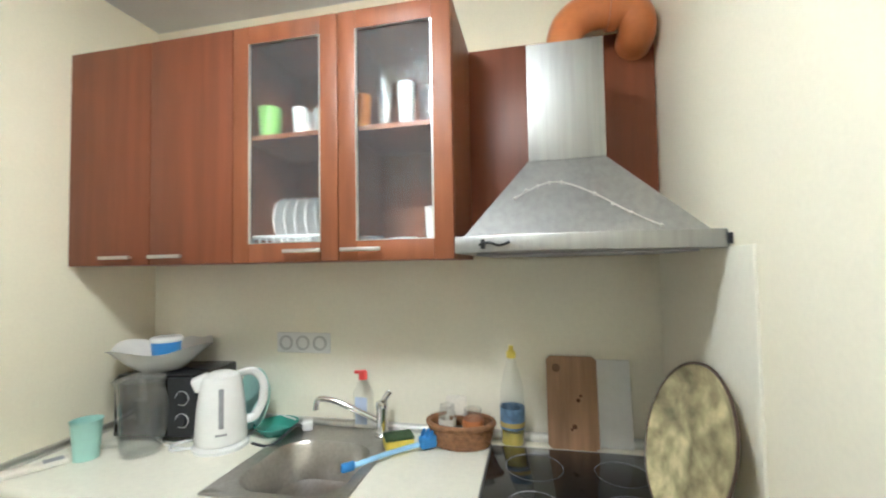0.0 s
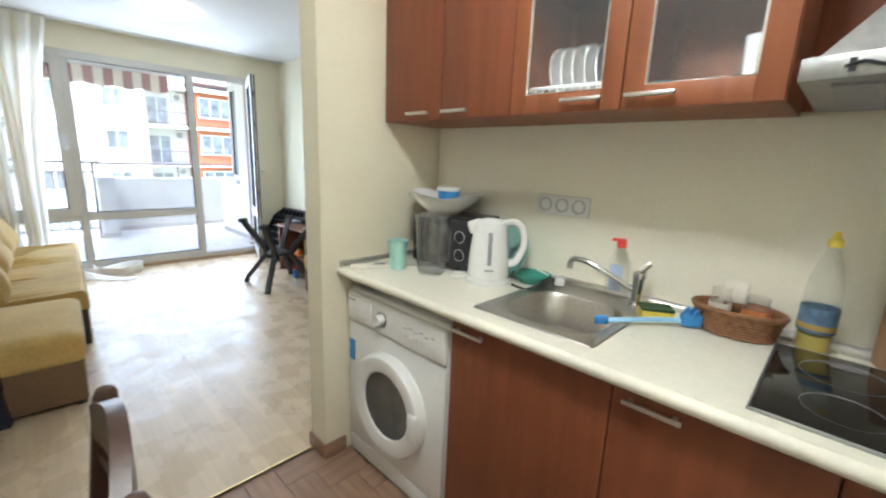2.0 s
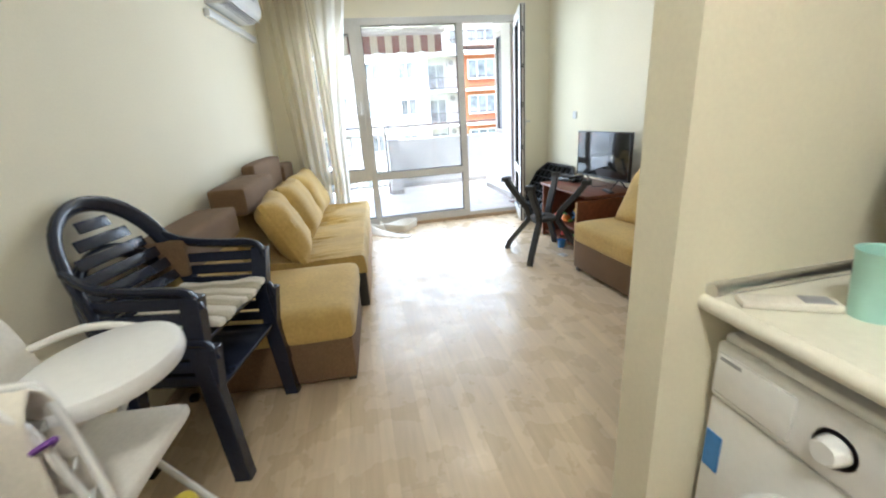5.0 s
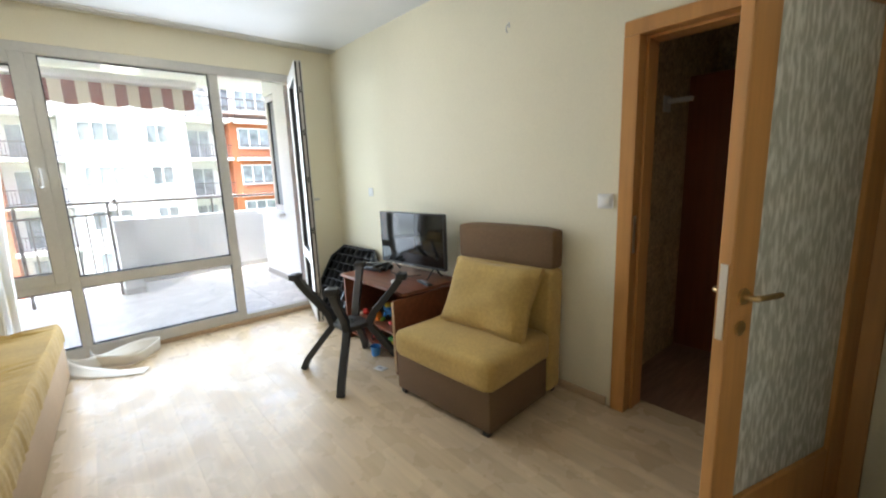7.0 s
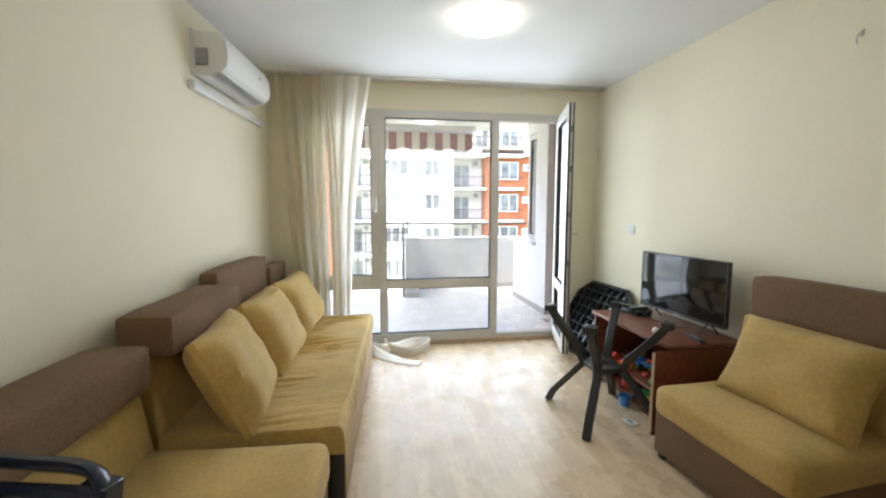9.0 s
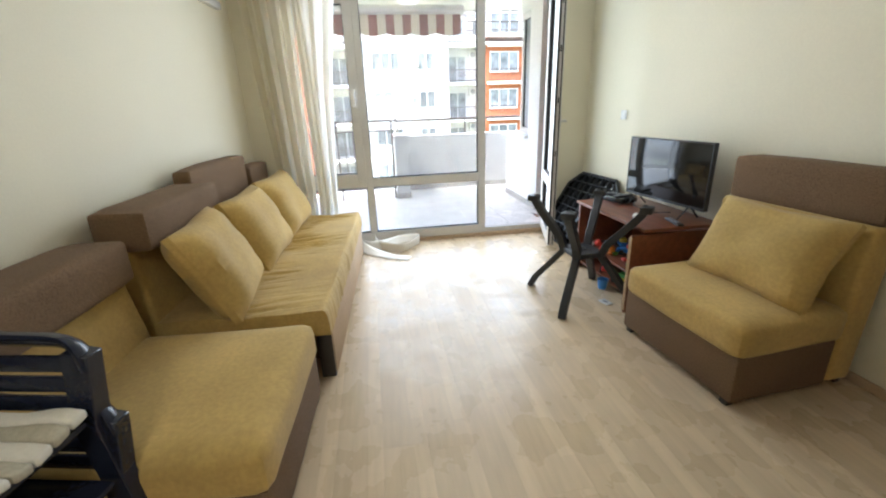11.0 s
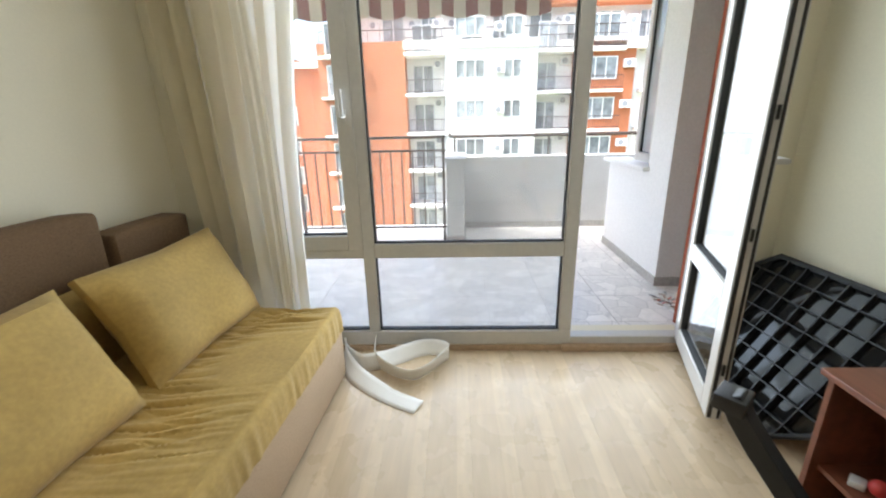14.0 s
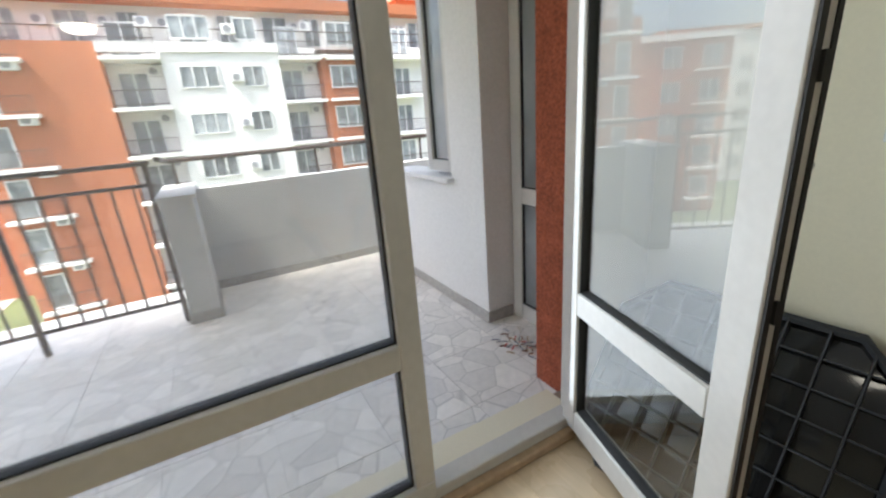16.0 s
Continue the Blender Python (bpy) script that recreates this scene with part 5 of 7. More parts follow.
jug = lathe([(0, 0.0), (0.055, 0.0), (0.06, 0.02), *[(0.06 + 0.01 * k / 24, 0.02 + 0.22 * k / 24) for k in range(1, 24)], (0.07, 0.24), (0.074, 0.25), (0.07, 0.25), (0.065, 0.235), (0.055, 0.012), (0, 0.01)], 72)
for v in jug.verts:
    a = math.atan2(v.co.y, v.co.x)
    if 0.02 < v.co.z < 0.24:
        v.co.xy *= 1 + 0.05 * abs(math.sin(a * 6 + v.co.z * 50) * math.sin(a * 6 - v.co.z * 50))
    if v.co.z > 0.23 and v.co.x < -0.05:
        v.co.x -= 0.015
part("jug", jug, TUMBLER, pit)
part("handle", tube([(0.068, -0.01, 0.215), (0.105, -0.015, 0.215), (0.12, -0.018, 0.18), (0.11, -0.016, 0.09), (0.075, -0.012, 0.05)], 0.009, 10, smooth_to=5), TUMBLER, pit)
part("lid", lathe([(0, 0.262), (0.05, 0.262), (0.072, 0.254), (0.07, 0.248), (0, 0.25)], 32), TUMBLER, pit)
single("plastic_cup", lathe([(0, 0), (0.035, 0), (0.044, 0.125), (0.046, 0.128), (0.041, 0.126), (0.033, 0.006), (0, 0.006)], 32), TEAL, "pale teal plastic cup on the worktop", "cup", pose(-0.72, 1.93, WZ))
mw = thing("microwave_oven", "black microwave oven in the worktop's corner", "microwave", pose(-0.65, 2.2, WZ, 0, 0, 8))
part("body", block(-0.13, 0.2, -0.12, 0.11, 0.012, 0.24, 0.008), BLACK_GLOSS, mw)
part("door", block(-0.125, 0.075, -0.135, -0.12, 0.02, 0.232, 0.004), BLACK_GLASS, mw)
part("control_panel", block(0.08, 0.195, -0.133, -0.12, 0.02, 0.232, 0.004), BLACK_PLASTIC, mw)
for z in (0.08, 0.16):
    part("dial", moved(lathe([(0, 0.012), (0.018, 0.012), (0.02, 0.0), (0.026, 0.0), (0.026, -0.002)], 24), pose(0.138, -0.133, z, 90)), BLACK_PLASTIC, mw)
    part("dial_ring", tube([(0.138 + 0.025 * math.cos(a / 12 * math.pi), -0.134, z + 0.025 * math.sin(a / 12 * math.pi)) for a in range(24)], 0.0014, 4, closed=True), APPLIANCE, mw)
for x, y in ((-0.11, -0.09), (0.16, -0.09), (-0.11, 0.08), (0.16, 0.08)):
    part("foot", block(x, x + 0.02, y, y + 0.02, 0, 0.013), BLACK_PLASTIC, mw, smooth=False)


def square_bowl():
    bm = bmesh.new()
    rings = []
    for r, z, p in ((0.06, 0.0, 2.4), (0.075, 0.004, 2.6), (0.125, 0.05, 3.2), (0.165, 0.092, 3.6), (0.17, 0.094, 3.6), (0.16, 0.088, 3.6), (0.115, 0.045, 3.2), (0.06, 0.01, 2.4)):
        row = []
        for i in range(40):
            a = 2 * math.pi * i / 40
            c, s = math.cos(a), math.sin(a)
            k = r / (abs(c) ** p + abs(s) ** p) ** (1 / p)
            row.append(bm.verts.new((k * c, k * s, z + 0.012 * (z > 0.08) * math.cos(4 * a + math.pi))))
        rings.append(row)
    for a, b in zip(rings, rings[1:]):
        for i in range(40):
            bm.faces.new((a[i], a[(i + 1) % 40], b[(i + 1) % 40], b[i]))
    bm.faces.new(rings[0][::-1])
    bm.faces.new(rings[-1])
    bmesh.ops.recalc_face_normals(bm, faces=bm.faces[:])
    return bm


single("serving_bowl", square_bowl(), CERAMIC, "large square white china bowl standing on the microwave", "bowl", pose(-0.665, 2.17, WZ + 0.24, 0, 0, 40))
tub = thing("plastic_tub", "small white and blue plastic food tub in the bowl", "tub", pose(-0.65, 2.17, WZ + 0.25))
part("pot", lathe([(0, 0), (0.045, 0), (0.052, 0.1), (0, 0.1)], 28), BLUE, tub)
part("lid", lathe([(0.054, 0.098), (0.056, 0.1), (0.056, 0.112), (0.05, 0.116), (0, 0.114)], 28), APPLIANCE, tub)
single("food_cover", lathe([(0, 0), (0.1, 0.0), (0.115, 0.012), (0.112, 0.016), (0.09, 0.006), (0, 0.006)], 32), TEAL, "round pale teal plastic lid propped behind the kettle", "lid", pose(-0.32, 2.26, WZ + 0.117, 78, 0, -25))
DTEAL = material("dark_teal_glaze", (0.07, 0.3, 0.24), 0.2, grain=30, vary=0.05)
single("teal_plate", lathe([(0, 0), (0.05, 0.0), (0.08, 0.03), (0.082, 0.036), (0.05, 0.008), (0, 0.008)], 32), DTEAL, "dark teal plate on the worktop behind the kettle", "plate", pose(-0.21, 2.235, WZ))
part("cord", moved(tube([(-0.4, 2.06, WZ + 0.006), (-0.47, 2.02, WZ + 0.005), (-0.5, 2.07, WZ + 0.005), (-0.44, 2.14, WZ + 0.005)], 0.005, 6, smooth_to=8), ket.matrix_basis.inverted()), APPLIANCE, ket, "looped white cord")
single("black_lead", tube([(-0.23, 2.12, WZ + 0.006), (-0.15, 2.12, WZ + 0.006), (-0.11, 2.2, WZ + 0.045), (-0.13, 2.28, WZ + 0.012)], 0.005, 6, smooth_to=8), BLACK_PLASTIC, "black power lead on the worktop", "cord")
plug = thing("power_strip", "white extension lead with a plug on the worktop", "extension lead")
part("plug", moved(block(-0.02, 0.02, -0.025, 0.025, 0, 0.035, 0.008, 2), pose(-0.1, 2.27, WZ + 0.006, 0, 0, 30)), APPLIANCE, plug)
part("cord", tube([(-0.12, 2.265, WZ + 0.02), (-0.2, 2.31, WZ + 0.03), (-0.36, 2.315, WZ + 0.035), (-0.5, 2.32, WZ + 0.02)], 0.0045, 6, smooth_to=6), APPLIANCE, plug)
soap = thing("dish_soap_bottle", "clear dish soap bottle with a red cap behind the sink", "bottle", pose(0.115, 2.305, WZ + 0.004))
bot = lathe([(0, 0), (0.042, 0), (0.044, 0.01), (0.039, 0.1), (0.041, 0.14), (0.022, 0.175), (0.014, 0.185), (0.014, 0.195), (0, 0.195)], 28)
bmesh.ops.scale(bot, vec=(1, 0.62, 1), verts=bot.verts[:])
part("bottle", bot, TUMBLER, soap)
part("label", block(-0.024, 0.024, -0.0245, -0.022, 0.03, 0.13, 0.001), material("pale_blue_label", (0.5, 0.58, 0.75), 0.5), soap)
part("cap", joined(lathe([(0.017, 0.192), (0.017, 0.215), (0.012, 0.225), (0, 0.226)], 20), moved(block(-0.035, 0.0, -0.007, 0.007, 0.212, 0.224, 0.003), pose(0, 0, 0))), RED, soap)
sp = thing("dish_sponge", "yellow sponge with a dark green scouring side", "sponge", pose(0.29, 2.2, WZ, 0, 0, 30))
part("foam", block(-0.05, 0.05, -0.035, 0.035, 0, 0.032, 0.006), YELLOW, sp)
part("scourer", block(-0.05, 0.05, -0.035, 0.035, 0.032, 0.042, 0.003), material("scouring_green", (0.05, 0.09, 0.035), 0.95, grain=150, vary=0.4, bump=0.5), sp)
br = thing("dish_brush", "blue and white dish brush lying by the sink", "brush")
part("handle", tube([(0.19, 2.0, WZ + 0.012), (0.25, 2.06, WZ + 0.018), (0.3, 2.12, WZ + 0.018), (0.37, 2.18, WZ + 0.022)], 0.009, 10, smooth_to=5, flat=0.7), material("pale_blue_plastic", (0.35, 0.6, 0.85), 0.4), br)
part("head", moved(block(-0.03, 0.03, -0.02, 0.02, 0, 0.045, 0.012, 3), pose(0.395, 2.2, WZ + 0.004, 0, 0, 40)), BLUE, br)
part("bristles", joined(*[moved(tube([(0, 0, 0.03), (0.004 * (k % 3 - 1), 0.004 * (k // 3 - 1), 0.062)], 0.005, 6), pose(0.395 + 0.012 * (k % 3 - 1), 2.2 + 0.012 * (k // 3 - 1), WZ)) for k in range(9)]), BLUE, br)
part("tip", moved(block(-0.022, 0.022, -0.008, 0.008, 0, 0.028, 0.006, 2), pose(0.195, 2.0, WZ + 0.003, 0, 0, 45)), BLUE, br)
WICKER = material("brown_wicker", (0.25, 0.12, 0.05), 0.7, grain=60, vary=0.3, bump=0.2)
bas = thing("wicker_basket", "small oval brown wicker basket on the worktop", "basket", pose(0.5, 2.26, WZ))
for i in range(8):
    z = 0.008 + i * 0.0085
    g = 1 + 0.02 * i
    part("weave", tube([(0.098 * g * math.cos(a / 20 * math.pi) * (1 + 0.02 * (-1) ** (a + i)), 0.066 * g * math.sin(a / 20 * math.pi) * (1 + 0.02 * (-1) ** (a + i)), z) for a in range(40)], 0.0055, 6, closed=True), WICKER, bas)
part("rim", tube([(0.116 * math.cos(a / 20 * math.pi), 0.08 * math.sin(a / 20 * math.pi), 0.078) for a in range(40)], 0.009, 8, closed=True), WICKER, bas)
part("bottom", slab(circle_pts(0, 0, 0.095, 0.063, 32), 0.002, 0.008), WICKER, bas)


def jar(x, y, r, h, label_mat, m):
    j = thing("glass_jar", "clear glass jar with a paper label in the basket", "jar", pose(x, y, WZ + 0.009), "basket jars")
    part("glass", lathe([(0, 0), (r, 0), (r, h * 0.75), (r * 0.85, h * 0.85), (r * 0.85, h), (r * 0.78, h), (r * 0.78, h * 0.85), (r * 0.9, h * 0.72), (r * 0.9, 0.006), (0, 0.006)], 26), TUMBLER, j)
    part("label", moved(lathe([(r + 0.0008, 0.035), (r + 0.0008, 0.085)], 26), pose(0, 0, 0)), label_mat, j)
    part("filling", lathe([(0, 0.008), (r * 0.86, 0.008), (r * 0.86, 0.05), (0, 0.05)], 22), m, j)


SPICE = material("orange_spice", (0.5, 0.2, 0.06), 0.8, grain=90, vary=0.2)
jar(0.455, 2.245, 0.03, 0.13, CLOTH_WHITE, SPICE)
jar(0.545, 2.25, 0.036, 0.12, material("orange_label", (0.6, 0.22, 0.07), 0.5), SPICE)
packet = plush(0.075, 0.035, 0.15, 0.0, 0.012, 10, 6)
for v in packet.verts:
    v.co.y *= 1.0 - 0.75 * max(0.0, (v.co.z - 0.1) / 0.05)
pk = thing("spice_packet", "crumpled pale foil spice packet with brown print in the basket", "packet", pose(0.478, 2.305, WZ + 0.009, 6, 0, 10))
part("bag", packet, CLOTH_WHITE, pk)
part("print", block(-0.026, 0.026, -0.0235, -0.0195, 0.05, 0.085, 0.001), WICKER, pk, "brown printed band")
oil = thing("oil_bottle", "clear plastic oil bottle with a yellow cap and coloured label", "bottle", pose(0.678, 2.29, WZ))
part("bottle", lathe([(0, 0), (0.04, 0), (0.042, 0.01), (0.04, 0.06), (0.042, 0.13), (0.038, 0.2), (0.024, 0.26), (0.014, 0.285), (0.014, 0.3), (0, 0.3)], 30), TUMBLER, oil)
part("label", lathe([(0.0428, 0.06), (0.0428, 0.13)], 30), material("oil_label_blue", (0.12, 0.2, 0.32), 0.4, grain=25, vary=0.6), oil, "blue and yellow label")
part("label_band", lathe([(0.0434, 0.068), (0.0434, 0.084)], 30), material("ochre_band", (0.5, 0.36, 0.1), 0.5), oil)
part("oil", lathe([(0, 0.006), (0.037, 0.006), (0.037, 0.05), (0, 0.05)], 26), material("pale_oil", (0.55, 0.45, 0.1), 0.2), oil)
part("cap", lathe([(0.016, 0.298), (0.017, 0.318), (0.009, 0.325), (0.008, 0.34), (0, 0.342)], 20), YELLOW, oil)
BOARD = material("worn_board_wood", (0.38, 0.23, 0.13), 0.75, grain=35, vary=0.2, bump=0.05, stretch=(1, 1, 0.1), coarse=9, stain=0.2)
cb = thing("chopping_board", "worn wooden chopping board leaning on the splashback", "chopping board", pose(0.88, 2.28, WZ + 0.001, -7.5))
part("board", moved(slab([(x, y) for x, y in ((-0.083, 0.012), (-0.071, 0), (0.071, 0), (0.083, 0.012), (0.083, 0.292), (0.071, 0.304), (-0.071, 0.304), (-0.083, 0.292))], -0.009, 0.009, 0.003), pose(0, 0, 0, 90)), BOARD, cb)
# no hole is cut: its shaded depth is a dark brown disc
part("hang_hole", moved(lathe([(0.012, 0), (0.014, 0.002), (0.014, 0.0), (0, 0.0)], 20), pose(-0.05, -0.0095, 0.265, 90)), material("dark_hole_disc", (0.2, 0.11, 0.06), 0.8), cb)
for x, z, r in ((0.02, 0.16, 0.007), (0.005, 0.075, 0.008), (0.028, 0.175, 0.005), (-0.004, 0.065, 0.005)):
    part("stain", moved(lathe([(0, 0.0005), (r, 0.0003)], 14), pose(x, -0.0095, z, 90)), material("burn_stain", (0.12, 0.05, 0.025), 0.8, grain=60, vary=0.5), cb)
single("white_board", moved(slab([(-0.09, 0), (0.09, 0), (0.09, 0.29), (-0.09, 0.29)], -0.004, 0.004, 0.002), pose(0.985, 2.31, WZ + 0.001, 83)), APPLIANCE, "thin white plastic chopping board leaning on the splashback", "chopping board")
AGATE = material("mottled_gold_glaze", (0.42, 0.37, 0.2), 0.25, grain=22, vary=0.5, bump=0.0, coarse=9, stain=0.45)
trk = thing("decorative_tray", "round mottled brown-gold tray leaning on the side wall", "tray", pose(1.12, 1.9, WZ + 0.195, 0, 73.7, -172))
part("dish", lathe([(0, 0.0), (0.148, 0.0), (0.182, 0.016), (0.188, 0.022), (0.18, 0.024), (0.146, 0.006), (0, 0.006)], 44), AGATE, trk)
part("rim", tube([(0.186 * math.cos(a / 24 * math.pi), 0.186 * math.sin(a / 24 * math.pi), 0.022) for a in range(48)], 0.004, 6, closed=True), DARK_WOOD, trk)
rem = thing("remote_control", "pale grey air conditioner remote on the worktop", "remote control", pose(-0.795, 1.83, WZ, 0, 0, 62))
part("body", block(-0.085, 0.085, -0.024, 0.024, 0, 0.018, 0.007, 2), CLOTH_WHITE, rem)
part("display", block(0.02, 0.07, -0.017, 0.017, 0.017, 0.0195, 0.001), GREY_PRINT, rem)
single("plastic_bag", moved(plush(0.15, 0.1, 0.04, 0.0, 0.02, 8, 4), pose(-0.74, 2.03, WZ, 0, 0, 30)), TUMBLER, "crumpled clear plastic bag on the worktop", "bag")


# ceiling lamps
def ceiling_lamp(x, y, label, strength):
    l = thing("ceiling_lamp", label, "lamp", pose(x, y, CEIL), "ceiling lamps")
    part("base", lathe([(0.1, 0), (0.1, -0.02), (0.0, -0.02)], 32), BRASS, l)
    part("shade", lathe([(0, -0.098), (0.05, -0.094), (0.11, -0.075), (0.155, -0.04), (0.162, -0.028), (0.16, -0.026), (0, -0.026)], 40), glowing("lit_opal_glass", (1.0, 0.9, 0.74), strength), l, "lit opal glass bowl")
    part("finial", lathe([(0, -0.118), (0.008, -0.112), (0.006, -0.1), (0.014, -0.097), (0, -0.095)], 16), BRASS, l)


ceiling_lamp(-3.93, 1.9, "round opal glass ceiling lamp, lit, in the living room", 2.8)
ceiling_lamp(0.26, 1.05, "round opal glass ceiling lamp, lit, in the kitchen", 12.0)

# flexes on the worktop beside the kettle
single("kettle_cable", tube([(-0.58, 2.16, WZ + 0.004), (-0.62, 2.1, WZ + 0.004), (-0.5, 2.05, WZ + 0.004), (-0.36, 2.06, WZ + 0.004), (-0.3, 2.16, WZ + 0.004), (-0.3, 2.27, WZ + 0.005), (-0.22, 2.3, WZ + 0.008)], 0.004, 6, smooth_to=6), APPLIANCE, "white kettle flex curling over the worktop", "cable")
single("black_cable", tube([(-0.4, 2.29, WZ + 0.004), (-0.34, 2.25, WZ + 0.004), (-0.25, 2.24, WZ + 0.004), (-0.19, 2.27, WZ + 0.004), (-0.22, 2.31, WZ + 0.005)], 0.004, 6, smooth_to=6), BLACK_PLASTIC, "thin black flex lying on the worktop", "cable")


# ---- small things in the living room ----
ac = thing("air_conditioner", "white wall-mounted split air conditioner", "air conditioner", pose(-4.4, left_y(-4.4), 2.24, 0, 0, WALL_TURN))
prof = [(0.0, 0.0), (0.12, 0.0), (0.2, 0.05), (0.215, 0.1), (0.205, 0.2), (0.17, 0.26), (0.0, 0.265)]


def extrude_profile(pts, x0, x1):
    bm = bmesh.new()
    a = [bm.verts.new((x0, y, z)) for y, z in pts]
    b = [bm.verts.new((x1, y, z)) for y, z in pts]
    for i in range(len(pts)):
        j = (i + 1) % len(pts)
        bm.faces.new((a[i], a[j], b[j], b[i]))
    bm.faces.new(a[::-1])
    bm.faces.new(b)
    bmesh.ops.recalc_face_normals(bm, faces=bm.faces[:])
    bmesh.ops.bevel(bm, geom=bm.edges[:], offset=0.006, segments=2, affect="EDGES")
    return bm


part("housing", extrude_profile(prof, -0.42, 0.38), APPLIANCE, ac)
part("flap", moved(block(-0.36, 0.36, -0.004, 0.004, -0.04, 0.04, 0.003), pose(0, 0.168, 0.022, 58)), APPLIANCE, ac)
for i in range(4):
    part("louvre", moved(block(-0.36, 0.36, -0.002, 0.002, -0.008, 0.008), pose(0, 0.1 + i * 0.02, 0.002, 50)), GREY_PRINT, ac, smooth=False)
part("wall_plate", block(-0.3, 0.395, -0.0, 0.02, 0.0, 0.27, 0.004), APPLIANCE, ac)
part("control_box", block(0.379, 0.395, 0.03, 0.1, 0.06, 0.16, 0.004), GREY_PRINT, ac)
part("badge", block(-0.2, -0.17, 0.209, 0.217, 0.14, 0.16), GREY_PRINT, ac, smooth=False)
single("pipe_trunking", moved(block(-0.75, 0.45, 0.0, 0.045, -0.1, -0.045, 0.006), pose(-4.4, left_y(-4.4), 2.24, 0, 0, WALL_TURN)), APPLIANCE, "white pipe trunking below the air conditioner", "trunking")

for x in (-2.25, -2.95):
    single("wall_hook", joined(tube([(x, 3.549, 2.285), (x, 3.53, 2.28), (x + 0.004, 3.515, 2.255), (x, 3.53, 2.235)], 0.004, 6, smooth_to=4), block(x - 0.006, x + 0.006, 3.545, 3.55, 2.27, 2.3)), PVC, "small white hook in the wall", "hook", group="wall hooks")
th = thing("wall_socket", "small white wall socket beside the television", "socket", pose(-4.71, 3.55, 1.232))
part("plate", block(-0.04, 0.04, -0.012, 0, -0.04, 0.04, 0.005), APPLIANCE, th)
part("insert", moved(lathe([(0.025, 0), (0.025, 0.003), (0.02, 0.0), (0, -0.004)], 20), pose(0, -0.012, 0, 90)), APPLIANCE, th)
sw = thing("light_switch", "white light switch beside the inner door", "switch", pose(-2.275, 3.55, 1.205))
part("plate", block(-0.045, 0.045, -0.011, 0, -0.04, 0.04, 0.004), APPLIANCE, sw)
part("rocker", block(-0.03, 0.03, -0.016, -0.01, -0.03, 0.03, 0.003), APPLIANCE, sw)
single("paper_card", joined(block(-0.045, 0.045, -0.03, 0.03, 0.0, 0.004, 0.001)), APPLIANCE, "small white card lying on the laminate floor", "card", pose(-3.593, 2.846, 0.001, 0, 0, 12))
part("mark", block(-0.018, 0.018, -0.012, 0.012, 0.0041, 0.0052), GREY_PRINT, bpy.data.objects["paper_card"], smooth=False)


def ribbon(points, w, twist):
    """A soft strip of cloth along points; twist: lean of its breadth from upright, in degrees."""
    bm, rows = bmesh.new(), []
    pts = [Vector(p) for p in points]
    fine, tw = [], []
    for i in range(len(pts) - 1):
        p0, p1, p2, p3 = pts[max(i - 1, 0)], pts[i], pts[i + 1], pts[min(i + 2, len(pts) - 1)]
        for k in range(8):
            t = k / 8
            fine.append(0.5 * (2 * p1 + (p2 - p0) * t + (2 * p0 - 5 * p1 + 4 * p2 - p3) * t * t + (3 * p1 - p0 - 3 * p2 + p3) * t ** 3))
            tw.append(twist[i] + (twist[i + 1] - twist[i]) * t)
    fine.append(pts[-1])
    tw.append(twist[-1])
    for i, p in enumerate(fine):
        d = (fine[min(i + 1, len(fine) - 1)] - fine[max(i - 1, 0)])
        d.z = 0
        d.normalize()
        n = Vector((-d.y, d.x, 0))
        a = radians(tw[i])
        side = Vector((0, 0, 1)) * math.cos(a) + n * math.sin(a)
        base_z = max(p.z, 0.003)
        rows.append([bm.verts.new((p.x + side.x * w * k, p.y + side.y * w * k, base_z + abs(side.z) * w * k + 0.0008 * (k * 3 % 2))) for k in (0, 0.25, 0.5, 0.75, 1.0)])
    for a, b in zip(rows, rows[1:]):
        for k in range(4):
            bm.faces.new((a[k], a[k + 1], b[k + 1], b[k]))
    return bm


cl = single("fabric_strip", ribbon([(-5.448, 1.502, 0.0), (-5.423, 1.353, 0.0), (-5.434, 1.264, 0.0), (-5.298, 1.255, 0.0), (-5.169, 1.325, 0.0), (-5.07, 1.512, 0.0), (-5.225, 1.668, 0.0), (-5.294, 1.7, 0.0), (-5.31, 1.559, 0.0), (-5.196, 1.378, 0.0), (-5.152, 1.217, 0.0), (-5.245, 1.128, 0.0), (-5.339, 1.072, 0.02), (-5.195, 1.088, 0.01), (-5.042, 1.173, 0.0), (-4.889, 1.363, 0.0), (-4.791, 1.543, 0.0)], 0.1, [0, 0, 4, 8, -8, -25, -12, 0, -20, -35, -15, 0, 8, 25, 55, 84, 86]), material("white_webbing", (0.82, 0.8, 0.75), 0.7, grain=200, vary=0.03, bump=0.04), "long off-white fabric strip lying in loose loops on the floor", "fabric")
sol = cl.modifiers.new("thickness", "SOLIDIFY")
sol.thickness = 0.002

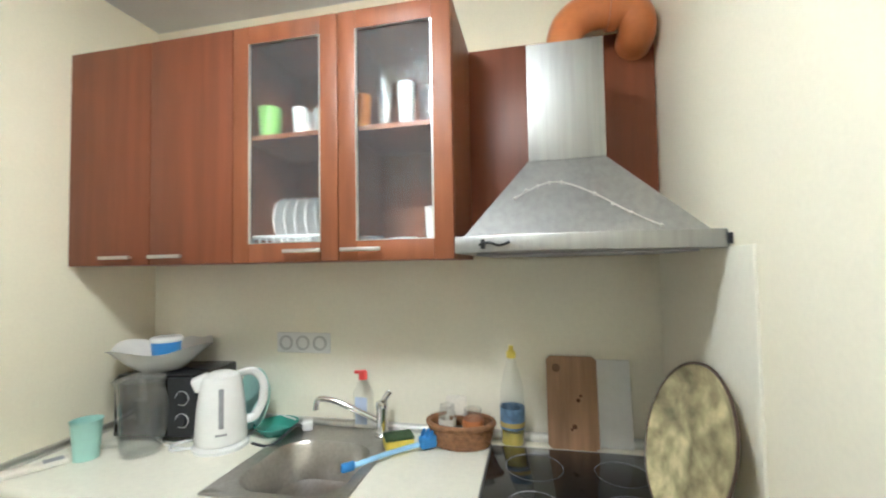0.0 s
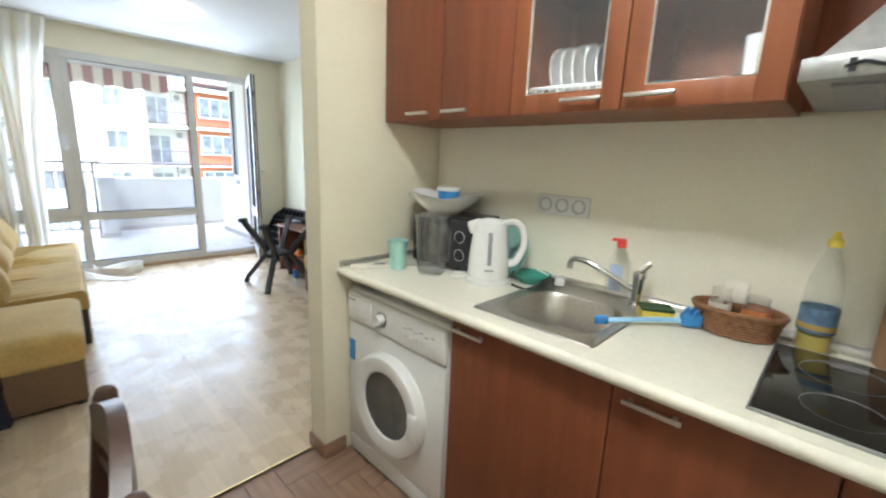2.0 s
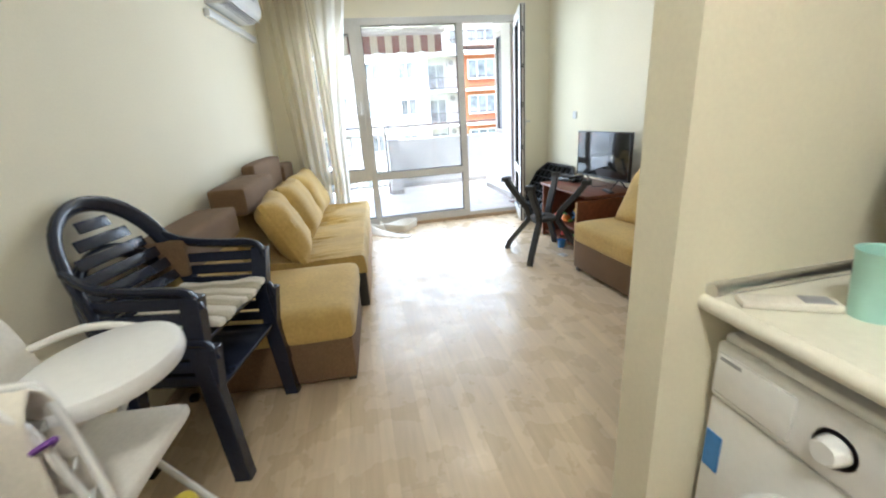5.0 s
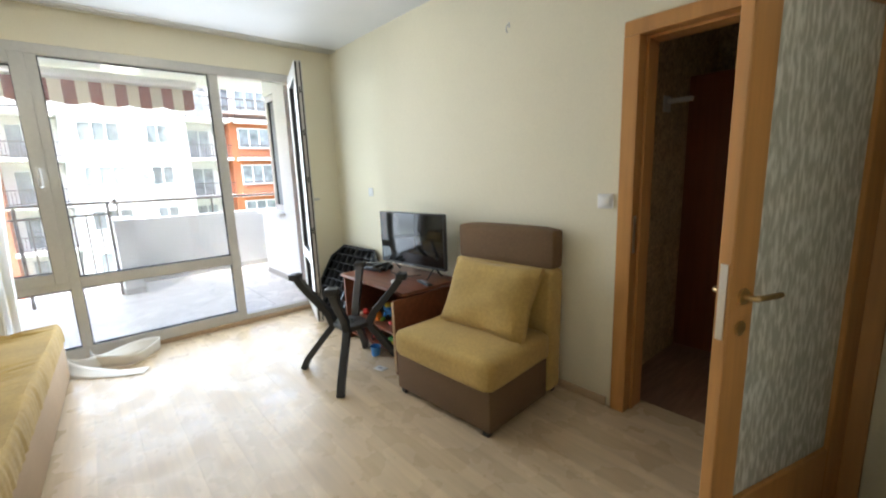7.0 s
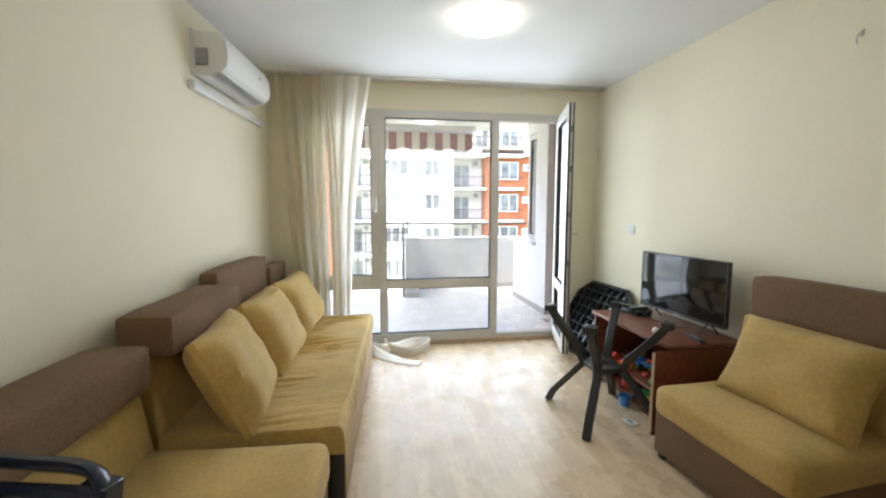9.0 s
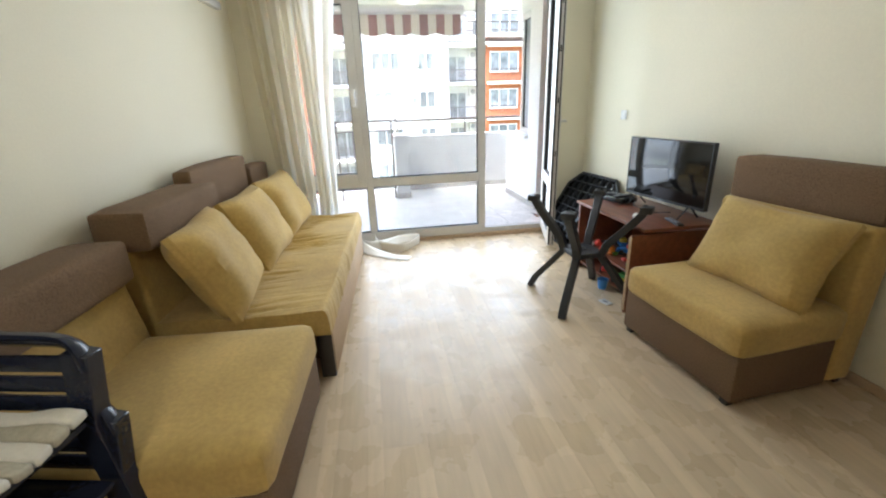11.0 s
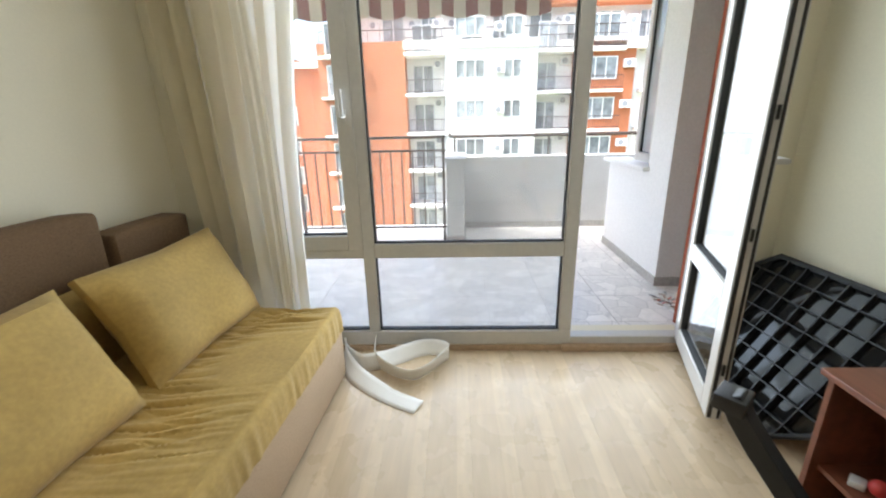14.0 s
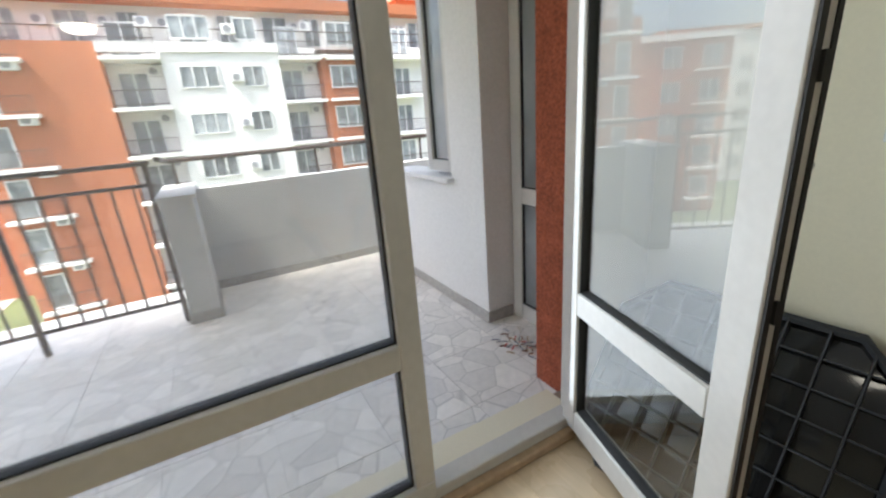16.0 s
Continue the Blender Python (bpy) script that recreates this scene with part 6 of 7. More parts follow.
# set-top box, remotes and cable on the cabinet
stb = thing("set_top_box", "black set-top box beside the television", "set-top box", pose(-4.2, 3.24, TZ, 0, 0, 12))
part("case", block(-0.13, 0.13, -0.08, 0.08, 0.006, 0.045, 0.006), BLACK_GLOSS, stb)
part("display", block(-0.05, 0.05, -0.0815, -0.079, 0.015, 0.033), BLACK_GLASS, stb, smooth=False)
for x, y in ((-0.11, -0.06), (0.1, -0.06), (-0.11, 0.06), (0.1, 0.06)):
    part("foot", block(x - 0.01, x + 0.01, y - 0.01, y + 0.01, 0, 0.007), BLACK_PLASTIC, stb, smooth=False)
for m, l in ((pose(-4.22, 3.22, TZ + 0.0455, 0, 0, 35), "black remote control lying on the set-top box"), (pose(-4.14, 3.25, TZ + 0.0455, 0, 0, 100), "black remote control lying on the set-top box"), (pose(-3.5, 3.22, TZ, 0, 0, -12), "slim dark remote control on the cabinet")):
    r_ = thing("remote_control", l, "remote control", m, "remote controls")
    part("body", block(-0.09, 0.09, -0.022, 0.022, 0, 0.017, 0.006), BLACK_PLASTIC, r_)
    part("keypad", joined(*[block(-0.075 + 0.022 * i, -0.062 + 0.022 * i, y, y + 0.008, 0.016, 0.0185) for i in range(6) for y in (-0.014, -0.004, 0.006)]), GREY_PRINT, r_, smooth=False)
single("television_cable", tube([(-4.05, 3.3, TZ + 0.03), (-3.98, 3.25, TZ + 0.006), (-3.86, 3.28, TZ + 0.006), (-3.78, 3.24, TZ + 0.006), (-3.68, 3.33, TZ + 0.02)], 0.004, 6, smooth_to=6), BLACK_PLASTIC, "black cable on the cabinet top", "cable")
single("small_ball", lathe([(0, -0.022)] + [(0.022 * math.cos(radians(a)), 0.022 * math.sin(radians(a))) for a in range(-75, 90, 15)] + [(0, 0.022)], 18), CERAMIC, "small white ball on the cabinet top", "ball", pose(-3.66, 3.05, TZ + 0.022))


# toys on the open shelf
def toy_ball(x, y, z, r, m, l):
    single("toy_ball", lathe([(0, -r)] + [(r * math.cos(radians(a)), r * math.sin(radians(a))) for a in range(-75, 90, 15)] + [(0, r)], 18), m, l, "toy", pose(x, y, z), "toys")


def toy_car(x, y, z, rz, m, m2, l):
    c = thing("toy_car", l, "toy", pose(x, y, z, 0, 0, rz), "toys")
    part("body", block(-0.07, 0.07, -0.032, 0.032, 0.016, 0.05, 0.01, 2), m, c)
    part("cab", block(-0.02, 0.05, -0.028, 0.028, 0.05, 0.085, 0.012, 2), m2, c)
    for wx in (-0.045, 0.045):
        for wy in (-0.035, 0.035):
            part("wheel", moved(lathe([(0, -0.008), (0.018, -0.008), (0.018, 0.008), (0, 0.008)], 14), pose(wx, wy, 0.018, 90)), BLACK_PLASTIC, c)


GREEN = material("green_plastic", (0.1, 0.4, 0.12), 0.4)
SH = 0.218
crab = thing("bath_toy", "orange rubber bath toy with green eyes on the cabinet shelf", "toy", pose(-3.98, 3.08, SH), "toys")
part("body", lathe([(0, 0), (0.034, 0.002), (0.046, 0.022), (0.04, 0.05), (0.024, 0.07), (0, 0.076)], 24), ORANGE, crab)
for x in (-0.018, 0.018):
    part("eye", moved(lathe([(0, -0.012), (0.01, -0.007), (0.012, 0.002), (0.007, 0.011), (0, 0.013)], 14), pose(x, -0.012, 0.075)), GREEN, crab)
for x in (-0.052, 0.052):
    part("claw", moved(lathe([(0, -0.014), (0.012, -0.009), (0.016, 0.002), (0.009, 0.014), (0, 0.016)], 14), pose(x, -0.022, 0.018)), ORANGE, crab)
block_rng = random.Random(5)
for i in range(14):
    w, d, h = (block_rng.uniform(0.012, 0.026) for _ in range(3))
    m, l = block_rng.choice(((RED, "red"), (BLUE, "blue"), (YELLOW, "yellow"), (LIME, "lime green"), (CERAMIC, "white")))
    single("toy_brick", moved(block(-w, w, -d, d, 0, h, 0.004), pose(-4.2 + 0.045 * i, 3.07 + block_rng.uniform(-0.025, 0.16), SH + 0.0005, 0, 0, block_rng.uniform(0, 90))), m, l + " plastic toy brick on the cabinet shelf", "toy", group="toys")
toy_ball(-4.16, 3.08, SH + 0.028, 0.028, RED, "red toy ball on the cabinet shelf")
toy_ball(-3.75, 3.2, SH + 0.032, 0.032, YELLOW, "yellow toy ball on the cabinet shelf")
toy_car(-3.9, 3.2, SH, 30, BLUE, RED, "blue and red toy car on the cabinet shelf")
toy_car(-4.08, 3.25, SH, -20, BLUE, YELLOW, "blue and yellow toy truck on the cabinet shelf")
toy_car(-3.62, 3.08, SH, 80, GREEN, YELLOW, "green toy tractor on the cabinet shelf")
toy_car(-3.75, 3.06, 0.058, 20, YELLOW, GREEN, "yellow toy car on the cabinet's bottom board")
toy_car(-4.0, 3.08, 0.058, -35, RED, BLUE, "red toy car on the cabinet's bottom board")
single("toy_bucket", lathe([(0, 0), (0.03, 0), (0.04, 0.075), (0.043, 0.075), (0.037, 0.07), (0.027, 0.006), (0, 0.006)], 28), BLUE, "blue toy bucket on the floor beside the cabinet", "toy", pose(-3.82, 2.95, 0, 0, 0, 0), "toys")
pot = thing("saucepan", "dark steel saucepan on the cabinet shelf", "saucepan", pose(-3.52, 3.12, SH))
part("pan", lathe([(0, 0), (0.06, 0), (0.065, 0.01), (0.068, 0.085), (0.064, 0.085), (0.06, 0.012), (0, 0.01)], 28), STEEL, pot)
part("lid", lathe([(0.07, 0.086), (0.05, 0.098), (0.0, 0.104)], 28), STEEL, pot)
part("knob", lathe([(0.0, 0.104), (0.008, 0.106), (0.013, 0.118), (0, 0.122)], 14), BLACK_PLASTIC, pot)

# debris on the balcony floor
rng = random.Random(11)
for i in range(60):
    x, y = -6.1 + rng.gauss(0, 0.075), 3.45 + rng.gauss(0, 0.055)
    m = rng.choice((CLOTH_WHITE, WICKER, GREY_PRINT, PLY, CLOTH_WHITE, WICKER, GREY_PRINT, RED))
    l = rng.uniform(0.025, 0.08)
    a = rng.uniform(0, 6.3)
    single("litter_scrap", tube([(x, y, BZ + 0.004), (x + l * math.cos(a) * 0.5, y + l * math.sin(a) * 0.5, BZ + 0.008), (x + l * math.cos(a), y + l * math.sin(a), BZ + 0.004)], 0.004, 5), m, "small scrap of litter on the balcony tiles", "litter", group="balcony litter")


# ---- dining corner ----
tb = thing("dining_table", "oval dark-stained wooden dining table", "table", pose(-0.12, 0.22, 0))
part("tabletop", slab(circle_pts(0, 0, 0.66, 0.4, 72), 0.725, 0.75, 0.008), TABLE_TOP, tb)
part("apron", joined(block(-0.36, 0.36, -0.2, -0.18, 0.64, 0.724), block(-0.36, 0.36, 0.18, 0.2, 0.64, 0.724), block(-0.36, -0.34, -0.18, 0.18, 0.64, 0.724), block(0.34, 0.36, -0.18, 0.18, 0.64, 0.724)), DARK_WOOD, tb, smooth=False)
for x, y in ((-0.1, -0.18), (0.33, -0.18), (-0.3, 0.18), (0.33, 0.18)):
    part("leg", moved(lathe([(0, 0), (0.02, 0), (0.026, 0.1), (0.03, 0.4), (0.036, 0.62), (0.036, 0.72), (0, 0.72)], 16), pose(x, y, 0)), DARK_WOOD, tb)

INLAY = material("painted_tile_inlay", (0.5, 0.33, 0.2), 0.5, grain=30, vary=0.2)
SEATCLOTH = material("pale_seat_cloth", (0.6, 0.54, 0.45), 0.9, grain=90, vary=0.08, bump=0.1)


def dining_chair(m, label):
    """Origin on the floor under the seat's middle; the sitter looks along +y."""
    c = thing("dining_chair", label, "chair", m, "dining chairs")
    w, d = 0.195, 0.2
    part("seat_frame", block(-w, w, -d, d, 0.4, 0.445, 0.006), DARK_WOOD, c)
    part("seat", moved(plush(2 * w - 0.07, 2 * d - 0.07, 0.05, 0.012, 0.02, 8, 2), pose(0, 0, 0.44)), SEATCLOTH, c, "pale padded seat")
    for s in (-1, 1):
        part("leg", block(s * (w - 0.018) - 0.018, s * (w - 0.018) + 0.018, d - 0.04, d - 0.004, 0, 0.4, 0.004), DARK_WOOD, c)
        part("back_post", joined(flat_bar([(s * (w - 0.017), -d + 0.02, 0), (s * (w - 0.017), -d + 0.0, 0.42), (s * (w - 0.017), -d - 0.03, 0.72), (s * (w - 0.017), -d - 0.055, 0.92), (s * (w - 0.017), -d - 0.06, 0.95)], 0.034, 0.04, (1, 0, 0)), moved(lathe([(0.018, 0), (0.02, 0.01), (0.014, 0.024), (0, 0.03)], 14), pose(s * (w - 0.017), -d - 0.06, 0.945))), DARK_WOOD, c)
        part("stretcher", block(s * (w - 0.018) - 0.01, s * (w - 0.018) + 0.01, -d + 0.03, d - 0.04, 0.16, 0.19, 0.003), DARK_WOOD, c)

    def arch(z0, z1, rise, t):
        bm, n = bmesh.new(), 16
        rows = []
        for i in range(n + 1):
            u = i / n
            x = (2 * u - 1) * (w - 0.034)
            r = rise * math.sin(math.pi * u)
            y = -d - 0.04 - 0.018 * math.sin(math.pi * u) - 0.02 * (z0 - 0.6)
            rows.append([bm.verts.new(q) for q in ((x, y - t / 2, z0 + r * 0.3), (x, y + t / 2, z0 + r * 0.3), (x, y + t / 2, z1 + r), (x, y - t / 2, z1 + r))])
        for a, b in zip(rows, rows[1:]):
            for k in range(4):
                bm.faces.new((a[k], a[(k + 1) % 4], b[(k + 1) % 4], b[k]))
        bm.faces.new(rows[0])
        bm.faces.new(rows[-1])
        bmesh.ops.recalc_face_normals(bm, faces=bm.faces[:])
        return bm

    part("top_rail", arch(0.88, 0.95, 0.055, 0.026), DARK_WOOD, c)
    part("cross_rail", arch(0.83, 0.85, 0.012, 0.02), DARK_WOOD, c)
    part("lower_rail", arch(0.55, 0.59, 0.0, 0.02), DARK_WOOD, c)
    for x in (-0.085, 0.085):
        part("splat_post", block(x - 0.014, x + 0.014, -d - 0.064, -d - 0.044, 0.585, 0.835, 0.003), DARK_WOOD, c)
    ins = part("inlay", block(-0.07, 0.07, -d - 0.058, -d - 0.048, 0.6, 0.825), INLAY, c, "pale carved inlay with a dark leaf", smooth=False)
    for a in (40, 75, 105, 140):
        part("leaf", moved(block(0.0, 0.06, -0.0065, 0.0065, -0.006, 0.006, 0.003), pose(0, -d - 0.053, 0.71, 0, -a)), DARK_WOOD, ins)
    for x in (-0.055, -0.02, 0.02, 0.055):
        part("bead", block(x - 0.01, x + 0.01, -d - 0.07, -d - 0.045, 0.853, 0.874, 0.004), DARK_WOOD, c)
    return c


one = dining_chair(pose(-0.12, 0.575, 0, 0, 0, 178), "dark-stained dining chair with a carved back and pale seat")
copy_thing(one, pose(-0.47, 0.13, 0, 0, 0, -96))


def bubble_wand(points, body, cap, label, stripe):
    a, b = Vector(points[0]), Vector(points[1])
    t = thing("bubble_wand", label, "toy", group="bubble wands")
    d = (b - a)
    part("tube", tube([a, a + d * 0.62], 0.012, 14), body, t)
    part("label", tube([a + d * 0.25, a + d * 0.5], 0.0124, 14), stripe, t)
    part("cap", joined(tube([a + d * 0.6, a + d * 0.68], 0.016, 14), tube([a + d * 0.66, a + d * 0.69], 0.022, 18), tube([a + d * 0.68, a + d * 0.8, a + d * 0.9, a + d], 0.012, 12), tube([a + d * 0.93, a + d * 1.03], 0.017, 14)), cap, t)


bubble_wand([(-0.2, 0.1, 0.772), (-0.6, 0.245, 0.772)], ORANGE, YELLOW, "orange bubble wand with a yellow cap on the table", CLOTH_WHITE)
bubble_wand([(-0.1, 0.15, 0.772), (-0.42, 0.285, 0.772)], LIME, LIME, "green dotted bubble wand on the table", CLOTH_WHITE)


# stacked garden chairs
def garden_chair(m, label):
    """Faces +y; origin on the floor under the seat."""
    c = thing("garden_chair", label, "chair", m, "stacked garden chairs")
    part("seat", moved(plush(0.46, 0.38, 0.025, -0.008, 0.011, 8, 1), pose(0, -0.03, 0.41)), NAVY_PLASTIC, c)
    back_ = []
    for i in range(25):
        a = math.pi * i / 24
        back_.append((0.262 * math.cos(a), -0.2 - 0.17 * math.sin(a) ** 0.8, 0.46 + 0.44 * math.sin(a) ** 0.6))
    part("back_frame", tube(back_, 0.034, 12, flat=0.6), NAVY_PLASTIC, c)
    for i in range(6):
        z = 0.5 + i * 0.06
        half = 0.225 - 0.006 * i * i
        y = -0.205 - 0.17 * ((z - 0.46) / 0.44)
        part("slat", moved(block(-half, half, -0.006, 0.006, 0, 0.046, 0.004), pose(0, y, z, 20)), NAVY_PLASTIC, c)
    for s in (-1, 1):
        part("arm", tube([(s * 0.255, -0.27, 0.7), (s * 0.275, -0.18, 0.655), (s * 0.285, -0.04, 0.635), (s * 0.285, 0.09, 0.63), (s * 0.275, 0.15, 0.615), (s * 0.265, 0.17, 0.56)], 0.034, 10, smooth_to=5, flat=0.5), NAVY_PLASTIC, c)
        part("leg", flat_bar([(s * 0.27, 0.16, 0.61), (s * 0.262, 0.13, 0.4), (s * 0.27, 0.165, 0.0)], 0.05, 0.07, (1, 0, 0)), NAVY_PLASTIC, c)
        for z in (0.435, 0.495, 0.555):
            part("side_slat", block(s * 0.262 - 0.008, s * 0.262 + 0.008, -0.22, 0.15, z, z + 0.045, 0.005), NAVY_PLASTIC, c)
        part("leg", flat_bar([(s * 0.22, -0.2, 0.46), (s * 0.24, -0.24, 0.0)], 0.055, 0.04, (1, 0, 0)), NAVY_PLASTIC, c)
    return c


gc = garden_chair(pose(-1.97, 0.345, 0, 0, 0, -13), "navy plastic garden chair with a slatted back, stacked")
copy_thing(gc, pose(-1.967, 0.335, 0.2, 0, 0, -13))
pad = thing("chair_pad", "softly striped cream and grey-beige seat pad on the garden chair", "cushion", pose(-1.965, 0.335, 0.637, 0, 0, -11))
OLIVE = material("olive_stripe_cloth", (0.47, 0.43, 0.33), 0.9, grain=90, vary=0.1)
for i in range(9):
    strip = moved(plush(0.05, 0.38, 0.03, 0.004, 0.012, 9, 1), pose(-0.19 + i * 0.0475, 0, 0))
    for v in strip.verts:
        v.co.z += 0.022 * (noise.noise(Vector((v.co.x * 7, v.co.y * 7, 3))) + 0.5) + 0.05 * max(0.0, -v.co.y - 0.12)
        v.co.y += 0.012 * noise.noise(Vector((v.co.x * 9, v.co.y * 4, 8)))
    part("stripe", strip, OLIVE if i % 2 else CLOTH_WHITE, pad)

# baby's high chair
hc = thing("high_chair", "white and yellow folding baby high chair with a print seat", "high chair", pose(-1.2, 0.2, 0, 0, 0, -4))
WTUBE = material("white_enamel_tube", (0.78, 0.78, 0.76), 0.25, grain=40, vary=0.03, bump=0.0)
for s in (-1, 1):
    part("leg", tube([(s * 0.22, -0.28, 0.02), (s * 0.2, 0.02, 0.5), (s * 0.18, 0.2, 0.82)], 0.011, 10), WTUBE, hc)
    part("leg", tube([(s * 0.23, 0.32, 0.02), (s * 0.2, 0.0, 0.55), (s * 0.19, -0.14, 0.75)], 0.011, 10), WTUBE, hc)
    part("foot_cap", tube([(s * 0.23, 0.335, 0.0), (s * 0.228, 0.28, 0.085)], 0.015, 10), YELLOW, hc, "yellow plastic foot cap")
    part("arm_tube", tube([(s * 0.19, -0.2, 0.78), (s * 0.2, 0.05, 0.86), (s * 0.19, 0.22, 0.84)], 0.011, 10, smooth_to=4), WTUBE, hc)
part("foot_bar", tube([(-0.23, 0.33, 0.02), (0.23, 0.33, 0.02)], 0.011, 10), WTUBE, hc)
seatback = slab([(0.17 * math.cos(radians(a)), 0.3 + 0.25 * math.sin(radians(a))) for a in range(0, 181, 12)] + [(-0.17, 0.0), (0.17, 0.0)], -0.02, 0.02, 0.012)
part("backrest", moved(seatback, pose(-0.03, -0.035, 0.55, 106)), CLOTH_WHITE, hc, "padded white seat back with small coloured prints")
part("seat", moved(plush(0.34, 0.26, 0.05, 0.01, 0.02, 7, 3), pose(0, 0.14, 0.56)), CLOTH_WHITE, hc)
for x, z, m in ((0.05, 0.98, RED), (0.09, 0.88, YELLOW), (0.1, 0.8, DARK_WOOD), (-0.05, 0.85, RED)):
    part("print", moved(lathe([(0, 0.001), (0.018, 0.0)], 12), pose(x - 0.03, -0.035 - (z - 0.55) * 0.287 + 0.024, z, -74)), m, hc)
part("tray", moved(slab(circle_pts(0, 0, 0.185, 0.15, 40), 0.0, 0.05, 0.016), pose(0, 0.22, 0.82)), APPLIANCE, hc, "rounded white plastic tray")
part("footrest", moved(slab(circle_pts(0, 0, 0.13, 0.07, 28), 0, 0.03, 0.01), pose(0.04, 0.24, 0.34, 12)), YELLOW, hc, "yellow footrest")
part("side_clip", block(0.17, 0.215, -0.1, -0.02, 0.7, 0.78, 0.012, 2), YELLOW, hc)

# white airer with a cloth over it
ar = thing("clothes_airer", "white wire clothes airer standing folded beside the table", "airer")
part("frame", tube([(-0.84, 0.59, 0.008), (-0.95, 0.5, 0.55), (-1.0, 0.43, 0.88), (-1.0, 0.36, 0.93), (-1.0, 0.1, 0.92), (-1.0, -0.06, 0.9), (-0.98, -0.09, 0.82), (-0.86, -0.09, 0.008)], 0.008, 8, smooth_to=4), WTUBE, ar)
part("frame", tube([(-1.04, 0.56, 0.25), (-0.98, 0.52, 0.4), (-0.94, 0.46, 0.72), (-0.93, 0.42, 0.9), (-0.93, 0.3, 0.94), (-0.93, 0.05, 0.93), (-0.95, -0.06, 0.85), (-1.04, -0.08, 0.008)], 0.008, 8, smooth_to=4), WTUBE, ar)
part("leg", tube([(-0.93, 0.47, 0.6), (-0.98, 0.58, 0.24), (-1.0, 0.6, 0.05), (-1.04, 0.57, 0.008)], 0.008, 8, smooth_to=4), WTUBE, ar)
for i in range(9):
    z = 0.2 + i * 0.07
    part("wire", tube([(-0.99 + 0.004 * i, 0.53 - 0.01 * i, z), (-0.9 - 0.01 * i, 0.54 - 0.012 * i, z + 0.01)], 0.0028, 6), WTUBE, ar)
part("bow", joined(tube([(-0.95, 0.44, 0.83), (-0.92, 0.47, 0.86), (-0.92, 0.43, 0.84)], 0.006, 6, smooth_to=4), tube([(-0.95, 0.44, 0.83), (-0.93, 0.39, 0.85), (-0.93, 0.43, 0.83)], 0.006, 6, smooth_to=4)), material("purple_ribbon", (0.18, 0.07, 0.35), 0.6), ar, "purple ribbon bow")


def draped_cloth():
    bm, rows = bmesh.new(), []
    for i in range(21):
        u = i / 20
        y = 0.2 + 0.235 * u
        row = []
        for j in range(25):
            v = j / 24
            s = (v - 0.28) * 1.1
            x = -0.965 + (0.04 if s > 0 else -0.04) * min(1, abs(s) * 12) + 0.008 * noise.noise(Vector((u * 4, v * 3, 1)))
            z = 0.945 - abs(s) * (0.48 if s > 0 else 0.9) + 0.004 * noise.noise(Vector((u * 6, v * 6, 4)))
            row.append(bm.verts.new((x, y + 0.015 * s * noise.noise(Vector((u * 3, v, 9))), z)))
        rows.append(row)
    for a, b in zip(rows, rows[1:]):
        for k in range(24):
            bm.faces.new((a[k], b[k], b[k + 1], a[k + 1]))
    return bm


dc = single("draped_cloth", draped_cloth(), CLOTH_WHITE, "cream cloth hanging over the clothes airer", "cloth")
dc.modifiers.new("thickness", "SOLIDIFY").thickness = 0.003


# ---- floor pieces ----
def planks():
    rng = random.Random(4)
    base = tagged(new("floor_laminate"), "pale beech three-strip laminate floor of the living room", "floor", kind="structure")
    w, l = 0.192, 1.285
    row, y = 0, -0.1
    while y < 3.55:
        x = -5.39 - rng.random() * l
        while x < -1.02:
            a, b = max(x, -5.39), min(x + l, -1.015)
            if b - a > 0.03:
                ob = new("plank", mesh_of("plank", block(0.0002, b - a - 0.0002, 0.0002, w - 0.0002, -0.01, 0.0), LAMINATE, False))
                ob.parent = base
                ob.location = (a, y, 0)
            x += l
        y += w
        row += 1


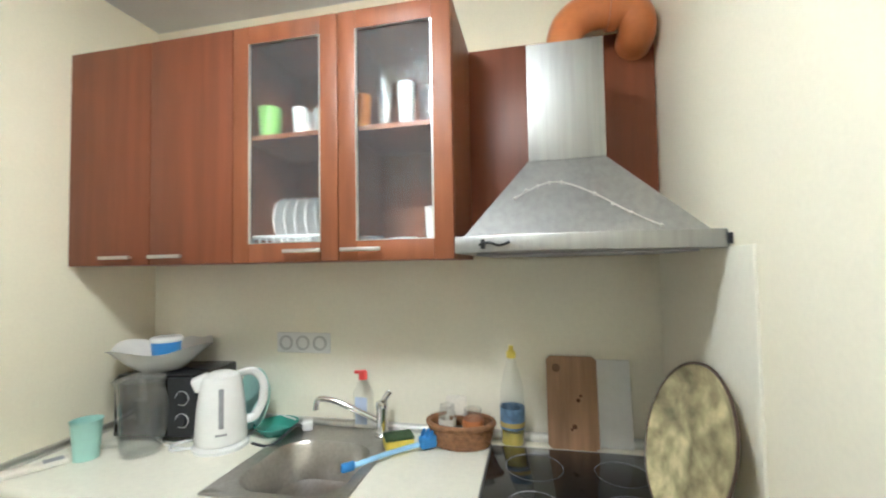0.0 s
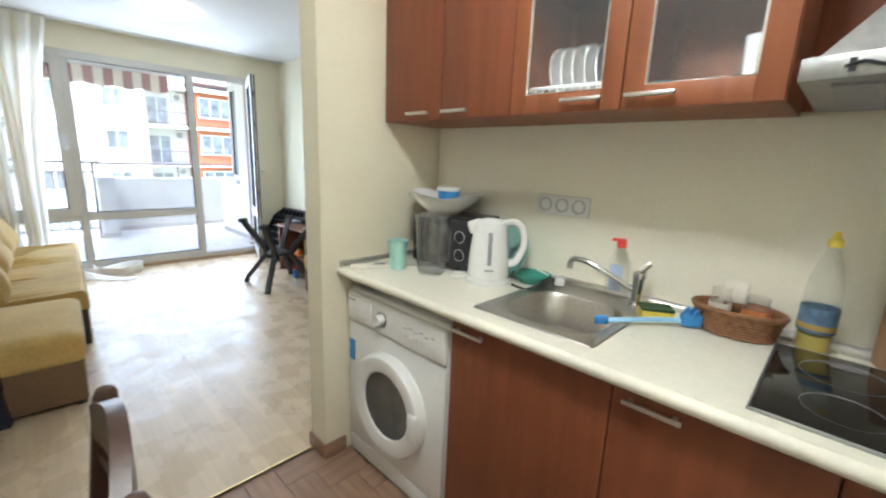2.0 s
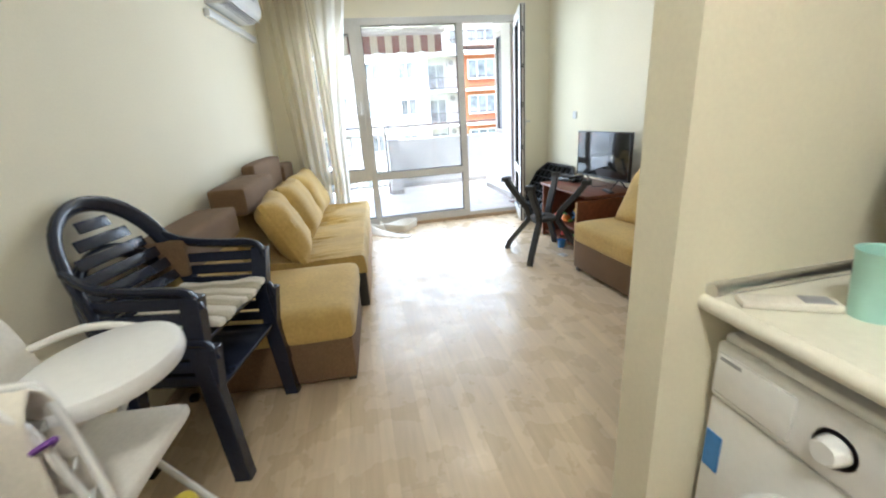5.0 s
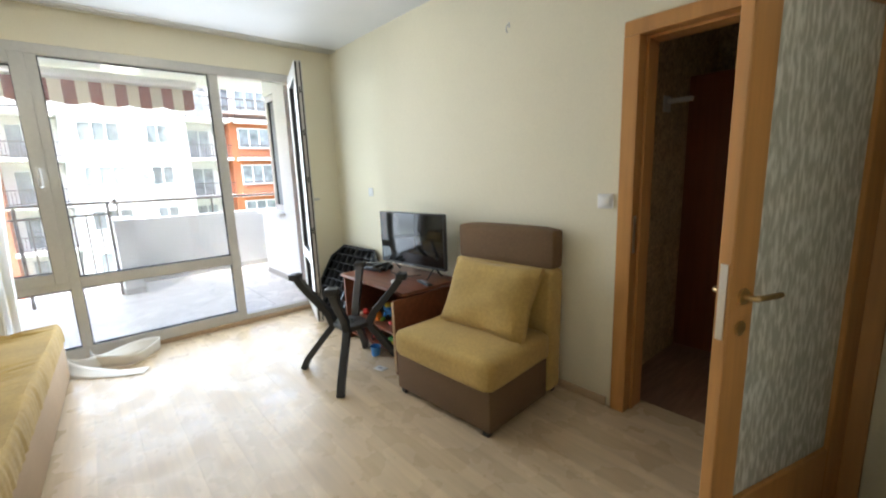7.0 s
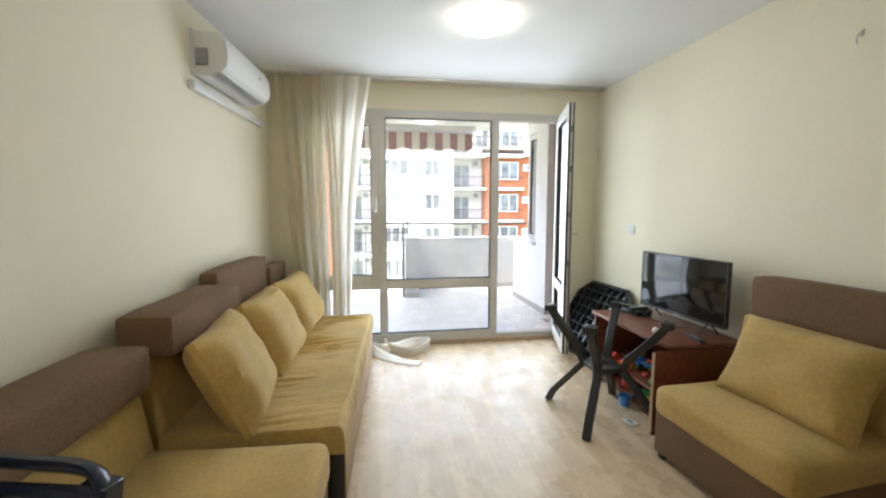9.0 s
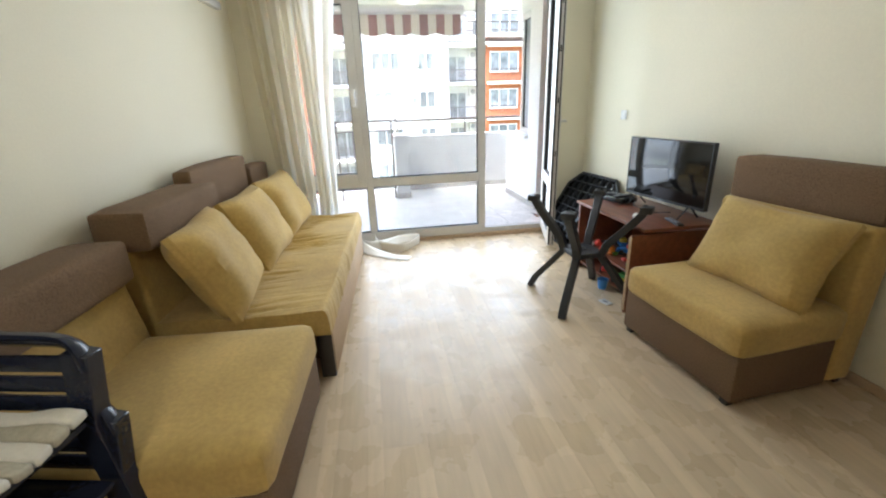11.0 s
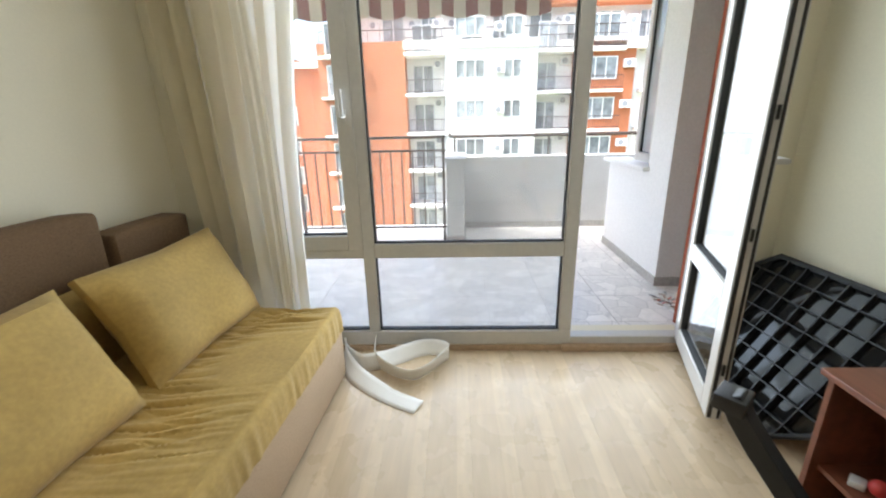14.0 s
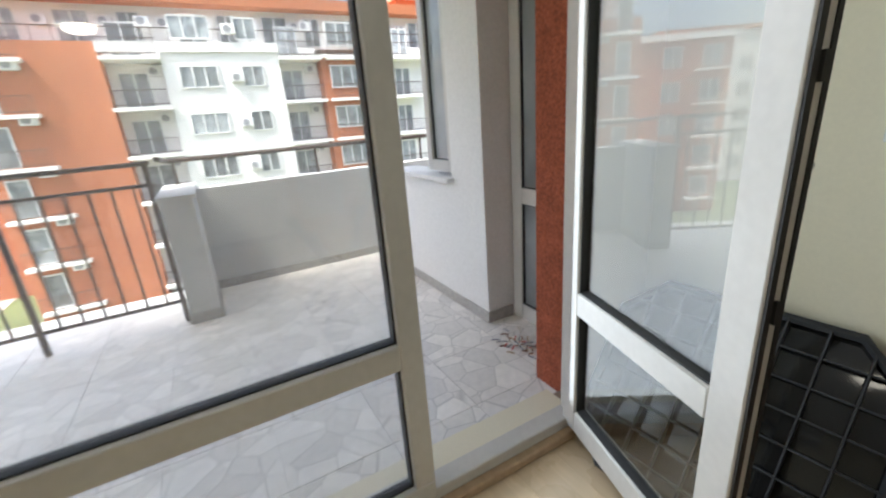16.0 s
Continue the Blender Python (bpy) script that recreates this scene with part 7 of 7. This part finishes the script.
def tiles(name, label, x0, x1, y0, y1, w, l, z, mat, gap, stagger=True, t=0.012):
    base = tagged(new(name), label, "floor", kind="structure")
    meshes, row, x = {}, 0, x0
    while x < x1 - 0.02:
        y = y0 - (l * ((row * 0.41) % 1) if stagger else 0)
        while y < y1:
            a, b, c, d = x, min(x + w, x1), max(y, y0), min(y + l, y1)
            if d - c > 0.03:
                key = (round(b - a, 3), round(d - c, 3))
                if key not in meshes:
                    meshes[key] = mesh_of("tile", block(gap / 2, key[0] - gap / 2, gap / 2, key[1] - gap / 2, -t, 0, 0.0015, 1), mat, False)
                ob = new("tile", meshes[key])
                ob.parent = base
                ob.location = (a, c, z)
            y += l
        x += w
        row += 1


def herringbone(x0, x1, y0, y1, w, n):
    """Wood-effect floor tiles of w by n * w, laid at right angles to one another."""
    base = tagged(new("floor_kitchen"), "brown wood-effect tiles laid in herringbone on the kitchen floor", "floor", kind="structure")
    starts, meshes = set(), {}
    for i in range(-n, int((x1 - x0) / w) + n + 1):
        for j in range(-n, int((y1 - y0) / w) + n + 1):
            d = (i - j) % (2 * n)
            starts.add((i - d, j, True) if d < n else (i, j - (2 * n - 1 - d), False))
    for i, j, across in sorted(starts):
        a, c = x0 + i * w, y0 + j * w
        b, d = (a + n * w, c + w) if across else (a + w, c + n * w)
        a, b, c, d = max(a, x0), min(b, x1), max(c, y0), min(d, y1)
        if b - a < 0.02 or d - c < 0.02:
            continue
        size = (round(b - a, 3), round(d - c, 3))
        long, short = (size[0], size[1]) if across else (size[1], size[0])
        if (long, short) not in meshes:
            meshes[long, short] = mesh_of("tile", block(0.001, short - 0.001, 0.001, long - 0.001, -0.012, 0, 0.0006, 1), TILE_BROWN, False)
        ob = new("tile", meshes[long, short])
        ob.parent = base
        ob.matrix_basis = pose(b, c, 0, 0, 0, 90) if across else pose(a, c, 0)


planks()
herringbone(-0.995, 1.19, -0.32, 2.36, 0.135, 3)
tiles("balcony_floor", "pale grey broken-stone patterned balcony tiles", -8.5, -5.63, -2.5, 3.8, 0.45, 0.45, BZ, STONE_TILE, 0.0022, False)
